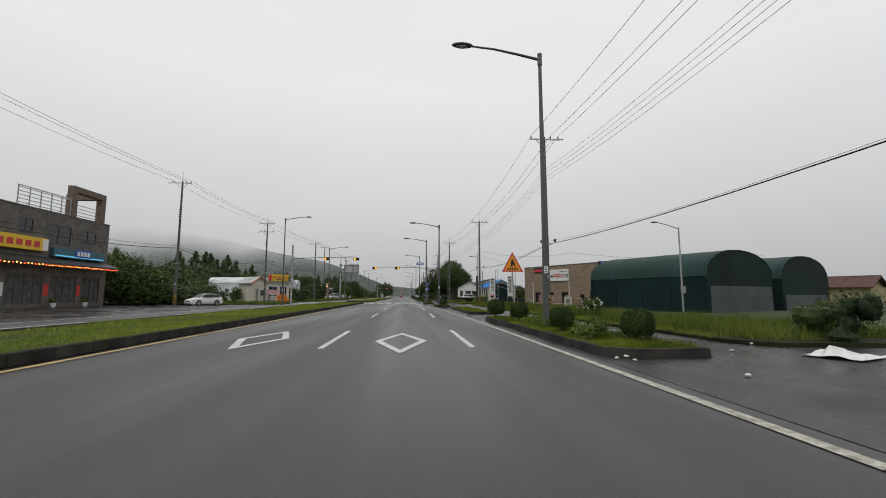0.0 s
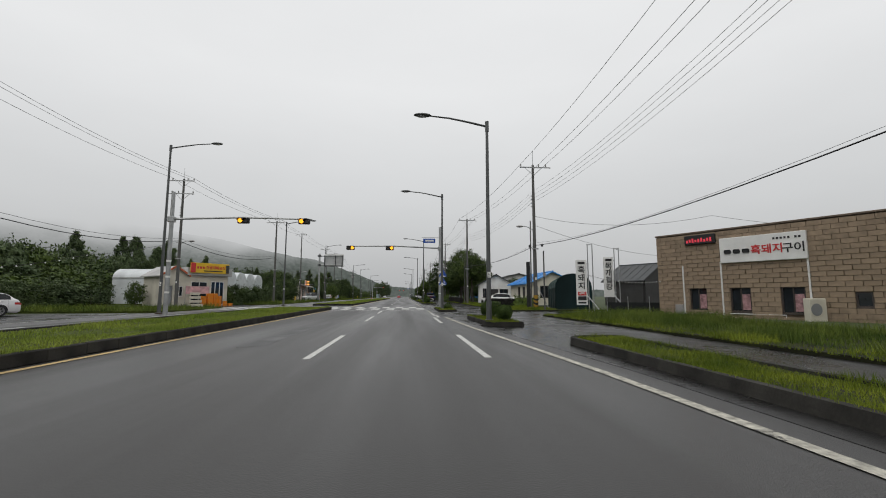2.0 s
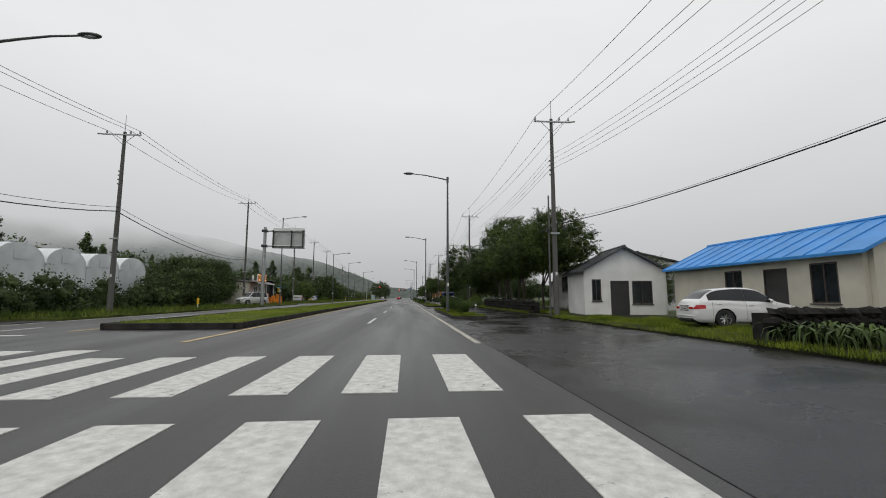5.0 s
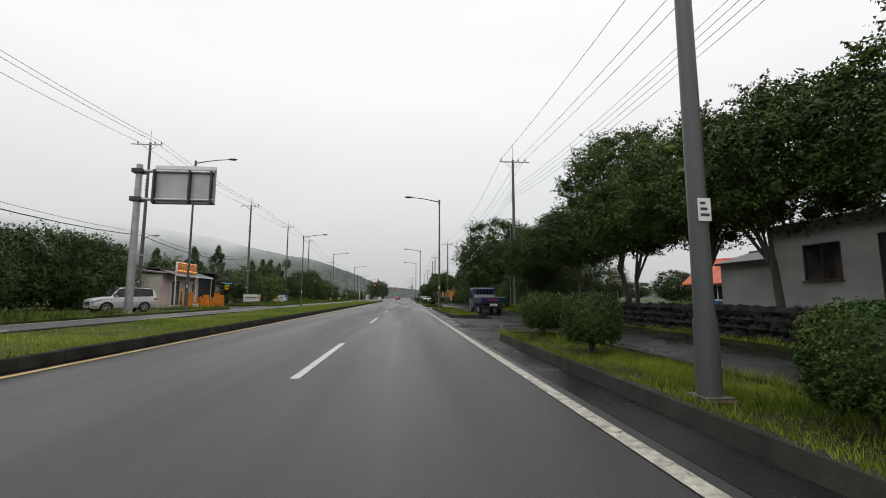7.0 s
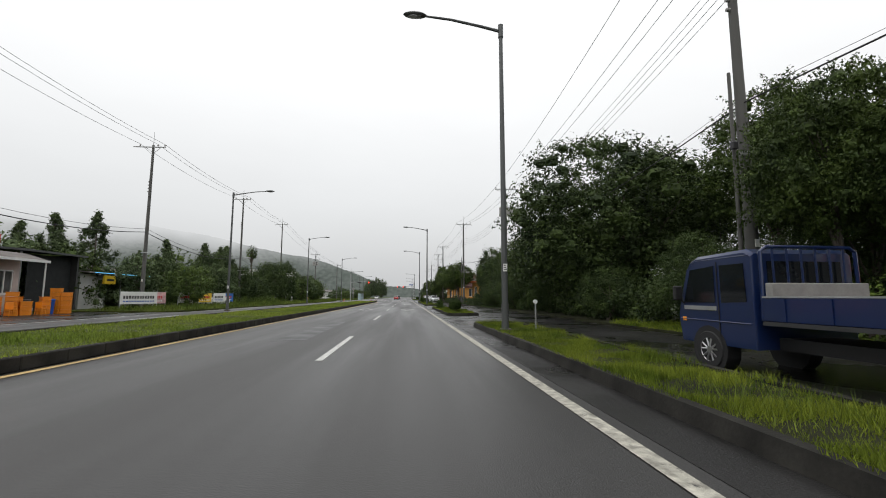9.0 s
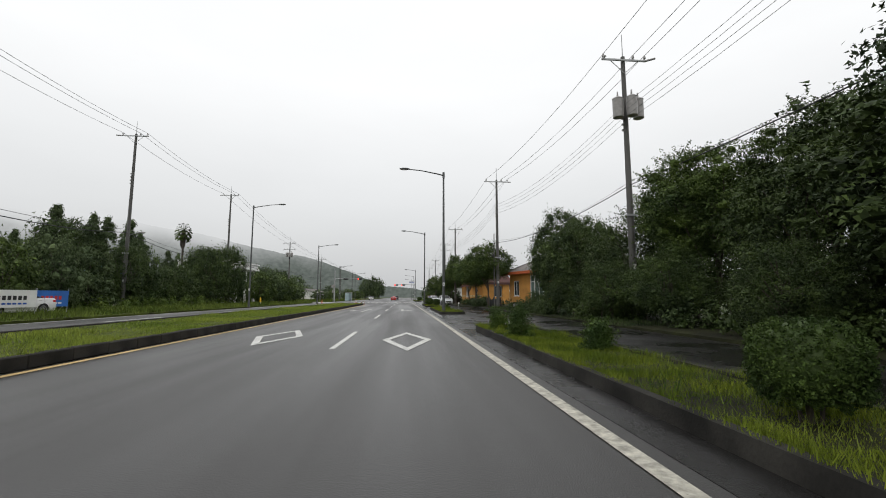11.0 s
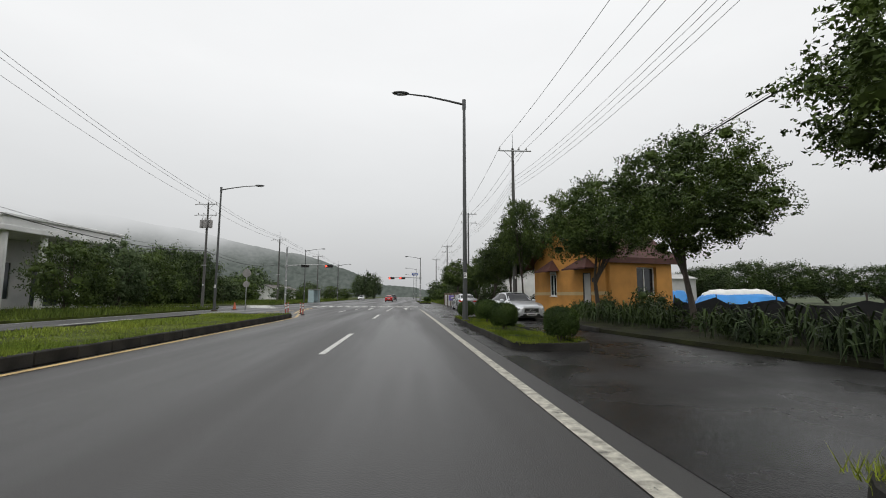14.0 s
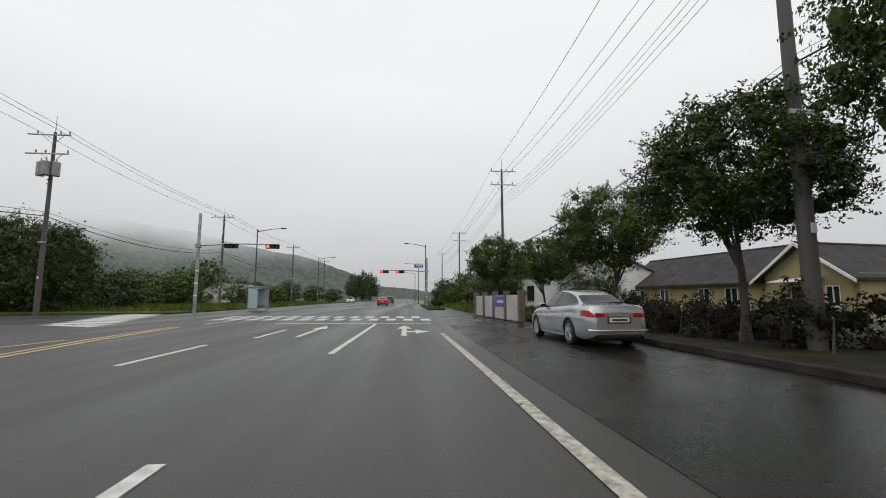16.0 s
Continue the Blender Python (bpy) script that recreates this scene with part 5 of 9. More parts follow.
# two tall shop signs on a steel frame
for nm, px_, py_, z0, z1, txt in (("pylon_sign", 11.6, 56.1, 0.55, 3.5, "흑돼지"), ("pylon_sign", 14.5, 58.2, 1.05, 3.9, "목재철강")):
    ps = thing(nm, "tall narrow white sign with black lettering" + (" and a red panel" if "흑" in txt else " on steel posts"), "sign", "pylon signs", at=pose(px_, py_, 0.1, 0, 0, -14))
    part("board", Geo().box(-0.34, 0.34, -0.06, 0.06, z0, z1, 0.015), SIGNW, ps)
    n = len(txt)
    lo = z0 + (0.95 if n == 3 else 0.45)
    step = (z1 - 0.42 - lo) / n
    for k, ch in enumerate(txt):
        letters("lettering", ch, 0.5, INK, ps, pose(0, -0.07, z1 - 0.42 - step * (k + 0.5)))
    part("lettering", Geo().box(-0.22, 0.22, -0.075, -0.061, z1 - 0.3, z1 - 0.14), INK, ps)
    if n == 3:
        part("red_panel", Geo().box(-0.26, 0.26, -0.075, -0.061, z0 + 0.62, z0 + 0.86), SIGNRED, ps)
        letters("lettering", "구이", 0.22, SIGNW, ps, pose(0, -0.08, z0 + 0.74))
        part("black_panel", Geo().box(-0.26, 0.26, -0.075, -0.061, z0 + 0.32, z0 + 0.56), INK, ps)
        part("lettering", Geo().box(-0.24, 0.24, -0.075, -0.061, z0 + 0.1, z0 + 0.2), INK, ps)
    for sx in (0.45, 0.75):
        part("post", Geo().cyl((sx, 0.1, 0), (sx, 0.1, 4.55), 0.035, 0.035, 8), STEEL, ps)
    part("crossbar", Geo().tube([(0.45, 0.1, 4.5), (0.75, 0.1, 4.5)], 0.03), STEEL, ps)
    part("stay", Geo().tube([(0.3, 0.0, 1.2), (1.1, -0.8, 0.0)], 0.035), STEEL, ps)
    for zz in (z0 + 0.3, z1 - 0.3):
        part("bracket", Geo().box(0.2, 0.5, 0.05, 0.12, zz, zz + 0.06), STEEL, ps)
mono = thing("sign_back", "tall dark back of a narrow sign on posts", "sign", at=pose(11.5, 67.8, 0.1, 0, 0, -20))
part("board", Geo().box(-0.17, 0.17, -0.1, 0.1, 0.12, 4.3, 0.02), BLACK, mono)
for sx in (-0.12, 0.12):
    part("post", Geo().cyl((sx, 0, 0), (sx, 0, 0.14), 0.05, 0.05, 8), STEEL, mono)
part("stay", Geo().tube([(0.2, 0, 3.2), (1.8, -0.3, 0.0)], 0.035), STEEL, mono)
sp = thing("service_pole", "slim grey service pole with a meter", "pole", at=pose(11.7, 63.9, 0.1))
part("pole", Geo().cyl((0, 0, 0), (0, 0, 4.9), 0.07, 0.06, 8), POLE_C, sp, smooth=True)
part("meter", Geo().box(-0.1, 0.1, -0.15, -0.06, 2.7, 3.05, 0.01), PORC, sp)


def gable_house(name, label, left, right, depth, eave, apex, wallm, roofm, along=False, over=0.4, openings=(), side_open=(), win=GLASS, fr=FRAMED, slats=True, base=0.0):
    """A house whose front runs from left to right as seen from the road. along: the ridge runs along the front, else into the depth."""
    ob, L = facade(name, label, "house", left, right)
    t = 0.2
    fh = [o[:4] for o in openings]
    part("wall", wall_with(Geo(), 0, L, 0, eave, 0, t, fh), wallm, ob)
    part("side_wall", wall_with(Geo(), t, depth, 0, eave, -t, 0, [o[:4] for o in side_open]), wallm, ob, at=pose(L, 0, 0, 0, 0, 90))
    part("far_side_wall", Geo().box(0, t, t, depth, 0, eave), wallm, ob)
    part("back_wall", Geo().box(t, L - t, depth - t, depth, 0, eave), wallm, ob)
    rt = 0.12
    if along:
        for sx, nm in ((0, "far_gable"), (L - t, "gable")):
            part(nm, Geo().prism([(0.01, eave), (depth - 0.01, eave), (depth / 2, apex)], "x", sx, sx + t), wallm, ob)
        lo = eave - over * (apex - eave) / (depth / 2)
        roof = part("roof", Geo().prism([(-over, lo), (depth / 2, apex), (depth + over, lo), (depth + over, lo + rt), (depth / 2, apex + rt), (-over, lo + rt)], "x", -over, L + over), roofm, ob)
        if slats:
            for k in range(int(L / 0.9) + 1):
                x = -over + 0.2 + k * 0.9
                part("seam", Geo().tube([(x, -over, lo + rt + 0.02), (x, depth / 2, apex + rt + 0.02)], 0.025, 4), roofm, roof)
        part("ridge_cap", Geo().tube([(-over, depth / 2, apex + rt), (L + over, depth / 2, apex + rt)], 0.09, 6), roofm, roof)
    else:
        part("gable", Geo().prism([(0.01, eave), (L - 0.01, eave), (L / 2, apex)], "y", 0.0, t), wallm, ob)
        part("back_gable", Geo().prism([(0.01, eave), (L - 0.01, eave), (L / 2, apex)], "y", depth - t, depth), wallm, ob)
        lo = eave - over * (apex - eave) / (L / 2)
        roof = part("roof", Geo().prism([(-over, lo), (L / 2, apex), (L + over, lo), (L + over, lo + rt), (L / 2, apex + rt), (-over, lo + rt)], "y", -over, depth + over), roofm, ob)
        if slats:
            for k in range(int(depth / 0.9) + 1):
                y = -over + 0.2 + k * 0.9
                part("seam", Geo().tube([(L + over, y, lo + rt + 0.02), (L / 2, y, apex + rt + 0.02), (-over, y, lo + rt + 0.02)], 0.025, 4), roofm, roof)
        part("ridge_cap", Geo().tube([(L / 2, -over, apex + rt), (L / 2, depth + over, apex + rt)], 0.09, 6), roofm, roof)
    for o in openings:
        if len(o) > 4 and o[4] == "door":
            part("door", Geo().box(o[0] + 0.05, o[1] - 0.05, 0.06, 0.12, o[2], o[3] - 0.05), DARKWALL, ob)
            part("door_frame", Geo().box(o[0], o[0] + 0.05, 0.01, 0.14, o[2], o[3]).box(o[1] - 0.05, o[1], 0.01, 0.14, o[2], o[3]).box(o[0] + 0.05, o[1] - 0.05, 0.01, 0.14, o[3] - 0.05, o[3]), fr, ob)
        else:
            window(ob, *o[:4], y=0.0, fr=fr, gl=win)
    if side_open:
        part("side_reveal", Geo().box(L - t - 0.02, L - t, 0.3, depth - 0.3, 0.05, 0.1), wallm, ob)
        for o in side_open:
            wv = window(ob, o[0], o[1], o[2], o[3], y=0.0, fr=fr, gl=win)
            wv.matrix_basis = pose(L, 0, 0, 0, 0, 90)
    return ob


gable_house("blue_roofed_house", "low cream house with a bright blue sheet roof", (15.8, 91.5), (15.8, 81.0), 5.2, 2.95, 4.2, CREAM, BLUEROOF, True, 0.45,
            [(4.0, 5.1, 1.0, 2.5), (6.3, 7.5, 0.1, 2.45, "door"), (8.5, 9.6, 1.0, 2.55)], [(1.0, 2.1, 1.0, 2.5), (3.2, 4.1, 1.0, 2.4)])
gable_house("white_house", "small white house with a dark gabled roof", (11.6, 94.6), (16.8, 94.0), 4.0, 3.0, 4.45, WHITE, DARKROOF, False, 0.35,
            [(0.5, 1.1, 1.0, 2.4), (1.7, 2.9, 0.1, 2.3, "door"), (3.1, 4.4, 0.8, 2.3)])
gable_house("dark_barn", "black-walled shed with a grey corrugated roof", (24.0, 78.5), (26.3, 74.2), 7.0, 3.0, 4.9, DARKWALL, DARKROOF, True, 0.3,
            [], [(4.2, 5.4, 1.4, 2.3)], fr=FRAMEW)
gable_house("red_roofed_house", "cream bungalow with a broad red tiled roof", (47.0, 104.0), (54.0, 93.0), 11.0, 4.0, 6.9, CREAM, REDROOF, True, 0.7, [(2, 3.5, 1.2, 3.0), (6, 8, 1.2, 3.0)], [(3, 5, 1.2, 3.0)])
gable_house("tan_roofed_house", "low house with a tan roof behind the tents", (50.0, 60.0), (57.0, 48.0), 9.0, 2.4, 3.7, OCHRE, BROWNROOF, True, 0.6, [(2, 3.5, 0.9, 2.2)])
gable_house("grey_house", "plain grey-white rendered house behind a row of trees", (16.5, 113.2), (16.5, 103.4), 7.5, 4.3, 5.1, GREYW, DARKROOF, True, 0.35,
            [(1.6, 3.2, 1.9, 3.4), (4.5, 6.2, 0.9, 3.5, "door"), (7.9, 8.7, 2.35, 3.4)], [(2.5, 3.6, 1.8, 3.3)], slats=False)
gable_house("grey_shed", "lean grey shed joined to the house", (17.2, 117.2), (17.2, 113.4), 4.0, 3.0, 3.6, GREYW, DARKROOF, True, 0.2, slats=False)
gable_house("orange_roofed_house", "house with a bright orange roof and blue wall", (24.5, 130.0), (26.7, 123.6), 5.5, 2.6, 4.4, BLUEW, ORANGEROOF, True, 0.5, [(1.5, 2.9, 1.0, 2.2)], [(2, 3.4, 1, 2.2)], fr=FRAMEW)

# dark net fence beside the restaurant
nf = thing("net_fence", "dark netted fence beside a brick restaurant", "fence", at=pose(0, 0, 0.1))
for k in range(3):
    xa, ya, xb, yb_ = 14.0 + 1.2 * k, 57.6 - 0.55 * k, 15.2 + 1.2 * k, 57.05 - 0.55 * k
    part("net_panel", Geo().prism([(xa, ya), (xb, yb_), (xb + 0.01, yb_ + 0.03), (xa + 0.01, ya + 0.03)], "z", 0.05, 0.7), NET, nf)
    part("post", Geo().cyl((xa, ya - 0.03, 0), (xa, ya - 0.03, 1.1), 0.025, 0.025, 6), STEEL, nf)
for k, (x, y) in enumerate(((-20.6, 112.0), (-20.0, 211.0))):
    ym = thing("yellow_marker", "short yellow marker on the far verge", "marker post", "yellow markers", at=pose(x, y, 0.1))
    part("post", Geo().cyl((0, 0, 0), (0, 0, 0.45), 0.06, 0.06, 8), SIGNW, ym)
    part("cap", Geo().cyl((0, 0, 0.45), (0, 0, 0.95), 0.12, 0.1, 10).ball((0, 0, 0.97), 0.1, 8), YEL, ym)

# dark basalt garden walls
for nm, poly, h in (("garden_wall", [(8.9, 77.5), (15.2, 78.4), (15.2, 78.9), (8.9, 78.0)], 0.9), ("garden_wall", [(9.1, 97.5), (9.5, 97.5), (9.7, 117), (9.3, 117)], 0.95)):
    xs_, ys_ = [p[0] for p in poly], [p[1] for p in poly]
    gw = thing(nm, "low dark dry-stone basalt garden wall", "wall", "basalt walls", at=pose(0, 0, 0.05))
    part("core", Geo().prism(poly, "z", 0, h - 0.12), BASALT, gw)
    long_y = max(ys_) - min(ys_) > 3
    n = int((max(ys_) - min(ys_) if long_y else max(xs_) - min(xs_)) / 0.3)
    for k in range(n):
        for row in range(4):
            u = (k + 0.5 + 0.5 * (row % 2)) / (n + 0.5)
            a, b = Vector(poly[0]).lerp(Vector(poly[3] if long_y else poly[1]), u), 0
            if long_y:
                a = Vector((poly[0][0] + (poly[3][0] - poly[0][0]) * u, poly[0][1] + (poly[3][1] - poly[0][1]) * u))
            part("stone", Geo().ball((a.x, a.y, h * (row + 0.5) / 4.1), (0.24, 0.2, h / 6.2), 6, 0.8, k * 4 + row), BASALT, gw)

# orange house facing the oncoming road
h1, H1L = facade("orange_house", "orange rendered bungalow with a grey hipped roof and red-orange eaves", "house", (11.5, 196.3), (14.4, 186.8))
E1 = 3.75
op1 = [(0.85, 1.85, 1.35, 2.95), (4.0, 6.9, 0.35, 3.45)]
part("wall", wall_with(Geo(), 0, H1L, 0.35, E1, 0, 0.2, op1), ORANGE, h1)
part("plinth", Geo().box(-0.03, 4.0, -0.03, 0.2, 0, 0.62).box(6.9, H1L, -0.03, 0.2, 0, 0.62).box(4.0, 6.9, -0.03, 0.2, 0, 0.34), GREYW, h1)
part("far_side_wall", Geo().box(0, 0.2, 0.2, 9, 0, E1), ORANGE, h1)
part("side_wall", Geo().box(H1L - 0.2, H1L, 0.2, 9, 0, E1), ORANGE, h1)
part("back_wall", Geo().box(0.2, H1L - 0.2, 8.8, 9, 0, E1), ORANGE, h1)
o = 0.55
rf = Geo()
rf.add([(-o, -o, E1 + 0.1), (H1L + o, -o, E1 + 0.1), (H1L + o, 9 + o, E1 + 0.1), (-o, 9 + o, E1 + 0.1), (4.2, 4.5, 6.4), (H1L - 4.2, 4.5, 6.4)],
       [(0, 1, 5, 4), (1, 2, 5), (2, 3, 4, 5), (3, 0, 4), (3, 2, 1, 0)])
roof1 = part("roof", rf, GREYROOF, h1)
part("ridge_cap", Geo().tube([(4.2, 4.5, 6.42), (H1L - 4.2, 4.5, 6.42)], 0.08).tube([(-o, -o, E1 + 0.12), (4.2, 4.5, 6.42)], 0.07).tube([(H1L + o, -o, E1 + 0.12), (H1L - 4.2, 4.5, 6.42)], 0.07), GREYROOF, roof1)
part("fascia", Geo().box(-o, H1L + o, -o - 0.03, -o + 0.02, E1 - 0.12, E1 + 0.16).box(-o - 0.03, -o + 0.02, -o, 9 + o, E1 - 0.12, E1 + 0.16), FASCIA, h1)
part("soffit", Geo().box(-o, H1L + o, -o, 0, E1 - 0.1, E1 - 0.05), FASCIA, h1)
window(h1, *op1[0], bars=1)
window(h1, *op1[1], bars=3, gl=GLASSG, rail=True, sill=False, name="glazed_door", w=0.08)
part("doorstep", Geo().box(3.6, 7.3, -0.7, -0.03, 0, 0.3, 0.02), GREYW, h1)

# orange gabled house
h2, H2L = facade("orange_gabled_house", "orange rendered house with a brown shingled gable roof", "house", (9.7, 223.2), (11.689, 215.907))
E2, A2, D2 = 3.6, 6.6, 5.0
op2 = [(5.55, 6.3, 0.15, 2.7), (2.0, 2.75, 1.25, 2.75)]
part("wall", wall_with(Geo(), 0, H2L, 1.52, E2, 0, 0.2, [(5.55, 6.3, 1.52, 2.7), (2.0, 2.75, 1.52, 2.75)]), ORANGE, h2)
part("wall_band", wall_with(Geo(), 0, H2L, 1.3, 1.52, -0.012, 0.2, [(5.55, 6.3, 1.3, 1.52), (2.0, 2.75, 1.3, 1.52)]), ORANGE_L, h2, "pale painted band")
part("lower_wall", wall_with(Geo(), 0, H2L, 0, 1.3, 0, 0.2, [(5.55, 6.3, 0.15, 1.3), (2.0, 2.75, 1.25, 1.3)]), ORANGE, h2)
part("gable", Geo().prism([(0.01, E2), (H2L - 0.01, E2), (3.62, A2)], "y", 0, 0.2), ORANGE, h2)
so2 = [(2.2, 3.75, 1.25, 3.0)]
part("side_wall", wall_with(Geo(), 0.2, D2, 0, E2, -0.2, 0, so2), ORANGE, h2, at=pose(H2L, 0, 0, 0, 0, 90))
part("far_side_wall", Geo().box(0, 0.2, 0.2, D2, 0, E2), ORANGE, h2)
part("back_wall", Geo().prism([(0.01, 0), (H2L - 0.01, 0), (H2L - 0.01, E2), (3.62, A2), (0.01, E2)], "y", D2 - 0.2, D2), ORANGE, h2)
wv = window(h2, *so2[0], bars=1)
wv.matrix_basis = pose(H2L, 0, 0, 0, 0, 90)
k2 = 0.45
roof2 = part("roof", Geo().prism([(-k2, E2 - 0.35), (3.62, A2 + 0.02), (H2L + k2, E2 - 0.25), (H2L + k2, E2 - 0.08), (3.62, A2 + 0.2), (-k2, E2 - 0.18)], "y", -0.5, D2 + 0.5), BROWNROOF, h2)
part("bargeboard", Geo().prism([(-k2, E2 - 0.42), (3.62, A2 - 0.06), (H2L + k2, E2 - 0.32), (H2L + k2, E2 - 0.06), (3.62, A2 + 0.22), (-k2, E2 - 0.16)], "y", -0.54, -0.5), BROWNROOF, roof2)
part("eave_board", Geo().box(H2L + k2 - 0.02, H2L + k2 + 0.05, -0.5, D2 + 0.5, E2 - 0.4, E2 - 0.06), BROWNROOF, roof2)
part("door", Geo().box(5.6, 6.25, 0.05, 0.1, 0.15, 2.65), GREYW, h2, "pale grey front door")
part("door_frame", Geo().box(5.55, 5.6, 0.0, 0.14, 0.15, 2.7).box(6.25, 6.3, 0.0, 0.14, 0.15, 2.7).box(5.6, 6.25, 0.0, 0.14, 2.65, 2.7), FRAMED, h2)
window(h2, *op2[1], bars=1)
part("arched_light", Geo().prism([(2.0, 2.77)] + [(2.375 + 0.375 * math.cos(a), 2.77 + 0.4 * math.sin(a)) for a in [math.pi * q / 8 for q in range(8, -1, -1)]] + [(2.75, 2.77)], "y", -0.03, -0.005), FRAMEW, h2)
for cx, w in ((5.85, 1.15), (2.3, 0.85)):
    cn = part("canopy", Geo().add([(cx - w, -0.95, 2.95), (cx + w, -0.95, 2.95), (cx + w, -0.005, 2.95), (cx - w, -0.005, 2.95), (cx - 0.1, -0.02, 3.75), (cx + 0.1, -0.02, 3.75)],
                                [(0, 1, 5, 4), (1, 2, 5), (0, 4, 3), (3, 2, 1, 0), (3, 4, 5, 2)]), BROWNROOF, h2, "small brown shingled door canopy")
    part("canopy_edge", Geo().box(cx - w, cx + w, -0.98, -0.93, 2.88, 2.98), BROWNROOF, cn)
gv = part("gable_vent", Geo().cyl((3.6, -0.05, 5.2), (3.6, -0.005, 5.2), 0.27, 0.27, 20), FRAMEW, h2, "round white louvred vent")
for k in range(5):
    hw_ = math.sqrt(0.24 ** 2 - (0.085 * (k - 2)) ** 2)
    part("vent_slat", Geo().prism([(-0.085, 5.185 + 0.085 * (k - 2)), (-0.051, 5.225 + 0.085 * (k - 2)), (-0.051, 5.21 + 0.085 * (k - 2)), (-0.085, 5.17 + 0.085 * (k - 2))], "x", 3.6 - hw_, 3.6 + hw_), GREYTARP, gv)
part("house_lamp", Geo().box(6.5, 6.62, -0.1, -0.005, 2.1, 2.35, 0.02), DARKM, h2)

gable_house("tiled_house", "low cream house with a grey tiled roof and pale eaves", (20.2, 255.0), (22.4, 241.6), 6.5, 2.5, 4.6, OCHRE, DARKTILE, True, 0.55,
            [(1.2, 2.4, 0.9, 1.95), (4.2, 5.2, 0.7, 1.95), (8.0, 9.0, 0.8, 1.95), (10.2, 11.2, 0.8, 1.95)], [(2, 3.2, 0.9, 1.9)], fr=FRAMEW, slats=False)
porch = gable_house("porch_house", "small cream porch wing with a pale-edged gable", (21.4, 241.0), (22.0, 236.6), 6.0, 2.5, 4.15, OCHRE, DARKTILE, False, 0.5, [(1.4, 2.6, 0.1, 1.95, "door"), (3.2, 3.9, 0.8, 1.9)], slats=False, fr=FRAMEW)
part("bargeboard", Geo().prism([(-0.55, 2.0), (2.22, 4.11), (4.99, 2.0), (4.99, 2.17), (2.22, 4.31), (-0.55, 2.17)], "y", -0.58, -0.51), SIGNW, porch)
part("awning", Geo().prism([(-1.1, 2.1), (-0.02, 2.3), (-0.02, 2.34), (-1.1, 2.14)], "x", 1.0, 3.2), SIGNW, porch, "small pale corrugated awning")
gc = thing("gas_cylinder", "white gas cylinder beside an orange house wall", "gas tank", at=pose(13.4, 227.3, 0.12))
part("cylinder", Geo().cyl((0, 0, 0), (0, 0, 0.85), 0.15, 0.15, 16).cyl((0, 0, 0.85), (0, 0, 0.97), 0.15, 0.07, 16), SIGNW, gc, smooth=True)
part("valve_collar", Geo().cyl((0, 0, 0.97), (0, 0, 1.1), 0.07, 0.07, 10), SIGNW, gc)
bk = thing("plastic_bucket", "teal plastic bucket standing by a hedge", "bucket", at=pose(12.9, 227.6, 0.12))
part("bucket_body", Geo().cyl((0, 0, 0), (0, 0, 0.38), 0.13, 0.18, 16), TEALP, bk, smooth=True)
part("rim", Geo().cyl((0, 0, 0.36), (0, 0, 0.4), 0.195, 0.195, 16), TEALP, bk)
gable_house("far_white_house", "white house seen behind a tree", (12.0, 262), (14.0, 252.0), 8.0, 3.6, 5.2, WHITE, GREYROOF, True, 0.4, [(2, 3.5, 1, 2.5)], slats=False)
gable_house("farm_store", "long low white store with a flat pale roof", (32.6, 251), (41, 249), 8.0, 3.7, 4.4, GREYW, GREYW, True, 0.3, slats=False)
pool = thing("blue_covered_heap", "low blue and white tarpaulins over a long heap in a field", "tarpaulin", at=pose(37.5, 237.6, 0.1, 0, 0, -30))
for nm, x0, x1, hh, mtl, sd in (("cover", -4.2, 4.6, 1.35, BLUEROOF, 3), ("white_sheet", -3.6, 4.0, 1.9, SIGNW, 9), ("side_sheet", -6.8, -4.6, 1.8, BLUEROOF, 5)):
    cg, y0 = Geo(), -1.6 if nm == "cover" else -0.9
    for i in range(14):
        for j in range(9):
            edge = min(i, 13 - i, j, 8 - j)
            cg.v.append((x0 + (x1 - x0) * i / 13, y0 + 2.6 * j / 8, (0.0, 0.75 * hh, 0.95 * hh, hh, hh, hh, hh)[edge] + (0.2 * noise.noise(Vector((i * 0.7, j * 0.6, sd))) if edge else 0)))
    cg.f = [(i * 9 + j, (i + 1) * 9 + j, (i + 1) * 9 + j + 1, i * 9 + j + 1) for i in range(13) for j in range(8)]
    part(nm, cg, mtl, pool, smooth=True)
# black shade net round the garden plot
sn = thing("shade_net_fence", "sagging black shade net round a vegetable garden", "fence", at=pose(0, 0, 0.1))
line = [(10.2, 195.2), (9.7, 196.6), (9.5, 198.0), (9.9, 200.2), (10.4, 203.0), (10.9, 206.0), (11.2, 208.8)]
ng = Geo()
for k in range(25):
    a, b, f = line[k // 4], line[min(k // 4 + 1, 6)], (k % 4) / 4
    x, y = a[0] + (b[0] - a[0]) * f, a[1] + (b[1] - a[1]) * f
    top = 1.08 - 0.22 * math.sin(math.pi * f) + 0.05 * math.sin(k * 1.9)
    ng.v += [(x + 0.05 * math.sin(k * 2.3) * q, y, top * (1 - q / 3)) for q in range(4)]
ng.f = [(4 * k + q, 4 * k + 4 + q, 4 * k + 5 + q, 4 * k + 1 + q) for k in range(24) for q in range(3)]
part("net", ng, BLACK, sn, smooth=True)
for x, y in line:
    part("stake", Geo().cyl((x + 0.04, y, -0.02), (x + 0.04, y, 1.2), 0.022, 0.018, 6), BARK, sn)

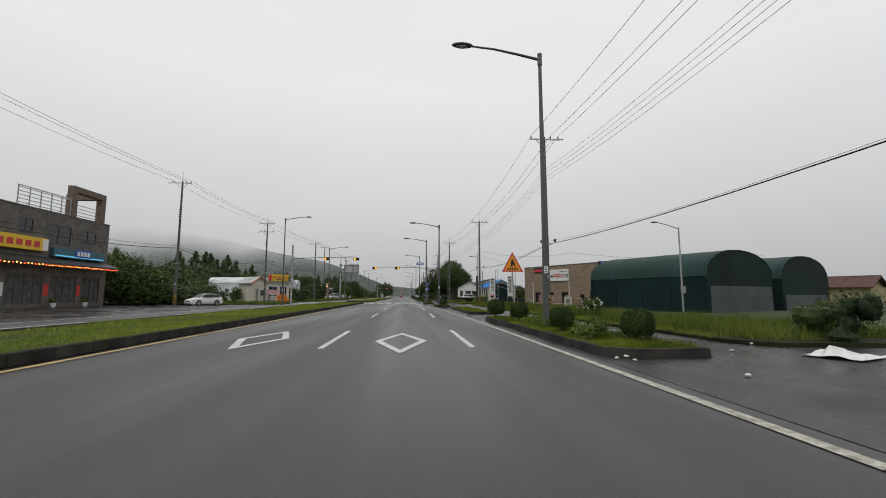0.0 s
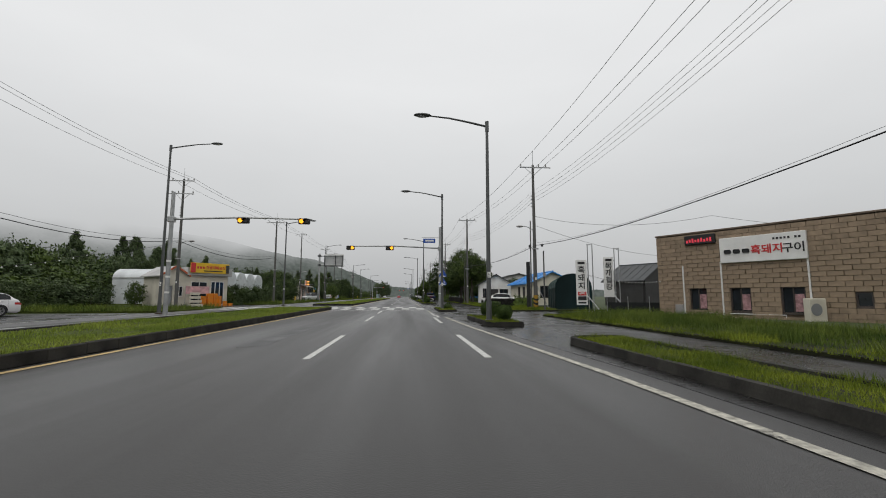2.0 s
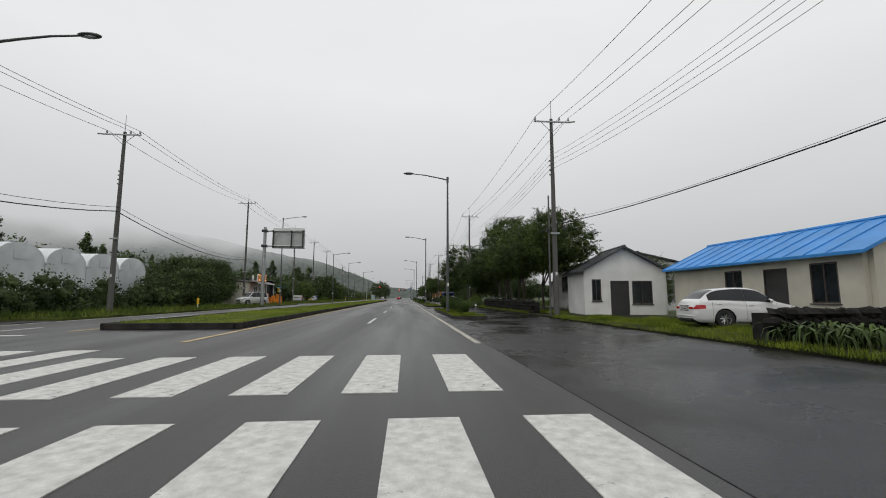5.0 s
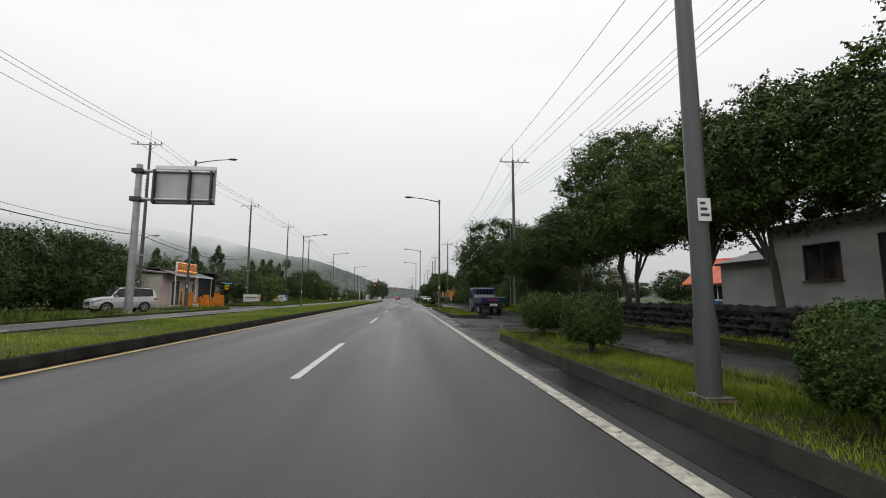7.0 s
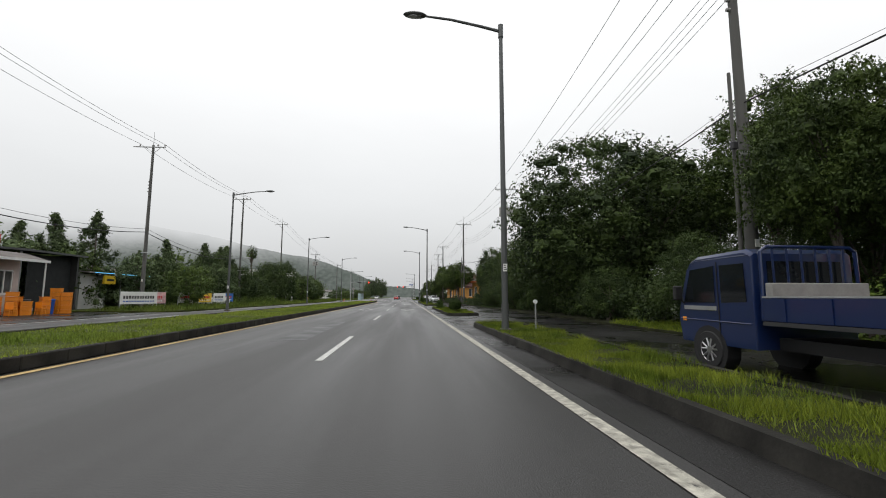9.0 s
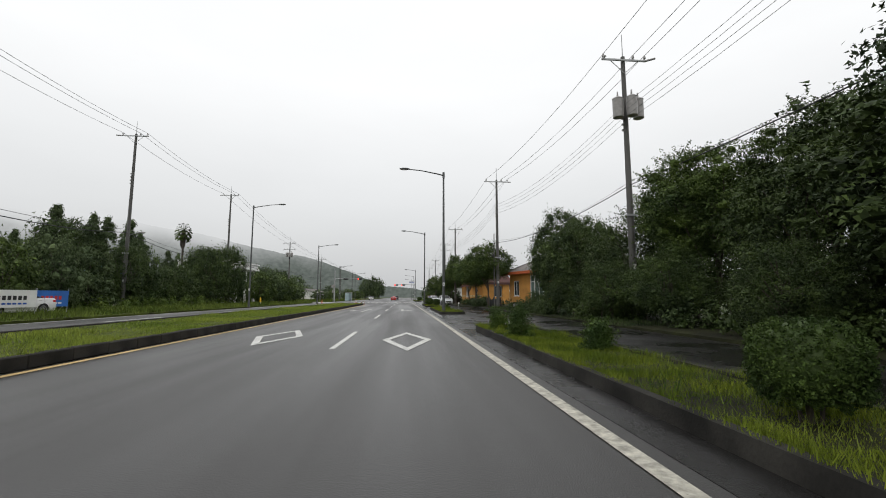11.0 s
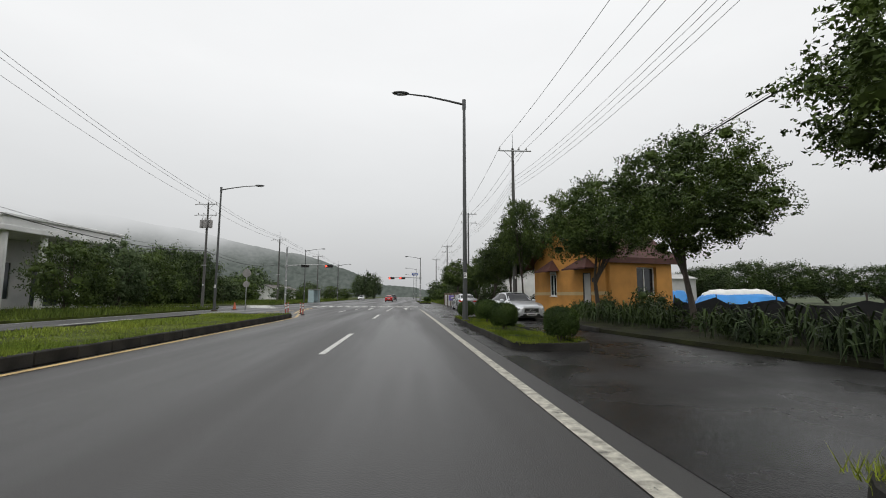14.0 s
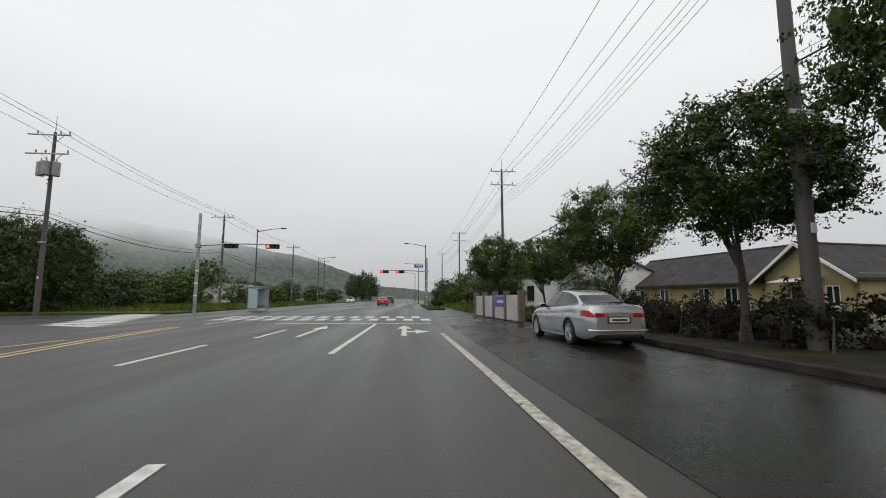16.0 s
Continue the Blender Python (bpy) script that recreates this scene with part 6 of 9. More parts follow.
# painted garden wall and purple banner beyond the parked car
gw2 = thing("painted_wall", "stained white garden wall with brick piers", "wall", at=pose(5.9, 238.6, 0.05, 0, 0, 94))
for k in range(4):
    part("panel", Geo().box(0.3 + 2.4 * k, 2.35 + 2.4 * k, -0.08, 0.08, 0, 1.35, 0.02), GREYW, gw2)
for k in range(5):
    part("pier", Geo().box(-0.02 + 2.4 * k, 0.26 + 2.4 * k, -0.16, 0.16, 0, 1.6, 0.02), MORTAR, gw2)
bn = thing("purple_banner", "small purple banner hung on a wall", "banner", at=pose(5.55, 241.5, 0.75, 0, 0, 5))
part("cloth", Geo().box(-0.55, 0.55, -0.012, 0.012, 0, 0.6), PURPLE, bn)
part("lettering", Geo().box(-0.3, 0.3, -0.02, -0.013, 0.22, 0.38), SIGNW, bn)

# ---- buildings on the far side ----
st, SL = facade("stone_building", "two-storey shop building clad in grey-brown stone", "building", (-38.1, 34.0), (-38.1, 57.6))
ZS = 10.2
opS = [(10.85, 12.5, 7.6, 9.1), (14.1, 17.5, 6.95, 8.95), (18.75, 21.4, 7.55, 8.95), (2, 9, 0.4, 3.6), (10, 14.3, 0.4, 3.5), (15.2, 18.9, 0.4, 3.5), (19.6, 22.6, 0.4, 3.5)]
part("wall", wall_with(Geo(), 0, SL, 0, ZS, 0, 0.4, opS), STONE, st)
part("side_wall", Geo().box(SL - 0.4, SL, 0.4, 14, 0, ZS), STONE, st)
part("back_wall", Geo().box(0, SL - 0.4, 13.6, 14, 0, ZS), STONE, st)
part("near_wall", Geo().box(0, 0.4, 0.4, 13.6, 0, ZS), STONE, st)
part("roof", Geo().box(0.4, SL - 0.4, 0.4, 13.6, ZS - 0.6, ZS - 0.3), GREYROOF, st)
part("coping", Geo().box(-0.05, SL + 0.05, -0.05, 0.45, ZS, ZS + 0.12), STONE, st)
for op in opS[:3]:
    window(st, *op, bars=1, fr=FRAMED)
for op in opS[3:]:
    window(st, *op, bars=3, fr=FRAMED, gl=GLASSL, sill=False, name="shop_window", w=0.09)
rl = part("railing", Geo().box(10.5, 17.3, 0.1, 0.16, ZS + 2.0, ZS + 2.1), STEEL, st)
for k in range(5):
    part("rail", Geo().tube([(10.5, 0.13, ZS + 0.35 + 0.38 * k), (17.3, 0.13, ZS + 0.35 + 0.38 * k)], 0.04), STEEL, rl)
for k in range(6):
    part("baluster", Geo().box(10.5 + 1.34 * k, 10.58 + 1.34 * k, 0.09, 0.17, ZS + 0.12, ZS + 2.1), STEEL, rl)
tw = part("roof_frame", Geo().box(17.3, 18.0, 0.0, 0.7, ZS + 0.12, ZS + 3.0).box(21.9, 22.6, 0.0, 0.7, ZS + 0.12, ZS + 3.0).box(17.3, 22.6, 0.0, 0.7, ZS + 3.0, ZS + 3.7)
          .box(21.9, 22.6, 3.6, 4.3, ZS + 0.12, ZS + 3.0).box(21.9, 22.6, 0.7, 4.3, ZS + 3.0, ZS + 3.7), MORTAR, st, "brown rooftop pergola frame")
for k in range(4):
    part("rail", Geo().tube([(18.0, 0.3, ZS + 0.4 + 0.4 * k), (21.9, 0.3, ZS + 0.4 + 0.4 * k)], 0.04), STEEL, tw)
aw = part("awning", Geo().prism([(-1.7, 4.5), (0.0, 5.2), (0.0, 5.35), (-1.7, 4.65)], "x", 1.0, 23.3), DARKM, st)
for k in range(40):
    part("bulb", Geo().ball((7.0 + 0.41 * k, -1.74, 4.38 + 0.03 * math.sin(k * 1.7)), 0.065, 6), BULB_R if k % 3 == 1 or k > 32 else BULB_W, aw)
ys = thing("shop_sign", "long yellow shop sign with red lettering", "sign", at=st.matrix_world @ pose(0, -0.35, 0))
part("board", Geo().box(5.5, 13.9, -0.15, 0.3, 5.85, 7.2, 0.03), YEL, ys)
for k in range(7):
    part("lettering", Geo().box(6.2 + 1.0 * k, 6.85 + 1.0 * k, -0.17, -0.151, 6.2, 6.8), SIGNRED, ys)
part("white_end", Geo().box(13.2, 13.9, -0.17, -0.151, 5.95, 7.1), SIGNW, ys)
bs2 = thing("shop_sign", "pale blue shop sign with a white badge", "sign", at=st.matrix_world @ pose(0, -0.35, 0))
part("board", Geo().box(14.8, 22.5, -0.1, 0.3, 5.45, 6.45, 0.03), TEAL, bs2)
part("light_strip", Geo().box(15.0, 22.3, -0.12, -0.101, 5.55, 5.68), LED_B, bs2)
part("badge", Geo().box(17.7, 20.1, -0.16, -0.101, 5.62, 6.5, 0.03), SIGNBLUE, bs2)
for k in range(4):
    part("badge_bar", Geo().box(17.95 + 0.52 * k, 18.33 + 0.52 * k, -0.175, -0.161, 5.8, 6.3), SIGNW, bs2)
for x0_, w_ in ((1.4, 1.2), (9.2, 0.7), (14.45, 0.6), (19.0, 0.5)):
    pst = thing("window_poster", "faded advertising poster beside a shop window", "poster", "window posters", at=st.matrix_world @ pose(x0_, -0.012, 1.2))
    part("paper", Geo().box(0, w_, -0.012, 0.008, 0, 1.3), SIGNRED if x0_ > 14 else SIGNW, pst)
for k, x0_ in enumerate((3.0, 6.5, 14.7, 19.2)):
    fp = thing("flower_pot", "pale flower pot with a small plant at a shop front", "plant pot", "flower pots", at=st.matrix_world @ pose(x0_, -0.9, 0))
    part("pot", Geo().cyl((0, 0, 0), (0, 0, 0.5), 0.2, 0.3, 14), SIGNW, fp, smooth=True)
    part("plant", Geo().ball((0, 0, 0.72), (0.3, 0.3, 0.32), 10, 0.6, k), LEAF3, fp)
string = thing("fairy_lights", "long string of small white bulbs from an awning to a pole", "string lights", at=pose(0, 0, 0))
A0, A1 = st.matrix_world @ Vector((23.3, -1.7, 4.5)), Vector((-21.4, 60.5, 4.2))
path_ = [A0.lerp(A1, k / 40) - Vector((0, 0, 1.3 * 4 * (k / 40) * (1 - k / 40))) for k in range(41)]
part("wire", Geo().tube(path_, 0.012, 4), CABLE, string)
gb = Geo()
for p_ in path_[1::2]:
    gb.ball(p_ - Vector((0, 0, 0.05)), 0.05, 6)
part("bulbs", gb, SIGNW, string)

# farm shop with yellow sign
fs, FL = facade("farm_shop", "white farm shop with a small gable and flat-roofed wing", "shop", (-29.2, 80.4), (-23.4, 88.0))
opF = [(2.2, 2.8, 0.1, 2.5), (3.15, 3.95, 1.2, 2.4), (4.9, 6.9, 0.1, 3.0), (7.35, 9.1, 0.1, 3.1)]
FD = 4.6
part("wall", wall_with(Geo(), 1.6, FL, 0, 3.8, 0, 0.25, opF), CREAM, fs)
part("side_wall", Geo().box(FL - 0.25, FL, 0.25, FD, 0, 3.8), CREAM, fs)
part("far_side_wall", Geo().box(1.6, 1.85, 0.25, FD, 0, 3.8), CREAM, fs)
part("back_wall", Geo().box(1.85, FL - 0.25, FD - 0.25, FD, 0, 3.8), CREAM, fs)
part("gable", Geo().prism([(1.6, 3.8), (4.3, 3.8), (2.95, 4.75)], "y", 0, 0.25), CREAM, fs)
groof = part("gable_roof", Geo().prism([(1.2, 3.52), (2.95, 4.72), (4.6, 3.6), (4.6, 3.72), (2.95, 4.86), (1.2, 3.65)], "y", -0.3, FD), GREYW, fs)
part("bargeboard", Geo().prism([(1.17, 3.46), (2.95, 4.68), (4.63, 3.55), (4.63, 3.78), (2.95, 4.92), (1.17, 3.7)], "y", -0.4, -0.304), FASCIA, groof)
part("flat_roof", Geo().box(4.2, FL + 0.3, -0.42, FD + 0.2, 3.8, 4.75), GREYW, fs)
part("door", Geo().box(2.25, 2.75, 0.08, 0.14, 0.1, 2.45), GREYTARP, fs)
window(fs, *opF[1], bars=1, fr=FRAMEW)
window(fs, *opF[2], bars=1, fr=FRAMEW, sill=False, name="shop_window")
window(fs, *opF[3], bars=2, fr=FRAMEW, sill=False, name="shop_window", w=0.09)
yb = thing("roof_sign", "yellow roof sign with dark red lettering", "sign", at=fs.matrix_world @ pose(0, -0.6, 4.1))
part("board", Geo().box(4.4, 9.3, -0.06, 0.06, 0, 1.25, 0.02), YEL, yb)
part("red_end", Geo().box(4.42, 5.0, -0.075, -0.061, 0.03, 1.22), SIGNRED, yb)
for k in range(3):
    part("lettering", Geo().box(5.15 + 0.34 * k, 5.4 + 0.34 * k, -0.075, -0.061, 0.52, 0.8), SIGNRED, yb)
letters("lettering", "감귤재배농장", 0.46, SIGNRED, yb, pose(7.5, -0.075, 0.68), "dark red painted lettering")
part("photo_end", Geo().box(8.85, 9.28, -0.075, -0.061, 0.05, 1.1), DARKM, yb)
part("lettering", Geo().box(6.0, 8.4, -0.075, -0.061, 0.2, 0.32), INK, yb)
bn1 = thing("banner", "faded pink and white cloth banner", "banner", "banners", at=fs.matrix_world @ pose(0, -1.6, 0))
part("cloth", Geo().box(3.5, 6.3, -0.015, 0.015, 1.5, 2.4), PINKB, bn1)
for sx in (3.5, 6.3):
    part("stake", Geo().cyl((sx, 0.03, 0), (sx, 0.03, 2.5), 0.03, 0.03, 6), STEEL, bn1)


def crate_stack(at, n, label, material=PLASTIC_O):
    ob = thing("crate_stack", label, "crates", "crate stacks", at=at)
    for k in range(n):
        cr = part("crate", Geo().box(-0.3, 0.3, -0.24, 0.24, 0.31 * k, 0.31 * k + 0.30, 0.02), material, ob)
        part("rim", Geo().box(-0.32, 0.32, -0.26, 0.26, 0.31 * k + 0.25, 0.31 * k + 0.3, 0.01), material, cr)


for dx, dy, n in ((5.2, -2.4, 4), (5.9, -2.5, 5), (6.6, -2.3, 5), (7.2, -2.2, 4), (8.2, -1.9, 2), (8.9, -1.8, 1)):
    crate_stack(fs.matrix_world @ pose(dx, dy, 0, 0, 0, dx * 30), n, "stack of orange plastic harvest crates")
pl_ = thing("stepped_planter", "cream stepped display rack with striped front", "rack", at=fs.matrix_world @ pose(4.2, -2.6, 0))
for k in range(4):
    part("tier", Geo().box(-0.6 + 0.05 * k, 0.6 - 0.05 * k, -0.5 + 0.14 * k, 0.5, 0.45 * k, 0.45 * k + 0.3, 0.02), CREAM, pl_)

# white film greenhouses behind a hedge
for k in range(5):
    y0 = 94.5 + 4.3 * k
    gh = thing("greenhouse", "white film-covered arched greenhouse", "greenhouse", "greenhouses", at=pose(-28, y0, 0))
    prof = [(2.1 - 2.1 * math.cos(math.pi * q / 10), 3.9 + 1.35 * math.sin(math.pi * q / 10)) for q in range(11)]
    part("cover", Geo().prism([(0, 0)] + prof + [(4.2, 0)], "x", -14, 0), VINYL, gh, smooth=True)
    part("gutter", Geo().box(-14, 0.3, -0.08, 0.08, 3.8, 3.92), GREYW, gh)
    part("vent", Geo().box(0.005, 0.05, 1.5, 2.7, 4.0, 4.7), VINYL, gh)

# orange fruit kiosk
ok_, OL = facade("fruit_kiosk", "small fruit shop with a tin awning and bright sign", "shop", (-28.0, 144.4), (-28.0, 155.4))
opO = [(4.4, 6.4, 0.2, 3.3), (7.4, 8.6, 0.2, 3.2), (9.25, 10.55, 1.4, 3.1)]
part("wall", wall_with(Geo(), 2.4, OL, 0, 3.9, 0, 0.2, opO), PINKW, ok_)
part("side_wall", Geo().box(OL - 0.2, OL, 0.2, 6, 0, 3.9), CREAM, ok_)
part("near_wall", Geo().box(2.4, 2.6, 0.2, 6, 0, 3.9), CREAM, ok_)
part("back_wall", Geo().box(2.6, OL - 0.2, 5.8, 6, 0, 3.9), CREAM, ok_)
part("roof", Geo().prism([(-0.2, 3.9), (6.2, 4.7), (6.2, 4.85), (-0.2, 4.05)], "x", 2.1, OL + 0.4), GREYROOF, ok_)
part("awning", Geo().prism([(-1.6, 3.75), (0.1, 4.3), (0.1, 4.4), (-1.6, 3.85)], "x", 2.0, OL + 0.5), GREYROOF, ok_)
part("awning_edge", Geo().box(2.0, OL + 0.5, -1.66, -1.6, 3.68, 3.86), FRAMEW, ok_)
for x in (2.2, 7.0, OL + 0.3):
    part("post", Geo().cyl((x, -1.5, 0), (x, -1.5, 3.75), 0.05, 0.05, 8), FRAMEW, ok_)
window(ok_, *opO[0], bars=1, sill=False, name="glazed_door", w=0.1, gl=GLASSL)
window(ok_, *opO[1], bars=1, sill=False, name="glazed_door", w=0.1, gl=GLASSL)
window(ok_, *opO[2], bars=1, w=0.09, gl=GLASSL)
osg = thing("kiosk_sign", "orange-red sign board with yellow lettering", "sign", at=ok_.matrix_world @ pose(0, -0.9, 4.15))
part("board", Geo().box(3.5, 8.2, -0.08, 0.08, 0, 1.22, 0.02), SIGNRED, osg)
part("orange_field", Geo().box(3.62, 8.08, -0.09, -0.082, 0.3, 1.14), ORANGEROOF, osg)
part("border", Geo().box(3.46, 8.24, -0.1, 0.1, 1.222, 1.27).box(3.44, 3.5, -0.1, 0.1, 0, 1.222), FRAMEW, osg)
letters("lettering", "푸른들감귤직영농장", 0.5, YEL, osg, pose(5.85, -0.1, 0.72), "yellow painted lettering", fit=4.3)
for k in range(22):
    part("sign_bulb", Geo().ball((3.6 + 0.213 * k, -0.12, 0.27 if k % 2 else 1.17), 0.035, 6), BULB_W, osg)
part("lower_strip", Geo().box(3.8, 7.9, -0.1, -0.091, 0.08, 0.22), YEL, osg)
for k, (x, y, hh, mm, lb) in enumerate(((6.9, -1.2, 1.5, SIGNRED, "red standing banner before the kiosk"), (2.9, -1.9, 1.9, YEL, "yellow standing banner before the kiosk"), (9.0, -1.3, 1.1, SIGNW, "white price board before the kiosk"))):
    sbn = thing("standing_banner", lb, "banner", "kiosk banners", at=ok_.matrix_world @ pose(x, y, 0, 0, 0, 8 * k - 6))
    part("cloth", Geo().box(-0.3, 0.3, -0.012, 0.012, 0.25, 0.25 + hh), mm, sbn)
    part("lettering", Geo().box(-0.12, 0.12, -0.02, -0.013, 0.45, 0.05 + hh), INK if mm is not SIGNRED else YEL, sbn)
    for sx in (-0.28, 0.28):
        part("stake", Geo().cyl((sx, 0.03, 0), (sx, 0.03, 0.3 + hh), 0.015, 0.015, 6), STEEL, sbn)
    part("foot", Geo().box(-0.32, 0.32, -0.15, 0.15, 0, 0.04, 0.01), DARKM, sbn)
for x, y in ((5.2, -1.9), (5.9, -2.1), (7.5, -1.7), (9.6, -1.8)):
    bag = thing("fruit_bag", "net bag of orange fruit on a low stand", "fruit", "fruit bags", at=ok_.matrix_world @ pose(x, y, 0))
    part("stand", Geo().box(-0.3, 0.3, -0.25, 0.25, 0, 0.45, 0.02), FRAMEW, bag)
    for q in range(7):
        part("fruit", Geo().ball((0.2 * math.cos(q * 1.05) * (q < 6), 0.16 * math.sin(q * 1.05) * (q < 6), 0.53 + (0.08 if q == 6 else 0)), 0.095, 8), PLASTIC_O, bag, smooth=True)
dish = thing("satellite_dish", "white satellite dish on a roof edge", "dish", at=ok_.matrix_world @ pose(9.6, 2.0, 4.3))
part("bowl", Geo().ball((0, 0, 0.7), (0.55, 0.12, 0.55), 14), SIGNW, dish, smooth=True)
part("mast", Geo().cyl((0, 0.1, 0), (0, 0.1, 0.7), 0.04, 0.04), STEEL, dish)
annex, AL = facade("dark_annex", "dark open-fronted shed beside the kiosk", "shed", (-28.4, 155.9), (-28.4, 161.5))
part("roof", Geo().prism([(-0.5, 4.6), (7, 5.2), (7, 5.35), (-0.5, 4.75)], "x", -0.3, AL + 0.3), DARKROOF, annex)
part("back_wall", Geo().box(0, AL, 6.6, 6.8, 0, 5.1), DARKWALL, annex)
part("side_wall", Geo().box(AL - 0.2, AL, 0, 6.6, 0, 4.7), DARKWALL, annex)
part("net_front", Geo().box(1.2, AL - 0.2, 0.5, 0.56, 0, 4.5), NET, annex)
part("post", Geo().cyl((0.1, 0.1, 0), (0.1, 0.1, 4.6), 0.07, 0.07), STEEL, annex)
for dx, dy, n in ((3.0, -2.8, 6), (3.5, -2.4, 6), (6.7, -2.3, 4), (7.6, -2.6, 5), (8.2, -2.9, 3), (8.3, -2.2, 4), (9.9, -2.6, 2), (10.4, -2.4, 4), (11.6, -2.2, 6), (11.9, -2.7, 5)):
    crate_stack(ok_.matrix_world @ pose(dx, dy, 0, 0, 0, dx * 40), n, "stack of orange plastic fruit crates")

for x, y, mm, lb in ((10.9, -2.3, SIGNBLUE, "blue plastic bin on a stack"), (9.2, -2.0, DARKM, "dark lidded waste bin")):
    bi = thing("bin", lb, "bin", "bins", at=ok_.matrix_world @ pose(x, y, 0))
    part("bin_body", Geo().cyl((0, 0, 0), (0, 0, 1.0), 0.25, 0.32, 14), mm, bi, smooth=True)
    part("lid", Geo().cyl((0, 0, 1.0), (0, 0, 1.07), 0.35, 0.3, 14), mm, bi)
for x in (6.8, 9.0):
    ch = thing("plastic_chair", "orange moulded plastic chair before the kiosk", "chair", "plastic chairs", at=ok_.matrix_world @ pose(x, -3.3, 0, 0, 0, x * 50))
    part("seat", Geo().box(-0.24, 0.24, -0.22, 0.24, 0.42, 0.46, 0.015), PLASTIC_O, ch)
    part("backrest", Geo().box(-0.22, 0.22, 0.2, 0.25, 0.46, 0.88, 0.015), PLASTIC_O, ch)
    for sx in (-0.2, 0.2):
        for sy in (-0.18, 0.2):
            part("leg", Geo().cyl((sx * 1.1, sy * 1.1, 0), (sx, sy, 0.42), 0.025, 0.03, 7), PLASTIC_O, ch)

# low stall with lit strip beyond the annex
sl, SLL = facade("roadside_stall", "low grey roadside stall with a lit strip along its eave", "stall", (-29.0, 162.6), (-29.0, 171.6))
part("back_wall", Geo().box(0, SLL, 3.6, 3.8, 0, 3.5), GREYW, sl)
part("front_wall", Geo().box(0, 3.2, 0, 0.15, 0, 3.3), GREYW, sl)
part("counter", Geo().box(5.6, SLL, 0, 0.15, 0, 1.2), GREYW, sl)
part("side_wall", Geo().box(SLL - 0.15, SLL, 0.15, 3.6, 0, 3.4), GREYW, sl)
part("side_wall", Geo().box(0, 0.15, 0.15, 3.6, 0, 3.4), GREYW, sl)
part("roof", Geo().prism([(-0.9, 3.35), (4.0, 3.75), (4.0, 3.87), (-0.9, 3.47)], "x", -0.2, SLL + 0.2), GREYROOF, sl)
part("light_strip", Geo().box(0.4, SLL - 0.4, -0.98, -0.905, 3.38, 3.44), LED_B, sl)
for x in (3.3, 5.5):
    part("post", Geo().box(x - 0.05, x + 0.05, 0.0, 0.12, 0, 3.35), STEEL, sl)
yx = thing("box_sign", "small lit yellow box sign under an eave", "sign", at=sl.matrix_world @ pose(2.6, -0.75, 2.75))
part("case", Geo().box(-0.75, 0.75, -0.12, 0.12, -0.35, 0.45, 0.03), YEL, yx)
part("lettering", Geo().box(-0.5, 0.5, -0.135, -0.121, -0.05, 0.15), INK, yx)
part("hanger", Geo().cyl((0, 0, 0.45), (0, 0, 0.68), 0.03, 0.03), STEEL, yx)

# roadside banners, porch building, shelter and far cottages
for x, y, mtl, w in ((-23.5, 159.4, SIGNW, 4.2), (-23.3, 163.7, PINKB, 1.6), (-23.5, 168.4, GREYW, 2.4), (-23.6, 173.0, YEL, 2.4), (-23.4, 176.2, SIGNW, 2.6), (-23.4, 179.2, BLUEW, 2.2)):
    b_ = thing("banner", "cloth advertising banner tied between stakes", "banner", "banners", at=pose(x, y, 0.1, 0, 0, 82))
    part("cloth", Geo().box(0, w, -0.012, 0.012, 0.5, 1.55), mtl, b_)
    for q in range(int((w - 0.6) / 0.3)):
        part("lettering", Geo().box(0.3 + 0.3 * q, 0.5 + 0.3 * q, -0.02, -0.013, 0.95, 1.2), INK if mtl is SIGNW else SIGNRED, b_)
        part("lettering", Geo().box(0.3 + 0.3 * q, 0.52 + 0.3 * q, -0.02, -0.013, 0.68, 0.78), SIGNBLUE if mtl is SIGNW else SIGNW, b_)
    for sx in (0, w):
        part("stake", Geo().cyl((sx, 0.03, 0), (sx, 0.03, 1.7), 0.03, 0.03, 6), STEEL, b_)
po, PL = facade("porch_building", "grey-white building with a heavy flat canopy on columns", "building", (-33.5, 226.5), (-32.5, 239.0))
part("canopy", Geo().box(0, PL, -3.0, 6, 6.3, 6.75, 0.05).box(0.2, PL - 0.2, -2.8, 6, 6.75, 7.4, 0.05).box(0, PL, -3.0, 6, 7.4, 7.65, 0.05), WHITE, po)
part("wall", wall_with(Geo(), 0.5, PL - 0.5, 0, 6.3, 2.0, 2.3, [(3, 6, 1, 4.2), (8, 11, 0.3, 4.4)]), GREYW, po)
for x in (0.9, 4.3, 8.0, PL - 0.8):
    part("column", Geo().cyl((x, -2.3, 0), (x, -2.3, 6.3), 0.28, 0.25, 14), WHITE, po, smooth=True)
part("glazing", Geo().box(3, 6, 2.1, 2.15, 1, 4.2), GLASS, po)
part("glazing", Geo().box(8, 11, 2.1, 2.15, 0.3, 4.4), GLASS, po)
bsh = thing("bus_shelter", "small pale glazed bus shelter", "bus shelter", at=pose(-14.6, 261.5, 0.1))
part("roof", Geo().box(-0.85, 0.85, -0.7, 0.7, 2.2, 2.28, 0.02), STEEL, bsh)
for sx in (-0.8, 0.8):
    for sy in (-0.6, 0.6):
        part("post", Geo().box(sx - 0.03, sx + 0.03, sy - 0.03, sy + 0.03, 0, 2.2), STEEL, bsh)
part("back_panel", Geo().box(-0.77, 0.77, 0.58, 0.6, 0.15, 2.1), PALETEAL, bsh, "pale teal panel")
part("side_panel", Geo().box(-0.81, -0.79, -0.57, 0.57, 0.15, 2.1), PALETEAL, bsh, "pale teal panel")
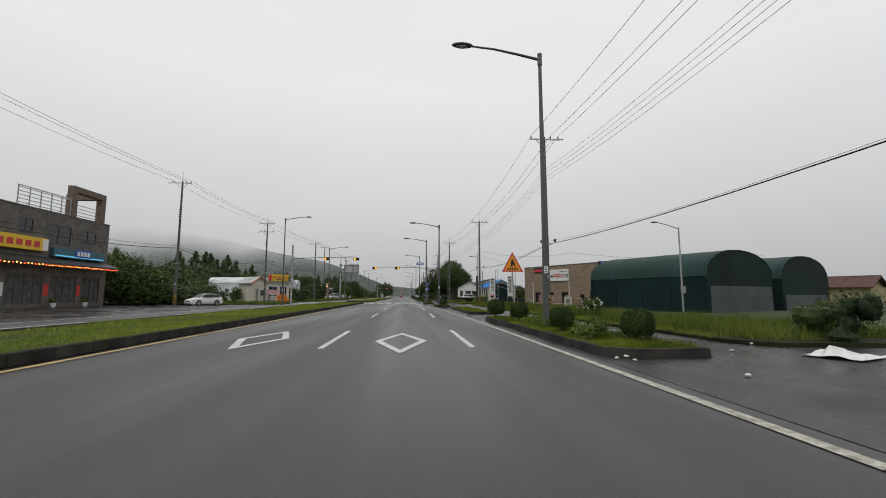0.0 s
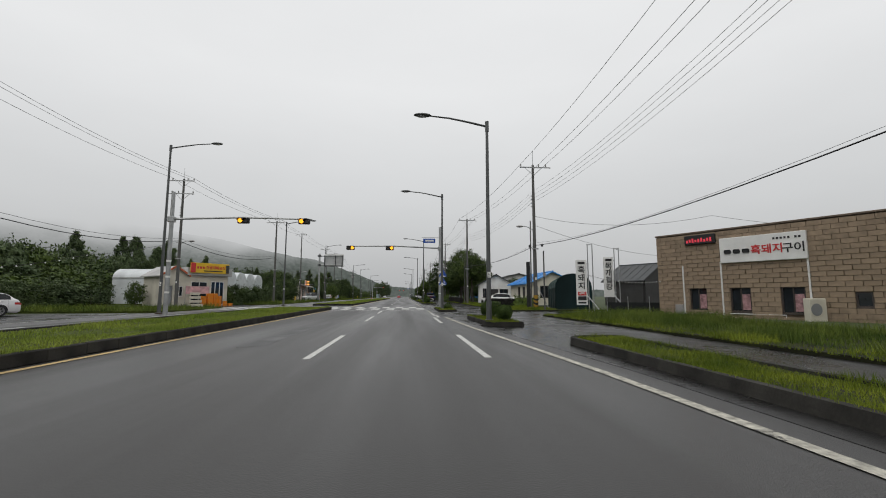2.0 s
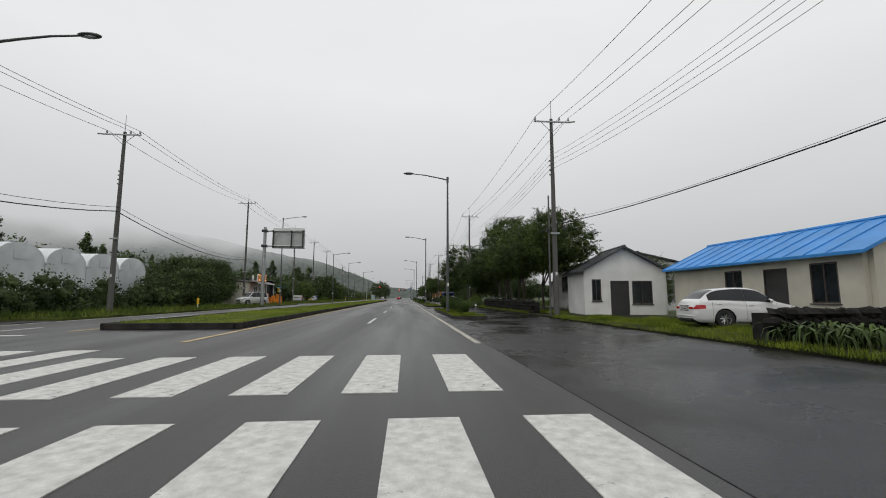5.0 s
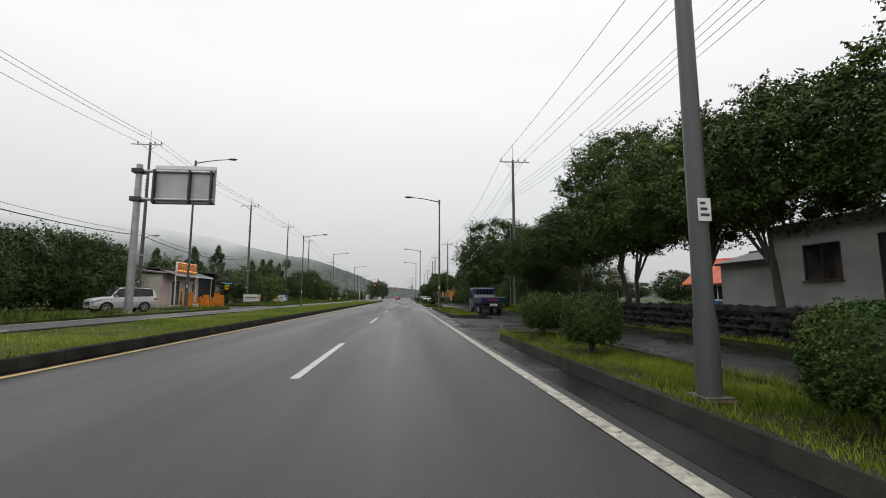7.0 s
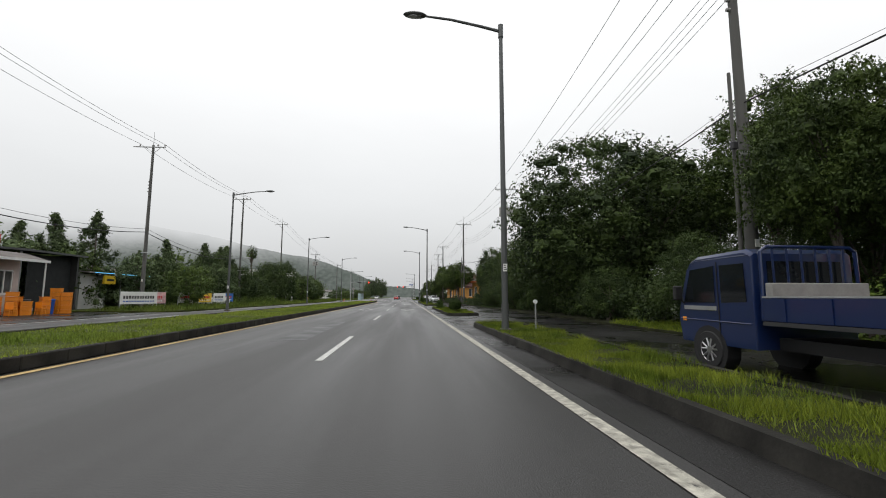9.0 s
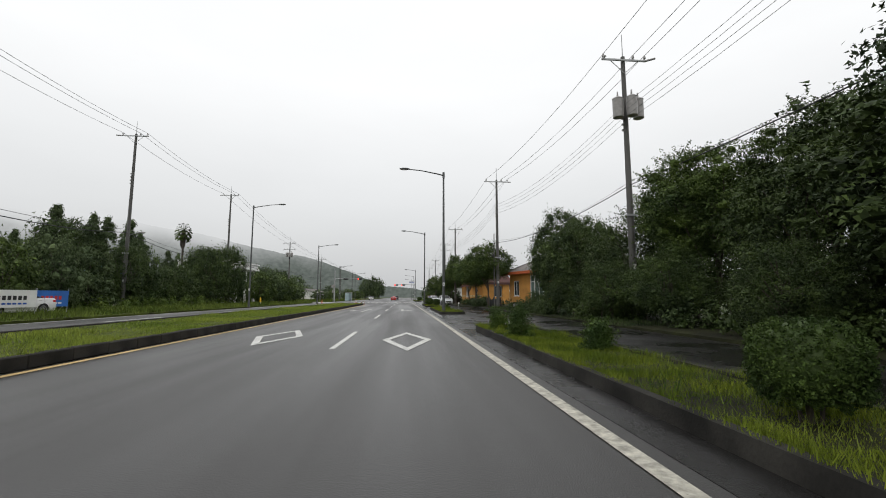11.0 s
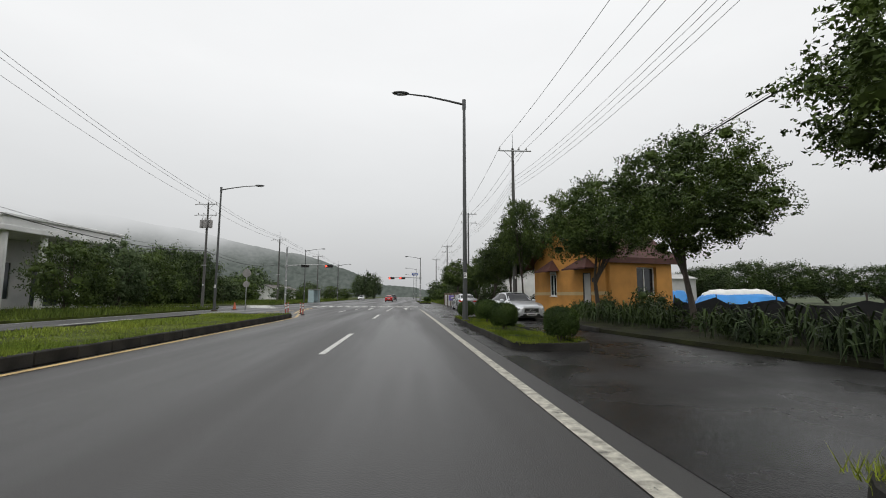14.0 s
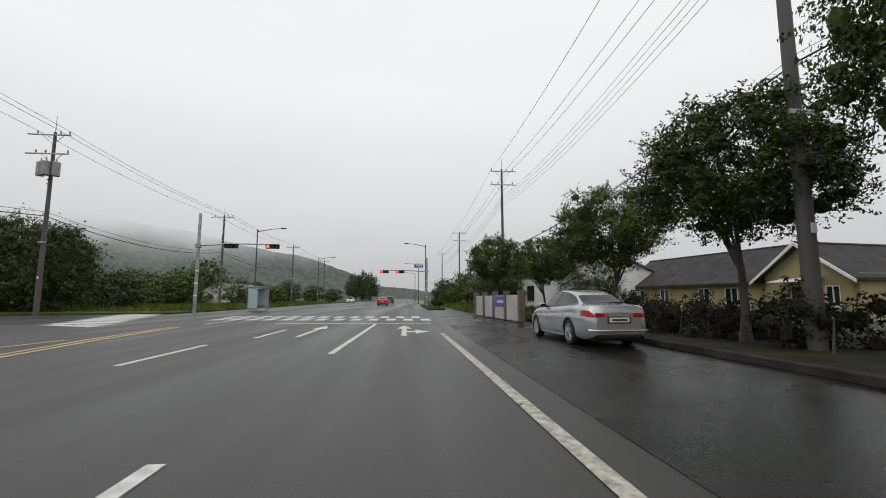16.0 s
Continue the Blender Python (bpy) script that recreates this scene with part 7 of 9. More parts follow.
part("front_panel", Geo().box(-0.77, 0.1, -0.6, -0.58, 0.15, 2.1), PALETEAL, bsh, "pale teal panel")
part("bench", Geo().box(-0.7, 0.7, 0.2, 0.55, 0.42, 0.46, 0.01), STEEL, bsh)
gable_house("far_cottage", "far cottage with a faded red roof", (-60, 322), (-57, 332), 6, 4.0, 6.0, WHITE, REDROOF, True, 0.4, [(2, 3.5, 1, 2.4), (6, 7.5, 1, 2.4)], slats=False)
gable_house("far_cottage", "small cottage with a blue roof among trees", (-36, 201), (-36, 208), 6, 4.2, 5.6, CREAM, BLUEROOF, True, 0.4, [(2, 3.5, 1, 2.8)], slats=False)
gable_house("far_cottage", "low white cottage behind trees", (-34, 174), (-34, 184), 6, 3.2, 4.6, WHITE, GREYROOF, True, 0.4, [(2, 3.5, 1, 2.4), (6, 8, 1, 2.4)], slats=False)
gable_house("far_cottage", "pale low building in the distance", (-32, 300), (-30, 312), 6, 3.0, 4.0, WHITE, GREYROOF, True, 0.4, [(2, 4, 1, 2.2)], slats=False)

# ---- vehicles ----
def loft(g, rings, close=True):
    n = len(rings[0])
    vs = [p for r in rings for p in r]
    fs = [(i * n + j, i * n + (j + 1) % n, (i + 1) * n + (j + 1) % n, (i + 1) * n + j) for i in range(len(rings) - 1) for j in range(n)]
    if close:
        fs += [tuple(range(n - 1, -1, -1)), tuple(range((len(rings) - 1) * n, len(rings) * n))]
    return g.add(vs, fs)


def wheel(parent, x, y, r, side, w=0.2):
    tyre = part("wheel", Geo().lathe([(r * 0.62, -w / 2), (r * 0.93, -w / 2), (r, -w * 0.36), (r, w * 0.36), (r * 0.93, w / 2), (r * 0.70, w / 2), (r * 0.66, w * 0.4)], (x, y, r), 26), TYRE, parent, smooth=True)
    g = Geo().lathe([(r * 0.70, side * w * 0.46), (r * 0.66, side * w * 0.47), (r * 0.62, side * w * 0.40), (r * 0.60, side * w * 0.1)], (x, y, r), 26)
    for k in range(10):
        a = 2 * math.pi * (k // 2) / 5 + 0.3 + (0.16 if k % 2 else -0.16)
        b = 2 * math.pi * (k // 2) / 5 + 0.3 + (0.27 if k % 2 else -0.27)
        g.cyl((x + side * w * 0.40, y + 0.05 * math.cos(a), r + 0.05 * math.sin(a)), (x + side * w * 0.42, y + r * 0.63 * math.cos(b), r + r * 0.63 * math.sin(b)), 0.019, 0.015, 5)
    g.cyl((x + side * w * 0.3, y, r), (x + side * w * 0.46, y, r), 0.07, 0.06, 12)
    part("rim", g, RIM, tyre)
    part("disc", Geo().cyl((x + side * w * 0.1, y, r), (x + side * w * 0.2, y, r), r * 0.58, r * 0.58, 18), DARKM, tyre)


def glide(pts):
    """A smooth curve through points that never overshoots them."""
    xs, ys = [p[0] for p in pts], [p[1] for p in pts]
    d = [(ys[i + 1] - ys[i]) / (xs[i + 1] - xs[i]) for i in range(len(xs) - 1)]
    m = [d[0]] + [0 if a * b <= 0 else 2 * a * b / (a + b) for a, b in zip(d, d[1:])] + [d[-1]]

    def at(x):
        x = min(max(x, xs[0]), xs[-1])
        i = min(max(0, sum(1 for q in xs if q <= x) - 1), len(xs) - 2)
        h = xs[i + 1] - xs[i]
        t = (x - xs[i]) / h
        return ((2 * t ** 3 - 3 * t ** 2 + 1) * ys[i] + (t ** 3 - 2 * t ** 2 + t) * h * m[i] + (3 * t ** 2 - 2 * t ** 3) * ys[i + 1] + (t ** 3 - t ** 2) * h * m[i + 1])
    return at


CAR_TOP = {"sedan": ((0, .455), (.012, .50), (.05, .56), (.15, .625), (.265, .68), (.29, .70), (.42, .955), (.49, .993), (.57, 1.0), (.66, .975), (.72, .92), (.845, .745), (.87, .735), (.955, .725), (.98, .70), (1, .60)),
           "hatch": ((0, .44), (.012, .49), (.05, .54), (.14, .60), (.23, .655), (.255, .68), (.41, .955), (.5, .995), (.58, 1.0), (.76, .965), (.84, .90), (.935, .70), (.97, .655), (1, .52)),
           "suv": ((0, .45), (.012, .50), (.05, .55), (.12, .585), (.245, .62), (.27, .65), (.385, .955), (.45, .99), (.6, 1.0), (.84, .985), (.92, .93), (.975, .66), (1, .5))}
CAR_BELT = {"sedan": ((0, .40), (.03, .475), (.1, .55), (.27, .635), (.5, .66), (.8, .70), (.95, .69), (1, .55)),
            "hatch": ((0, .39), (.03, .46), (.1, .53), (.24, .61), (.5, .635), (.8, .66), (.94, .65), (1, .48)),
            "suv": ((0, .40), (.03, .49), (.1, .545), (.24, .585), (.5, .60), (.85, .62), (.96, .60), (1, .46))}
CAR_WIDE = glide(((0, .60), (.012, .74), (.035, .85), (.08, .93), (.16, .98), (.3, 1), (.7, 1), (.86, .975), (.95, .92), (.98, .85), (.992, .77), (1, .66)))
CAR_ROOF = glide(((0, .5), (.2, .68), (.27, .77), (.43, .64), (.57, .62), (.72, .60), (.85, .70), (.95, .74), (1, .5)))
CAR_LOW = glide(((0, .28), (.02, .21), (.06, .18), (.94, .2), (.98, .26), (1, .34)))
CAR_SIDE = ((0, .90), (.08, .965), (.25, .99), (.5, 1.0), (.70, .985), (.76, .962), (.9, .95), (1, .92))
CAR_GLASS = {"sedan": (.275, .43, .735, .838, .325, .545, .815), "hatch": (.245, .42, .80, .93, .30, .54, .87), "suv": (.255, .40, .93, .965, .29, .52, .90)}


def car(name, label, paint, at, L=4.7, W=1.82, H=1.46, style="sedan"):
    """One smooth shell with open wheel arches; glass, lamps and trim follow its surface."""
    ob = thing(name, label, "car", at=at)
    hw, f, r = W / 2, -L / 2, L / 2
    top, belt, lift = glide(CAR_TOP[style]), glide(CAR_BELT[style]), 0.08 if style == "suv" else 0.0
    rad = 0.37 if style == "suv" else 0.335
    axles, arch = (f + 0.86, r - 1.06), rad + 0.045
    w0, w1, b0, b1, s0, sm, s1 = CAR_GLASS[style]

    def half(y):
        """Points of one side of the section at y, from the sill to the roof's middle."""
        u = (y - f) / L
        zt, zs, w, wr, base = top(u) * H, belt(u) * H, CAR_WIDE(u) * hw, CAR_ROOF(u) * hw, CAR_LOW(u) + lift
        zs = min(zs, zt - 0.02)
        zl = base
        for yc in axles:
            if abs(y - yc) < arch:
                zl = max(zl, rad + math.sqrt(arch ** 2 - (y - yc) ** 2))
        zl = min(zl, zs - 0.04)
        out = []
        for t in (0, .05, .12, .25, .4, .55, .68, .74, .8, .9, 1):
            z = zl + (zs - zl) * t
            out.append((w * float(np.interp((z - base) / (zs - base), [q[0] for q in CAR_SIDE], [q[1] for q in CAR_SIDE])), z))
        e = min(0.055, (zt - zs) * 0.35)
        xs, zz = out[-1][0] - 0.012, zs + 0.008
        for t in (0, .35, .7, 1):
            out.append((xs + (wr - xs) * t + 0.012 * math.sin(math.pi * t), zz + (zt - e - zz) * t))
        return out + [(wr * .95, zt - e * .45), (wr * .82, zt - e * .15), (wr * .45, zt - e * .02), (0.0, zt)]

    def side(y, z):
        q = half(y)
        return float(np.interp(z, [p[1] for p in q[:15]], [p[0] for p in q[:15]]))

    ys = sorted({f + L * k / 36 for k in range(37)} | {f + L * k for k in (.006, .014, .04, .97, .985, .994)} | {yc + arch * q for yc in axles for q in (-1.001, -.995, -.95, -.85, -.7, -.5, -.25, 0, .25, .5, .7, .85, .95, .995, 1.001)})
    rings = []
    for y in ys:
        q = half(y)
        rings.append([(x, y, z) for x, z in q] + [(-x, y, z) for x, z in reversed(q[:-1])])
    n, g = len(rings[0]), Geo()
    g.v = [p for k in rings for p in k]
    g.f = [(i * n + j, i * n + j + 1, (i + 1) * n + j + 1, (i + 1) * n + j) for i in range(len(rings) - 1) for j in range(n - 1)]
    g.f += [tuple(range(n)), tuple(range(len(rings) * n - 1, (len(rings) - 1) * n - 1, -1))]
    body = part("body", g, paint, ob, smooth=True)
    part("underbody", Geo().box(-hw * 0.72, hw * 0.72, f + 0.15, r - 0.12, 0.17 + lift, 0.42), BLACK, ob)

    def patch(nm, s, y0, y1, lo, hi, material, parent, out=0.006, cols=12):
        """A piece of the side's surface between two edges lo(t), hi(t) along y."""
        vs = []
        for i in range(cols + 1):
            t = i / cols
            y = y0 + (y1 - y0) * t
            a, b = lo(t, y), hi(t, y)
            for k in range(4):
                z = a + (max(b, a + 0.004) - a) * k / 3
                vs.append((s * (side(y, z) + out), y, z))
        fs = [(4 * i + k, 4 * i + 4 + k, 4 * i + 5 + k, 4 * i + 1 + k) for i in range(cols) for k in range(3)]
        return part(nm, Geo().add(vs, fs), material, parent, smooth=True)

    def screen(nm, u0, u1, k0, k1):
        vs = []
        for i in range(9):
            u = u0 + (u1 - u0) * i / 8
            q = half(f + L * u)[14:]
            xe = q[0][0] * (k0 + (k1 - k0) * i / 8)
            for j in range(9):
                x = xe * (j / 4 - 1)
                vs.append((x, f + L * u, float(np.interp(abs(x), [p[0] for p in reversed(q)], [p[1] for p in reversed(q)])) + 0.008))
        part(nm, Geo().add(vs, [(9 * i + j, 9 * i + j + 1, 9 * i + 10 + j, 9 * i + 9 + j) for i in range(8) for j in range(8)]), CARGLASS, ob, smooth=True)

    screen("windscreen", w0, w1, 0.97, 0.95)
    screen("rear_window", b0, b1, 0.95, 0.93)

    def sill_z(t, y):
        return half(y)[11][1] + 0.022

    def head_z(t, y):
        return half(y)[14][1] - 0.012

    for s in (-1, 1):
        patch("side_window", s, f + L * s0, f + L * (sm - 0.007), sill_z, head_z, CARGLASS, ob)
        patch("side_window", s, f + L * (sm + 0.007), f + L * s1, sill_z, head_z, CARGLASS, ob)
        patch("door_pillar", s, f + L * (sm - 0.007), f + L * (sm + 0.007), sill_z, head_z, BLACK, ob, 0.004, 1)
        for nm, zf, dz in (("window_trim", sill_z, -0.012), ("roof_trim", head_z, 0.008)):
            part(nm, Geo().tube([(s * (side(y, zf(0, y) + dz) + 0.004), y, zf(0, y) + dz) for y in [f + L * (s0 + (s1 - s0) * k / 14) for k in range(15)]], 0.008, 5), CHROME, ob)
        ym = f + L * (s0 + 0.03)
        zm = sill_z(0, ym) + 0.04
        mir = part("mirror", Geo().ball((s * (side(ym, zm) + 0.13), ym, zm), (0.12, 0.075, 0.075), 14).box(min(s * side(ym, zm), s * (side(ym, zm) + 0.08)), max(s * side(ym, zm), s * (side(ym, zm) + 0.08)), ym - 0.03, ym + 0.03, zm - 0.05, zm - 0.02), paint, ob, smooth=True)
        part("mirror_glass", Geo().box(s * (side(ym, zm) + 0.13) - 0.085, s * (side(ym, zm) + 0.13) + 0.085, ym + 0.066, ym + 0.078, zm - 0.045, zm + 0.045, 0.01), CARGLASS, mir)
        for yy in (f + L * (sm - 0.065), f + L * (s1 - 0.115)):
            zh = half(yy)[10][1] - 0.115
            part("door_handle", Geo().tube([(s * (side(yy, zh) + 0.002), yy, zh), (s * (side(yy, zh) + 0.03), yy + 0.03, zh + 0.004), (s * (side(yy, zh) + 0.03), yy + 0.15, zh + 0.008), (s * (side(yy, zh) + 0.002), yy + 0.18, zh + 0.01)], 0.012, 6), CHROME, body, smooth=True)
        for u in (s0 - 0.035, sm, s1 - 0.03):
            y = f + L * u
            q = half(y)
            part("door_seam", Geo().tube([(s * (side(y, z) + 0.001), y, z) for z in [q[1][1] + 0.05 + (q[10][1] - q[1][1] - 0.05) * k / 8 for k in range(9)]], 0.004, 4), DARKM, body)
        part("sill_strip", Geo().tube([(s * (side(y, CAR_LOW(0.5) + lift + 0.04) + 0.004), y, CAR_LOW(0.5) + lift + 0.035) for y in (axles[0] + arch + 0.05, 0.0, axles[1] - arch - 0.05)], 0.014, 5), CHROME if style == "sedan" else DARKM, body)
        hl = patch("headlight", s, f + 0.035, f + 0.56, lambda t, y: H * (.375 + .125 * t), lambda t, y: min(half(y)[10][1] - 0.004, H * (.445 + .09 * t)), LAMP_D, ob)
        for yy, zz, rr in ((f + 0.10, H * .415, 0.05), (f + 0.22, H * .44, 0.042)):
            part("lamp_lens", Geo().ball((s * (side(yy, zz) - 0.012), yy, zz), (rr, rr, rr * 0.8), 10), LAMP_C, hl, smooth=True)
        patch("fog_strip", s, f + 0.03, f + 0.34, lambda t, y: H * (.225 + .01 * t), lambda t, y: H * (.25 + .01 * t), CHROME, ob, 0.006, 8)
        tl = patch("tail_light", s, r - 0.40, r - 0.012, lambda t, y: belt(0.97) * H - 0.20 + 0.03 * (1 - t), lambda t, y: min(half(y)[10][1] - 0.015, belt(0.97) * H - 0.035), LAMP_R, ob)
        part("inner_lamp", Geo().box(s * hw * 0.56 - 0.13, s * hw * 0.56 + 0.13, r - 0.03, r + 0.012, belt(0.97) * H - 0.20, min(belt(0.97) * H - 0.075, top(1) * H - 0.01), 0.02), LAMP_R, tl)
        part("wiper", Geo().tube([(s * hw * 0.3 - 0.25, f + L * (w0 + 0.004), top(w0 + 0.004) * H + 0.012), (s * hw * 0.3 + 0.25, f + L * (w0 + 0.03), top(w0 + 0.03) * H + 0.005)], 0.009, 4), BLACK, ob)
        for yc in axles:
            xo = CAR_WIDE((yc - f) / L) * hw
            pts = [(yc + arch * math.cos(math.pi * k / 14), rad + arch * math.sin(math.pi * k / 14)) for k in range(15)]
            liner = Geo().add([(s * (xo - 0.02), a, b) for a, b in pts] + [(s * (xo - 0.30), a, b) for a, b in pts], [(k, k + 1, 16 + k, 15 + k) for k in range(14)])
            liner.add([(s * (xo - 0.30), a, b) for a, b in pts], [tuple(range(15))])
            part("wheel_arch", liner, BLACK, ob)
            wheel(ob, s * (xo - 0.105), yc, rad, s)
        if style == "suv":
            part("roof_rail", Geo().tube([(s * hw * 0.58, f + L * .45, H + 0.03), (s * hw * 0.58, f + L * .84, H + 0.02)], 0.02), DARKM, ob)
    gz0, gz1 = H * .27, H * .44
    part("grille_frame", Geo().box(-hw * 0.44, hw * 0.44, f - 0.012, f + 0.1, gz0, gz1, 0.03), CHROME, ob)
    part("grille", Geo().box(-hw * 0.41, hw * 0.41, f - 0.02, f + 0.1, gz0 + 0.02, gz1 - 0.02, 0.02), BLACK, ob)
    ring = [(0.085 * math.cos(2 * math.pi * k / 20), f - 0.045, (gz0 + gz1) / 2 + 0.085 * math.sin(2 * math.pi * k / 20)) for k in range(21)]
    part("badge", Geo().tube(ring, 0.013, 6), CHROME, ob, "plain chrome ring")
    for k in range(2):
        zb = gz0 + (gz1 - gz0) * (0.36 + 0.28 * k)
        part("grille_bar", Geo().box(-hw * 0.40, hw * 0.40, f - 0.036, f - 0.02, zb - 0.014, zb + 0.014, 0.006), CHROME, ob)
    part("front_intake", Geo().box(-hw * 0.50, hw * 0.50, f - 0.012, f + 0.1, 0.215 + lift, gz0 - 0.04, 0.015), BLACK, ob)
    part("front_lip", Geo().tube([(-hw * 0.72, f + 0.07, 0.2 + lift), (-hw * 0.4, f - 0.005, 0.195 + lift), (hw * 0.4, f - 0.005, 0.195 + lift), (hw * 0.72, f + 0.07, 0.2 + lift)], 0.016, 5), CHROME, ob, smooth=True)
    fp_ = part("number_plate", Geo().box(-0.26, 0.26, f - 0.035, f - 0.013, gz0 - 0.115, gz0 - 0.005), SIGNW, ob)
    part("plate_bar", Geo().box(-0.2, 0.2, f - 0.039, f - 0.036, gz0 - 0.08, gz0 - 0.035), INK, fp_)
    zp = H * (.435 if style != "suv" else .34)
    part("plate_recess", Geo().box(-0.33, 0.33, r - 0.03, r + 0.004, zp - 0.05, zp + 0.15, 0.02), DARKM, ob)
    rp = part("number_plate", Geo().box(-0.26, 0.26, r + 0.0045, r + 0.016, zp, zp + 0.115), SIGNW, ob)
    part("plate_bar", Geo().box(-0.2, 0.2, r + 0.0165, r + 0.02, zp + 0.035, zp + 0.08), INK, rp)
    part("boot_trim", Geo().box(-0.36, 0.36, r - 0.02, r + 0.014, zp + 0.158, zp + 0.182, 0.006), CHROME, ob)
    part("rear_bumper", Geo().tube([(-hw * 0.86, r - 0.10, H * .30), (-hw * 0.62, r + 0.005, H * .29), (hw * 0.62, r + 0.005, H * .29), (hw * 0.86, r - 0.10, H * .30)], 0.03, 6), paint, ob, smooth=True)
    part("rear_valance", Geo().box(-hw * 0.62, hw * 0.62, r - 0.08, r + 0.006, 0.24 + lift, 0.33 + lift, 0.02), BLACK, ob)
    return ob


car("silver_saloon", "bright silver saloon parked on the path facing the traffic", CARSW, pose(5.95, 215.2, 0.006, 0, 0, 8), 4.85, 1.85, 1.45)
car("silver_sedan", "silver saloon car parked by the kerb", CARS, pose(5.25, 229.9, 0.006, 0, 0, 182), 4.5, 1.78, 1.46)
car("white_hatchback", "white hatchback waiting at the far side", CARW, pose(-25.4, 56.6, 0.006, 0, 0, -30), 4.35, 1.82, 1.5, "hatch")
car("pale_suv", "pale silver off-road car parked on the verge", CARSIL, pose(-21.5, 129.6, 0.12, 0, 0, -34), 4.4, 1.85, 1.85, "suv")
car("small_white_car", "small white hatchback parked behind a garden wall", CARW, pose(12.8, 83.2, 0.1, 0, 0, 82), 4.0, 1.7, 1.5, "hatch")
car("red_car", "red car stopped ahead in the other lane", CARR, pose(-3.9, 292, 0.0, 0, 0, 180), 4.5, 1.8, 1.48)
car("dark_suv", "dark off-road car far ahead in the lane", CARB, pose(-3.6, 318, 0.0, 0, 0, 180), 4.6, 1.88, 1.72, "suv")
car("white_van_car", "white car on the far carriageway in the distance", CARW, pose(-14.2, 330, 0.0), 4.5, 1.8, 1.6, "suv")
car("white_saloon", "white saloon parked on the far verge", CARW, pose(-24.2, 178.4, 0.12, 0, 0, -8), 4.6, 1.8, 1.46)


def truck(at):
    ob = thing("pickup_truck", "blue cab-over pickup truck with a long open bed", "truck", at=at)
    hw = 0.86
    prof = [(0.72, 0.42), (2.42, 0.42), (2.5, 0.85), (2.44, 1.1), (2.22, 1.72), (2.12, 1.86), (1.95, 1.93), (0.85, 1.96), (0.72, 1.88)]
    cab_rings = []
    for x, k in ((-hw, 0.93), (-hw + 0.05, 1.0), (hw - 0.05, 1.0), (hw, 0.93)):
        cab_rings.append([(x, 1.55 + (y - 1.55) * (1 - (1 - k) * 0.4), z if z < 1.2 else 1.2 + (z - 1.2) * k) for y, z in prof])
    body = part("cab", loft(Geo(), cab_rings), CARBLUE, ob, smooth=True)
    for s in (-1, 1):
        x0, x1 = (hw + 0.002, hw + 0.012) if s > 0 else (-hw - 0.012, -hw - 0.002)
        part("front_window", Geo().prism([(1.52, 1.12), (2.3, 1.12), (2.1, 1.70), (1.52, 1.74)], "x", x0, x1), CARGLASS, body)
        part("rear_side_window", Geo().prism([(0.86, 1.14), (1.38, 1.12), (1.38, 1.74), (0.88, 1.74)], "x", x0, x1), CARGLASS, body)
        part("door_handle", Geo().box(min(x0, x1), max(x0, x1) + 0.01, 1.5, 1.66, 0.98, 1.02), CHROME, body)
        part("side_marker", Geo().box(min(x0, x1), max(x0, x1) + 0.006, 2.27, 2.37, 0.78, 0.85, 0.004), SIGNORANGE, body)
        part("roof_gutter", Geo().tube([(s * (hw - 0.012), 0.78, 1.86), (s * (hw - 0.012), 1.95, 1.85), (s * (hw - 0.012), 2.2, 1.7)], 0.018, 5), CARBLUE, body, smooth=True)
        part("door_crease", Geo().tube([(s * (hw + 0.004), 0.8, 0.8), (s * (hw + 0.004), 2.42, 0.82)], 0.012, 5), CARBLUE, body, smooth=True)
        part("door_stripe", Geo().box(min(x0, x1) - 0.002, max(x0, x1) + 0.002, 1.5, 2.3, 0.99, 1.06), STEEL, body)
        part("door_seam", Geo().box(min(x0, x1) - 0.002, max(x0, x1) + 0.002, 1.44, 1.455, 0.5, 1.8), BLACK, body)
        mi = part("mirror", Geo().box(s * (hw + 0.12) - 0.08, s * (hw + 0.12) + 0.08, 2.28, 2.36, 1.15, 1.42, 0.02), BLACK, ob)
        part("mirror_arm", Geo().tube([(s * hw, 2.3, 1.1), (s * (hw + 0.12), 2.32, 1.2)], 0.015), BLACK, mi)
        part("side_board", Geo().box(s * 0.84 - 0.02, s * 0.84 + 0.02, -2.6, 0.58, 0.86, 1.2, 0.008), CARBLUE, ob)
        for k in range(5):
            part("board_rib", Geo().box(s * 0.865 - 0.012, s * 0.865 + 0.012, -2.4 + 0.65 * k, -2.35 + 0.65 * k, 0.87, 1.19), CARBLUE, ob)
        part("side_rail", Geo().box(s * 0.86 - 0.02, s * 0.86 + 0.02, -2.6, 0.58, 0.80, 0.855), DARKM, ob)
        part("tail_light", Geo().box(s * 0.74 - 0.08, s * 0.74 + 0.08, -2.64, -2.6, 0.63, 0.71, 0.01), LAMP_R, ob)
        part("top_rail", Geo().box(s * 0.84 - 0.024, s * 0.84 + 0.024, -2.6, 0.58, 1.2, 1.225), STEEL, ob)
        part("arch", Geo().cyl((s * 0.62, 1.72, 0.33), (s * (hw + 0.006), 1.72, 0.33), 0.4, 0.4, 20), BLACK, ob)
        wheel(ob, s * 0.79, 1.72, 0.32, s, 0.19)
        wheel(ob, s * 0.72, -1.25, 0.30, s, 0.24)
    part("rear_cab_window", Geo().box(-0.62, 0.62, 0.695, 0.715, 1.2, 1.76), CARGLASS, ob)
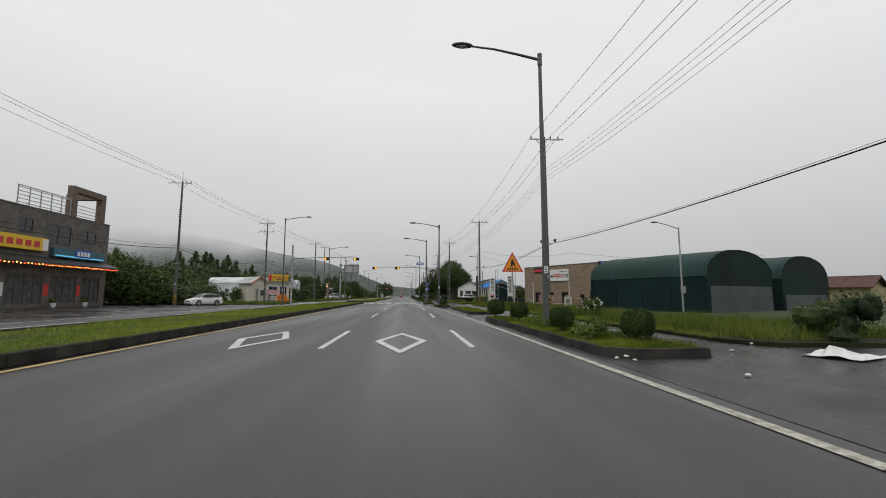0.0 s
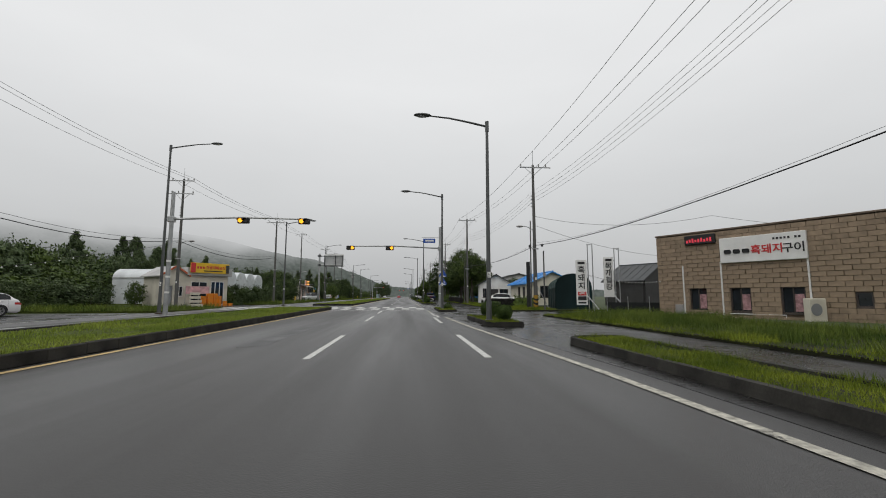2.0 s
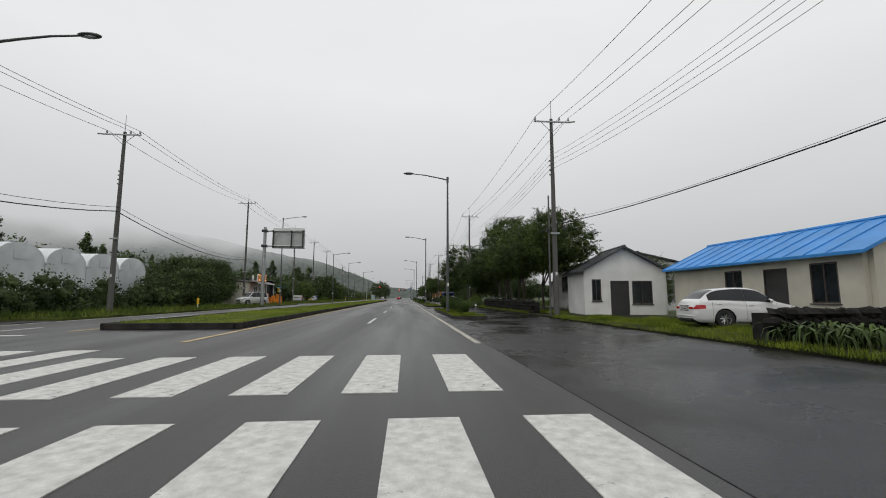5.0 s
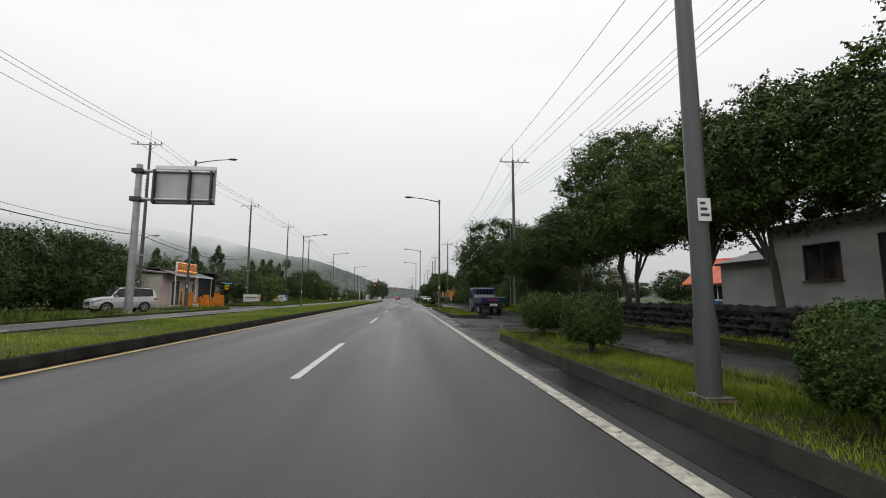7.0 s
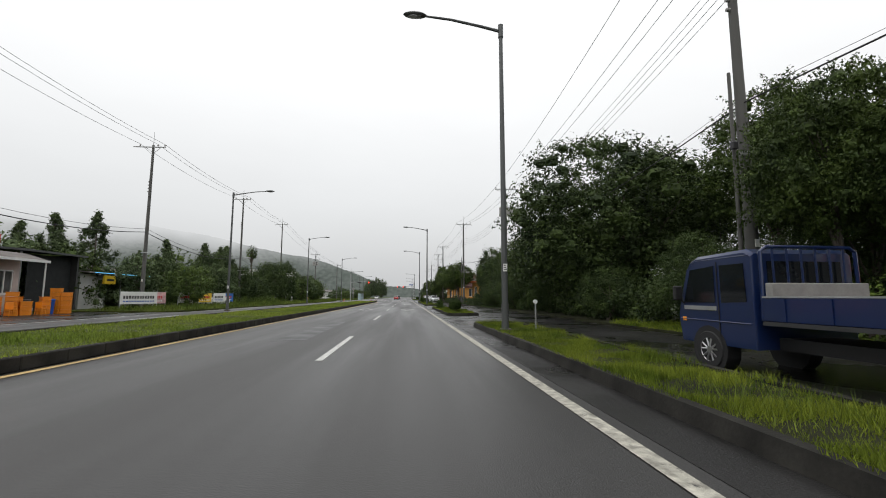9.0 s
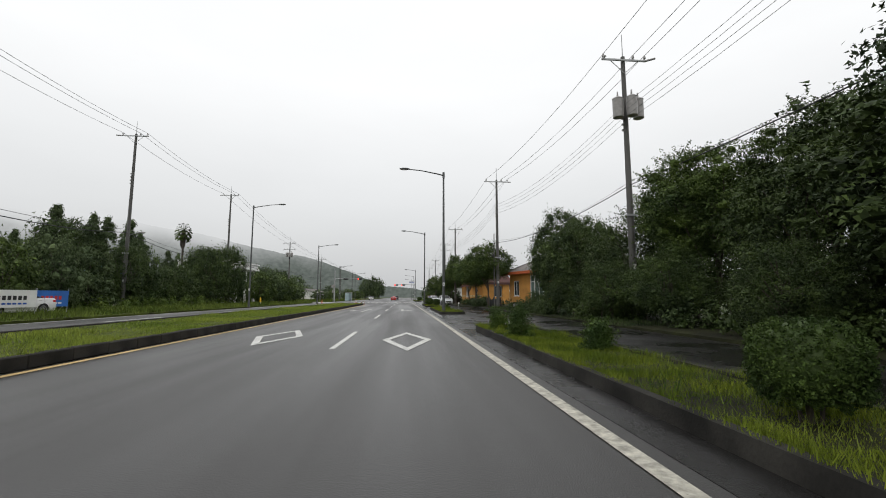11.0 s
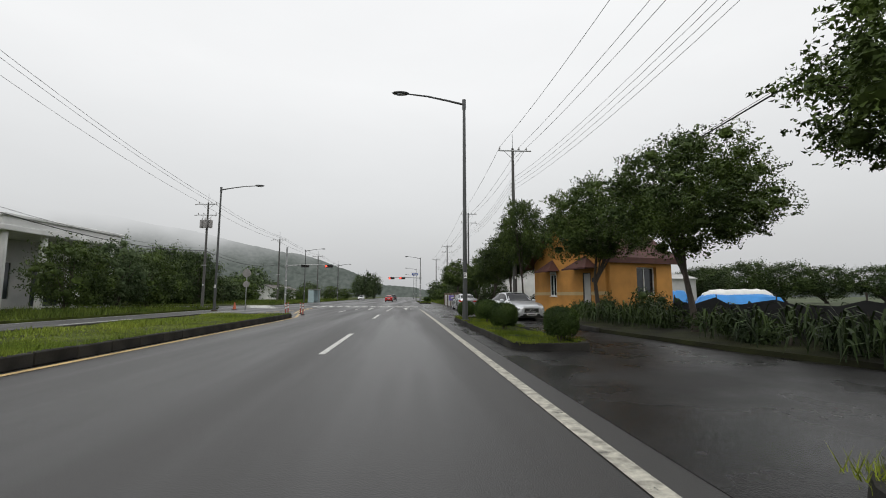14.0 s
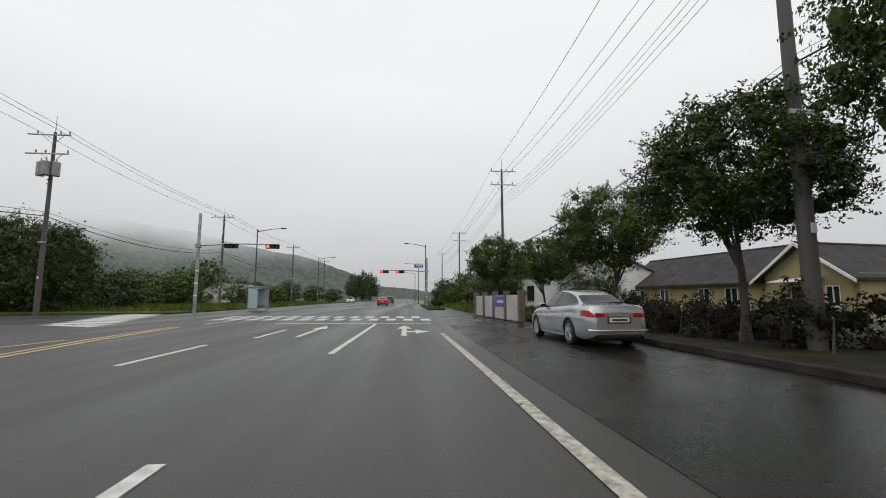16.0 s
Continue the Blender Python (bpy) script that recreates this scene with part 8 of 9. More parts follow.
    part("windscreen", Geo().add([(-0.78, 2.46, 1.12), (0.78, 2.46, 1.12), (0.74, 2.22, 1.78), (-0.74, 2.22, 1.78)], [(0, 1, 2, 3)]), CARGLASS, ob)
    part("bed_floor", Geo().box(-0.84, 0.84, -2.6, 0.6, 0.80, 0.86), DARKM, ob)
    part("chassis", Geo().box(-0.5, 0.5, -2.5, 2.2, 0.42, 0.6).box(-0.8, 0.8, -2.55, -2.45, 0.45, 0.6), BLACK, ob)
    part("top_rail", Geo().box(-0.84, 0.84, -2.645, -2.596, 1.226, 1.25), STEEL, ob)
    tg = part("tailgate", Geo().box(-0.84, 0.84, -2.64, -2.6, 0.86, 1.2, 0.008), CARBLUE, ob)
    part("lettering", Geo().box(-0.35, 0.35, -2.65, -2.641, 1.0, 1.06), SIGNRED, tg)
    plt = part("number_plate", Geo().box(-0.25, 0.25, -2.68, -2.655, 0.6, 0.76), SIGNW, ob)
    part("plate_bar", Geo().box(-0.18, 0.18, -2.684, -2.681, 0.65, 0.71), INK, plt)
    gf = part("guard_frame", Geo().tube([(-0.82, 0.62, 0.86), (-0.8, 0.62, 1.9), (-0.7, 0.62, 1.97), (0.7, 0.62, 1.97), (0.8, 0.62, 1.9), (0.82, 0.62, 0.86)], 0.028, 8), CARBLUE, ob, smooth=True)
    for k in range(6):
        part("guard_bar", Geo().tube([(-0.6 + 0.24 * k, 0.62, 1.35), (-0.6 + 0.24 * k, 0.62, 1.98)], 0.018), CARBLUE, gf)
    bx = part("headboard", Geo().box(-0.8, 0.8, 0.46, 0.58, 0.86, 1.42, 0.01), PORC, ob, "pale grey headboard with an orange stripe")
    part("stripe", Geo().box(-0.78, 0.78, 0.445, 0.459, 1.12, 1.2), SIGNORANGE, bx)


truck(pose(6.0, 127.5, 0.01, 0, 0, 1))

# ---- trees, shrubs and crops ----
def leaf_mesh(name, centres, radii, per, size, material, seed, up=0.4, flat=1.0, slim=0.6, core=0.42, spray=0.3):
    """Small pointed leaves strewn round clump centres, some of them along twigs that stick out, over a dark heart."""
    rs = np.random.RandomState(seed)
    c = np.repeat(np.asarray(centres, float), per, 0)
    r = np.repeat(np.asarray(radii, float), per)
    n, m = len(c), len(centres)
    d = rs.normal(size=(n, 3))
    d /= np.linalg.norm(d, axis=1, keepdims=True)
    reach = r * rs.rand(n) ** 0.45
    twigs = rs.normal(size=(m * 5, 3)) + np.array([0, 0, 0.25])
    twigs /= np.linalg.norm(twigs, axis=1, keepdims=True)
    on = rs.rand(n) < spray
    pick = np.repeat(np.arange(m) * 5, per) + rs.randint(0, 5, n)
    out = np.where(on, r * (0.5 + 1.0 * rs.rand(n)), reach)
    p = c + np.where(on[:, None], twigs[pick] * out[:, None] + d * (size * 0.75), d * reach[:, None]) * np.array([1, 1, flat])
    nrm = d * 0.5 + rs.normal(size=(n, 3)) * 0.6 + np.array([0, 0, up])
    nrm /= np.linalg.norm(nrm, axis=1, keepdims=True)
    t = np.cross(nrm, rs.normal(size=(n, 3)))
    t /= np.linalg.norm(t, axis=1, keepdims=True) + 1e-9
    b = np.cross(nrm, t)
    s = (size * rs.uniform(0.6, 1.35, n))[:, None]
    tri = np.stack([p - t * s * 0.55, p + t * s * 0.35 + b * s * slim * 0.5, p + t * s * 0.35 - b * s * slim * 0.5], 1).reshape(-1, 3)
    if core:
        lump = Geo()
        for k, (q, rk_) in enumerate(zip(centres, radii)):
            lump.ball(q, (rk_ * core, rk_ * core, rk_ * core * flat), 6, 0.5, seed + k)
        quad = np.asarray(lump.v)[np.asarray(lump.f)]
        tri = np.concatenate([tri, quad[:, (0, 1, 2)].reshape(-1, 3), quad[:, (0, 2, 3)].reshape(-1, 3)])
    me = bpy.data.meshes.new(name)
    me.vertices.add(len(tri))
    me.vertices.foreach_set("co", tri.astype(np.float32).ravel())
    me.loops.add(len(tri))
    me.loops.foreach_set("vertex_index", np.arange(len(tri), dtype=np.int32))
    me.polygons.add(len(tri) // 3)
    me.polygons.foreach_set("loop_start", np.arange(0, len(tri), 3, dtype=np.int32))
    me.update(calc_edges=True)
    me.materials.append(material)
    return me


def tree(name, label, H, R, clear, seed, clumps=80, per=80, leaf=0.17, material=LEAF, clump_r=0.75, trunk_r=0.14, lean=0.2, flat=0.7, spread=1.0, spray=0.3, core=0.32):
    """A tapered trunk that forks into limbs under an uneven crown of leaf clumps. Built once, far below the ground sheet's reach, then copied."""
    rnd = random.Random(seed)
    ob = thing(name, label, "tree", "trees", at=pose(0, 0, 0))
    zc, hz = (clear + H) / 2, (H - clear) / 2
    cs, rr = [], []
    for k in range(clumps):
        a, z = 2.399963 * k + rnd.uniform(-0.3, 0.3), 1 - 2 * (k + 0.5) / clumps
        q = math.sqrt(max(0, 1 - z * z))
        dr_ = Vector((math.cos(a) * q, math.sin(a) * q, z))
        u = rnd.uniform(0.4, 0.68) if k % 3 == 2 else 0.84 + 0.2 * noise.noise(dr_ * 1.6 + Vector((seed, 0, 0))) + rnd.uniform(-0.05, 0.05)
        zz = z if z > 0 else z * 0.75
        cs.append((math.cos(a) * q * R * u * spread, math.sin(a) * q * R * u, zc + zz * hz * u - clump_r * 0.3))
        rr.append(clump_r * rnd.uniform(0.65, 1.25))
    g = Geo()
    fork = clear * 0.85
    bend = (rnd.uniform(-lean, lean), rnd.uniform(-lean, lean))
    g.tube([(0, 0, -0.1), (bend[0] * 0.2, bend[1] * 0.2, fork * 0.4), (bend[0], bend[1], fork)], trunk_r * 1.15, 9, trunk_r * 0.8)
    g.cyl((0, 0, -0.1), (0, 0, 0.25), trunk_r * 1.7, trunk_r * 1.1, 9)
    for k in range(5):
        tgt = Vector(cs[(k * 13 + 2) % (clumps // 2)])
        low = Vector((bend[0] * 0.2, bend[1] * 0.2, fork * 0.4)).lerp(Vector((bend[0], bend[1], fork)), 0.97 - 0.09 * k)
        mid = low.lerp(tgt, 0.5) + Vector((0.12 * math.sin(k * 2.1 + seed), 0.12 * math.cos(k * 1.7), 0.1))
        g.tube([low, mid, tgt], trunk_r * (0.62 - 0.06 * k), 6, 0.02)
        for q in (5, 11):
            tip = Vector(cs[(k * 13 + 2 + q) % (clumps // 2)])
            g.tube([mid, mid.lerp(tip, 0.5) + Vector((0, 0, 0.1)), tip], trunk_r * 0.26, 5, 0.012)
    part("trunk", g, BARK, ob, smooth=True)
    part("crown", leaf_mesh("crown", cs, rr, per, leaf, material, seed, flat=flat, spray=spray, core=core), material, ob)
    return ob


def conifer(name, label, H, R, seed, material=LEAF_HAZE):
    rnd = random.Random(seed)
    ob = thing(name, label, "tree", "trees")
    cs, rr = [], []
    for k in range(120):
        u = rnd.random() ** 0.85
        a = rnd.uniform(0, 6.283)
        w = R * (1 - u) ** 0.85 * (0.5 + 0.75 * rnd.random() ** 0.7) * (1 + 0.3 * math.sin(9 * u * R + a + seed))
        cs.append((math.cos(a) * w, math.sin(a) * w, H * (0.1 + 0.87 * u) - 0.12 * w))
        rr.append(0.2 + 0.42 * (1 - u))
    part("trunk", Geo().tube([(0, 0, -0.1), (0, 0, H * 0.95)], 0.16, 8, 0.03), BARK, ob, smooth=True)
    part("crown", leaf_mesh("crown", cs, rr, 60, 0.24, material, seed, up=0.1, slim=0.45), material, ob)
    return ob


T_STREET = [tree("roadside_tree", "small dark-leaved roadside tree with a bare forked trunk", 7.4, 2.9, 2.5, s, 95, 480, 0.105, LEAF, 0.68, 0.11, 0.6) for s in (11, 12, 13)]
T_TALL = [tree("tall_tree", "tall broadleaf tree with a dense dark crown", 10.6, 3.6, 3.3, s, 120, 520, 0.125, LEAF, 0.92, 0.17, 0.5) for s in (21, 22)]
T_DOME = tree("spreading_tree", "broad dome-shaped evergreen tree reaching near the ground", 10.4, 5.6, 0.0, 31, 210, 300, 0.17, LEAF2, 1.15, 0.3, 0.2, 0.7, 1.0, 0.14)
T_ROUND = [tree("round_tree", "rounded bushy tree on the far side", 6.0, 3.0, 0.2, s, 64, 150, 0.19, LEAF_HAZE if s == 42 else LEAF, 0.95, 0.15, 0.2) for s in (41, 42)]
T_FAR = [tree("round_tree", "rounded bushy tree on the far side", 6.0, 3.0, 0.2, s, 46, 60, 0.36, LEAF_HAZE if s == 44 else LEAF, 1.1, 0.15, 0.2) for s in (43, 44)]
T_MASS = [tree("round_tree", "dense dark rounded tree on the far side", 6.0, 3.0, 0.1, s, 90, 170, 0.17, LEAF2, 0.85, 0.15, 0.2, 0.75, 1.0, 0.14, 0.25) for s in (45, 46)]
T_BUSH = [tree("round_tree", "dense dark rounded tree beside the path", 6.0, 3.0, 0.2, s, 105, 400, 0.095, LEAF2, 0.78, 0.14, 0.3, 0.75, 1.0, 0.2, 0.2) for s in (47, 48)]
T_CONE = [conifer("conifer", "ragged conifer in a far belt, haze put into its leaf colour", 9.0, 2.3, s) for s in (51, 52)]
USED = set()


def plant(proto, x, y, s=1.0, sz=None, z=0.08, label=""):
    m = pose(x, y, z, 0, 0, (x * 77 + y * 31) % 360) @ Matrix.Diagonal((s, s, sz or s, 1))
    if proto not in USED:
        USED.add(proto)
        proto.matrix_world = m
        ob = proto
    else:
        ob = copy_thing(proto, m)
        ob.matrix_basis = m
    if label:
        ob["label"] = label
    return ob


# near side
for k, (x, y, s) in enumerate(((9.1, 196.6, 1.0), (9.0, 228.0, 0.95), (8.9, 235.5, 0.85), (7.2, 250.5, 0.85), (8.6, 243, 0.7),
                               (11.4, 99.4, 1.1), (11.6, 103.0, 1.05), (11.2, 107.2, 1.1), (11.7, 111.4, 1.12), (11.3, 115.4, 1.05))):
    plant(T_STREET[k % 3], x, y, s)
plant(T_STREET[1], 8.6, 222.5, 0.68, 1.18)
plant(T_STREET[0], 12.9, 126.4, 1.3, 1.15)
plant(T_STREET[1], 10.3, 131.4, 0.72, 0.95)
plant(T_TALL[1], 12.0, 132.4, 0.62, 0.62)
plant(T_STREET[2], 9.1, 204.6, 0.92, 0.9)
plant(T_STREET[0], 9.3, 211.8, 0.94, 0.97)
for k, (x, y, s) in enumerate(((12.9, 119.0, 1.08), (16.5, 139.0, 1.0), (16.8, 149, 1.0), (12.4, 166.2, 0.72), (14.2, 169.8, 0.75), (15.0, 163.0, 0.8), (20, 152, 1.0))):
    plant(T_TALL[k % 2], x, y, s)
for x, y, s, sz in ((12.3, 147.2, 1.12, 1.1), (13.0, 155.5, 0.9, 0.8), (12.2, 178.0, 0.5, 0.68), (12.6, 183.0, 0.5, 0.82), (15.6, 184.6, 0.5, 0.7), (38, 152, 0.6, 0.5), (13.0, 161.5, 0.55, 0.6)):
    plant(T_DOME, x, y, s, sz)
for x, y, s, sz in ((10.4, 170.5, 0.55, 0.5), (10.8, 176.6, 0.6, 0.5), (10.3, 183.2, 0.3, 0.28), (9.8, 160.0, 0.5, 0.45), (10.0, 152, 0.55, 0.5), (9.8, 142.5, 0.5, 0.45), (10.8, 137.0, 0.6, 0.6), (10.0, 239.4, 0.6, 0.5),
                    (12.5, 268, 0.8, 0.95), (9, 280, 0.75, 0.9), (12, 296, 0.8, 1.0), (9, 315, 0.9, 1.0), (8.6, 255, 0.8, 0.6), (10, 262, 0.9, 0.7), (11, 275, 1.0, 0.8), (7.6, 288, 0.7, 0.5), (10, 305, 1.0, 0.8), (18, 97.5, 0.7, 0.7), (24, 92, 1.0, 0.6), (52, 262, 1.5, 1.15), (57, 268, 1.6, 1.2), (63, 266, 1.7, 1.4), (69, 264, 1.7, 1.35), (75, 262, 1.6, 1.2), (82, 258, 1.7, 1.2), (90, 254, 1.8, 1.3), (70, 240, 1.5, 0.9), (46, 262, 1.2, 0.95),
                    (10.6, 166.0, 0.6, 0.55), (12.6, 172.4, 0.9, 1.02), (13.8, 131.0, 0.75, 0.6), (12.0, 133.8, 0.6, 0.55), (15.5, 134.5, 0.9, 0.9), (19.5, 136, 0.9, 0.85), (18, 158, 1.2, 1.0), (17, 170, 1.2, 1.0), (20, 182, 0.9, 0.8), (19, 146, 1.2, 1.2), (24, 112, 1.0, 0.9)):
    plant((T_MASS if x > 40 else T_BUSH if x < 20 and y < 258 else T_FAR)[int(y) % 2], x, y, s, sz)

# far side
for k, (x, y, s) in enumerate(((-46, 64, 1.0), (-43, 70, 1.05), (-48, 74, 1.3), (-41, 78, 0.95), (-52, 82, 1.3), (-46, 90, 1.2), (-50, 98, 1.25), (-47, 104, 1.2), (-56, 110, 1.3), (-40, 148, 0.95), (-42, 154, 1.05), (-33.4, 165, 1.02), (-29.9, 165.4, 1.06),
                               (-27, 172, 0.85), (-27.2, 189, 0.95), (-31, 190, 1.05), (-32, 198, 1.1), (-34, 205, 1.2), (-37, 212, 1.15), (-44, 174, 1.1), (-43, 82, 1.1), (-46, 60, 1.1), (-40, 64, 0.95), (-40, 225, 1.0), (-45, 238, 1.1), (-48, 68, 1.2), (-60, 92, 1.4), (-54, 126, 1.3), (-47, 134, 1.2), (-50, 113, 1.35), (-53, 117, 1.45), (-47.5, 115.5, 1.2), (-57, 120, 1.5), (-44, 114, 1.15), (-49, 121, 1.4))):
    if y < 112 and k % 3:
        plant(T_FAR[k % 2], x, y, s * 0.85, s * 1.25, -0.5)
    else:
        plant(T_CONE[k % 2], x, y, s, s * (0.8 if y < 92 else 1.0))
for k, (x, y, s, sz) in enumerate(((-31.6, 82.6, 0.35, 0.55), (-33, 64, 0.9, 0.55), (-34, 68.5, 0.95, 0.6), (-33, 73, 0.9, 0.55), (-37, 66, 1.1, 1.0), (-39, 73, 1.2, 1.2), (-36, 78.5, 0.9, 0.8), (-25, 113.5, 0.8, 0.75), (-24, 118, 0.9, 0.9), (-26, 122, 0.9, 0.95),
                                   (-30, 125.5, 1.15, 1.3), (-31, 130, 1.2, 1.4), (-30, 135, 1.2, 1.45), (-31, 139.5, 1.15, 1.35), (-33, 144, 1.0, 1.5), (-38, 128, 1.2, 1.4), (-23.6, 170, 0.75, 0.95), (-28.5, 174.6, 0.8, 1.0), (-28.0, 181, 0.85, 1.1), (-26.5, 184.5, 0.8, 1.2),
                                   (-29, 188.5, 1.0, 1.45), (-27, 194.5, 0.9, 1.15), (-28, 203.5, 1.0, 1.2), (-26.5, 209.5, 0.9, 1.35), (-25.5, 214.0, 0.85, 1.45), (-29, 213, 1.0, 1.4), (-31, 180, 1.1, 1.4), (-33, 196, 1.1, 1.5), (-40, 80, 1.1, 1.2), (-44, 88, 1.2, 1.2), (-47, 95, 1.2, 1.2), (-46, 109, 1.1, 1.1), (-36, 62, 1.0, 1.0), (-42, 63, 1.1, 1.2), (-40, 70, 1.0, 1.1), (-33, 158, 1.1, 1.3), (-36, 166, 1.1, 1.3), (-36, 148, 1.1, 1.3), (-25.0, 226, 0.9, 0.8), (-24.5, 230, 0.9, 0.85), (-23.6, 233.6, 0.9, 0.8), (-31, 257, 1.2, 1.6), (-36, 258, 1.3, 1.75), (-41, 255, 1.3, 1.7), (-47, 260, 1.4, 1.8), (-35, 263, 1.2, 1.7), (-54, 256, 1.5, 1.9),
                                   (-30, 266, 0.9, 0.8), (-34, 285, 1.1, 1.0), (-28, 292, 0.9, 0.7), (-25, 300, 0.9, 0.7), (-27, 318, 1.0, 0.9), (-24, 332, 1.0, 0.9), (-17.5, 432, 1.5, 2.7), (-22, 437, 1.6, 3.0), (-27, 442, 1.6, 2.7), (-22, 350, 1.0, 0.8), (-34, 345, 1.2, 1.2), (-42, 262, 1.1, 1.0), (-55, 275, 1.3, 1.2), (-48, 300, 1.3, 1.2),
                                   (-29, 170.5, 1.0, 1.1), (-31, 164, 0.9, 1.1), (-56, 62, 1.4, 1.5), (-40, 118, 1.2, 1.3), (14, 345, 1.2, 1.0), (10, 330, 1.0, 0.9), (15, 372, 1.4, 1.2))):
    if x > -31.5 and 186 < y < 240:
        sz *= 1.1 if y < 200 else 0.8 if y < 209 else 1.2 if y < 216 else 1.4
    kind_ = T_MASS if (-34 < x < -22 and (112 < y < 146 or 186 < y < 222)) or (x < -30.5 and 254 < y < 264) else T_ROUND if (x > -30.5 and 112 < y < 236) or y > 400 else T_FAR
    plant(kind_[1 if y > 400 else k % 2], x, y, s, sz, 0.1 - 0.55 * sz)

far_belt = random.Random(77)
for k in range(34):
    x, y = far_belt.uniform(-76, -52), 88 + 4.2 * k
    plant(T_FAR[k % 2] if k % 6 else T_CONE[k % 2], x, y, far_belt.uniform(1.0, 1.4), far_belt.uniform(1.3, 2.0) if k % 6 else far_belt.uniform(1.1, 1.5), 0.1 if k % 6 == 0 else -0.8)


# wood on the slope beyond the junction, haze painted into its leaf colour
slope = random.Random(78)
for k in range(46):
    y = slope.uniform(300, 440)
    x = -30 - 0.28 * (y - 300) - slope.uniform(0, 75)
    plant(T_FAR[1], x, y, slope.uniform(1.2, 1.8), slope.uniform(1.0, 1.7), -0.9)


def hedge(name, label, x0, x1, y0, y1, h, seed, per=60, leaf=0.2, material=LEAF3, rad=0.45, core=0.45):
    rnd = random.Random(seed)
    n = int((x1 - x0) * (y1 - y0) * h * 1.6) + 8
    cs = [(rnd.uniform(x0, x1), rnd.uniform(y0, y1), rnd.uniform(0.1, 1) * h * (0.8 + 0.25 * math.sin(k))) for k in range(n)]
    ob = thing(name, label, "hedge", "hedges")
    part("foliage", leaf_mesh("foliage", cs, [rad] * n, int(per * 1.7), leaf, material, seed, core=core), material, ob)
    g = Geo()
    for k in range(max(1, int((y1 - y0) / 1.2))):
        yy = y0 + min(0.6, (y1 - y0) / 2) + 1.2 * k
        g.tube([((x0 + x1) / 2, yy, 0), ((x0 + x1) / 2 + 0.1, yy, h * 0.8)], 0.04, 5, 0.015)
    tagged(part("woody_stem", g, BARK, ob), kind="stuff")
    return ob


hedge("hedge", "rough dark hedge before the greenhouses", -24.4, -22.6, 88.8, 113, 2.3, 61, 110, 0.17, LEAF2, 0.7, 0.5)
hedge("hedge", "low hedge along the far side", -32.5, -31.2, 62, 78, 2.4, 62, 60, 0.2, LEAF_HAZE)
hedge("hedge", "dark clipped hedge at a yard corner", 10.9, 12.2, 9.4, 11.4, 1.3, 63, 330, 0.055, LEAF2, 0.34, 0.75)
hedge("hedge", "shrubs in front of a garden wall", 12.2, 14.2, 73.5, 76.5, 1.0, 64, 60, 0.16, LEAF4)
hedge("hedge", "dark shrubs before a tiled house", 9.0, 11.4, 225.5, 240, 1.25, 65, 85, 0.13, LEAF5)
hedge("hedge", "bushes on the far verge", -26.5, -24.5, 186, 212, 1.0, 66, 60, 0.18, LEAF4)
hedge("hedge", "dark bushes under the roadside trees", 9.6, 12.6, 138, 166, 1.7, 67, 75, 0.14, LEAF2, 0.5, 0.3)
hedge("hedge", "dense bushes at the corner of an orange house", 10.0, 13.2, 168, 181.5, 2.2, 68, 75, 0.14, LEAF2, 0.5, 0.3)
hedge("hedge", "rough bushes on the far field edge", -40, -36, 262, 300, 1.4, 69, 30, 0.3, LEAF3)
hedge("hedge", "bean plants in a vegetable plot", 10.6, 13.6, 122.4, 127, 0.85, 70, 110, 0.13, LEAF4, 0.42, 0.25)
hedge("hedge", "dark shrubs beside an orange gabled house", 9.4, 10.8, 211.6, 216.6, 1.0, 73, 190, 0.10, LEAF2)
hedge("hedge", "dense dark shrubs in a garden corner", 9.6, 11.4, 208.6, 213.0, 1.25, 79, 150, 0.11, LEAF2)
hedge("weed_patch", "tall yellow-green weeds in a kerbed bed", 4.7, 6.1, 10.8, 12.3, 0.45, 87, 230, 0.07, LEAF4, 0.26, 0.0)
hedge("weed_patch", "tall yellow-green weeds in a kerbed bed", 4.7, 6.0, 14.0, 17.4, 0.38, 88, 230, 0.07, LEAF4, 0.26, 0.0)
hedge("vine_heap", "bright green vines heaped over a plot beside a truck", 9.3, 11.6, 125.6, 132.0, 1.25, 86, 170, 0.11, LEAF4, 0.5, 0.3)
hedge("hedge", "low dark hedge along the road verge", 8.0, 9.2, 224.8, 237, 1.05, 74, 170, 0.10, LEAF5)
hedge("hedge", "dark overgrown bushes along an asphalt edge", 8.8, 10.6, 170, 181.5, 1.05, 76, 150, 0.11, LEAF2, 0.42, 0.35)
hedge("hedge", "low ragged shrub at the corner of an orange house", 8.4, 9.4, 181.6, 184.4, 0.9, 77, 130, 0.12, LEAF2)
hedge("hedge", "dark tangled garden plants before an orange house", 9.0, 10.4, 203.2, 211.0, 0.72, 91, 170, 0.09, LEAF2, 0.32, 0.3)
hedge("hedge", "dark tangled plants along a garden edge", 8.0, 9.2, 199.0, 203.4, 0.55, 92, 170, 0.09, LEAF2, 0.3, 0.3)
fb = hedge("flowering_bush", "leafy bush dotted with white blossoms", 11.4, 12.3, 25.9, 27.3, 0.85, 75, 110, 0.12, LEAF3)
rf_ = random.Random(9)
blossom = Geo()
for k in range(34):
    blossom.ball((rf_.uniform(11.1, 12.4), rf_.uniform(25.5, 27.6), rf_.uniform(0.4, 1.15)), 0.042, 6, 0.4, k)
tagged(part("blossom", blossom, PETAL, fb, "small white blossoms"), kind="stuff")
hedge("hedge", "green field crops behind the trees", 14, 24, 122, 130, 0.7, 71, 60, 0.16, LEAF4, 0.45, 0.2)


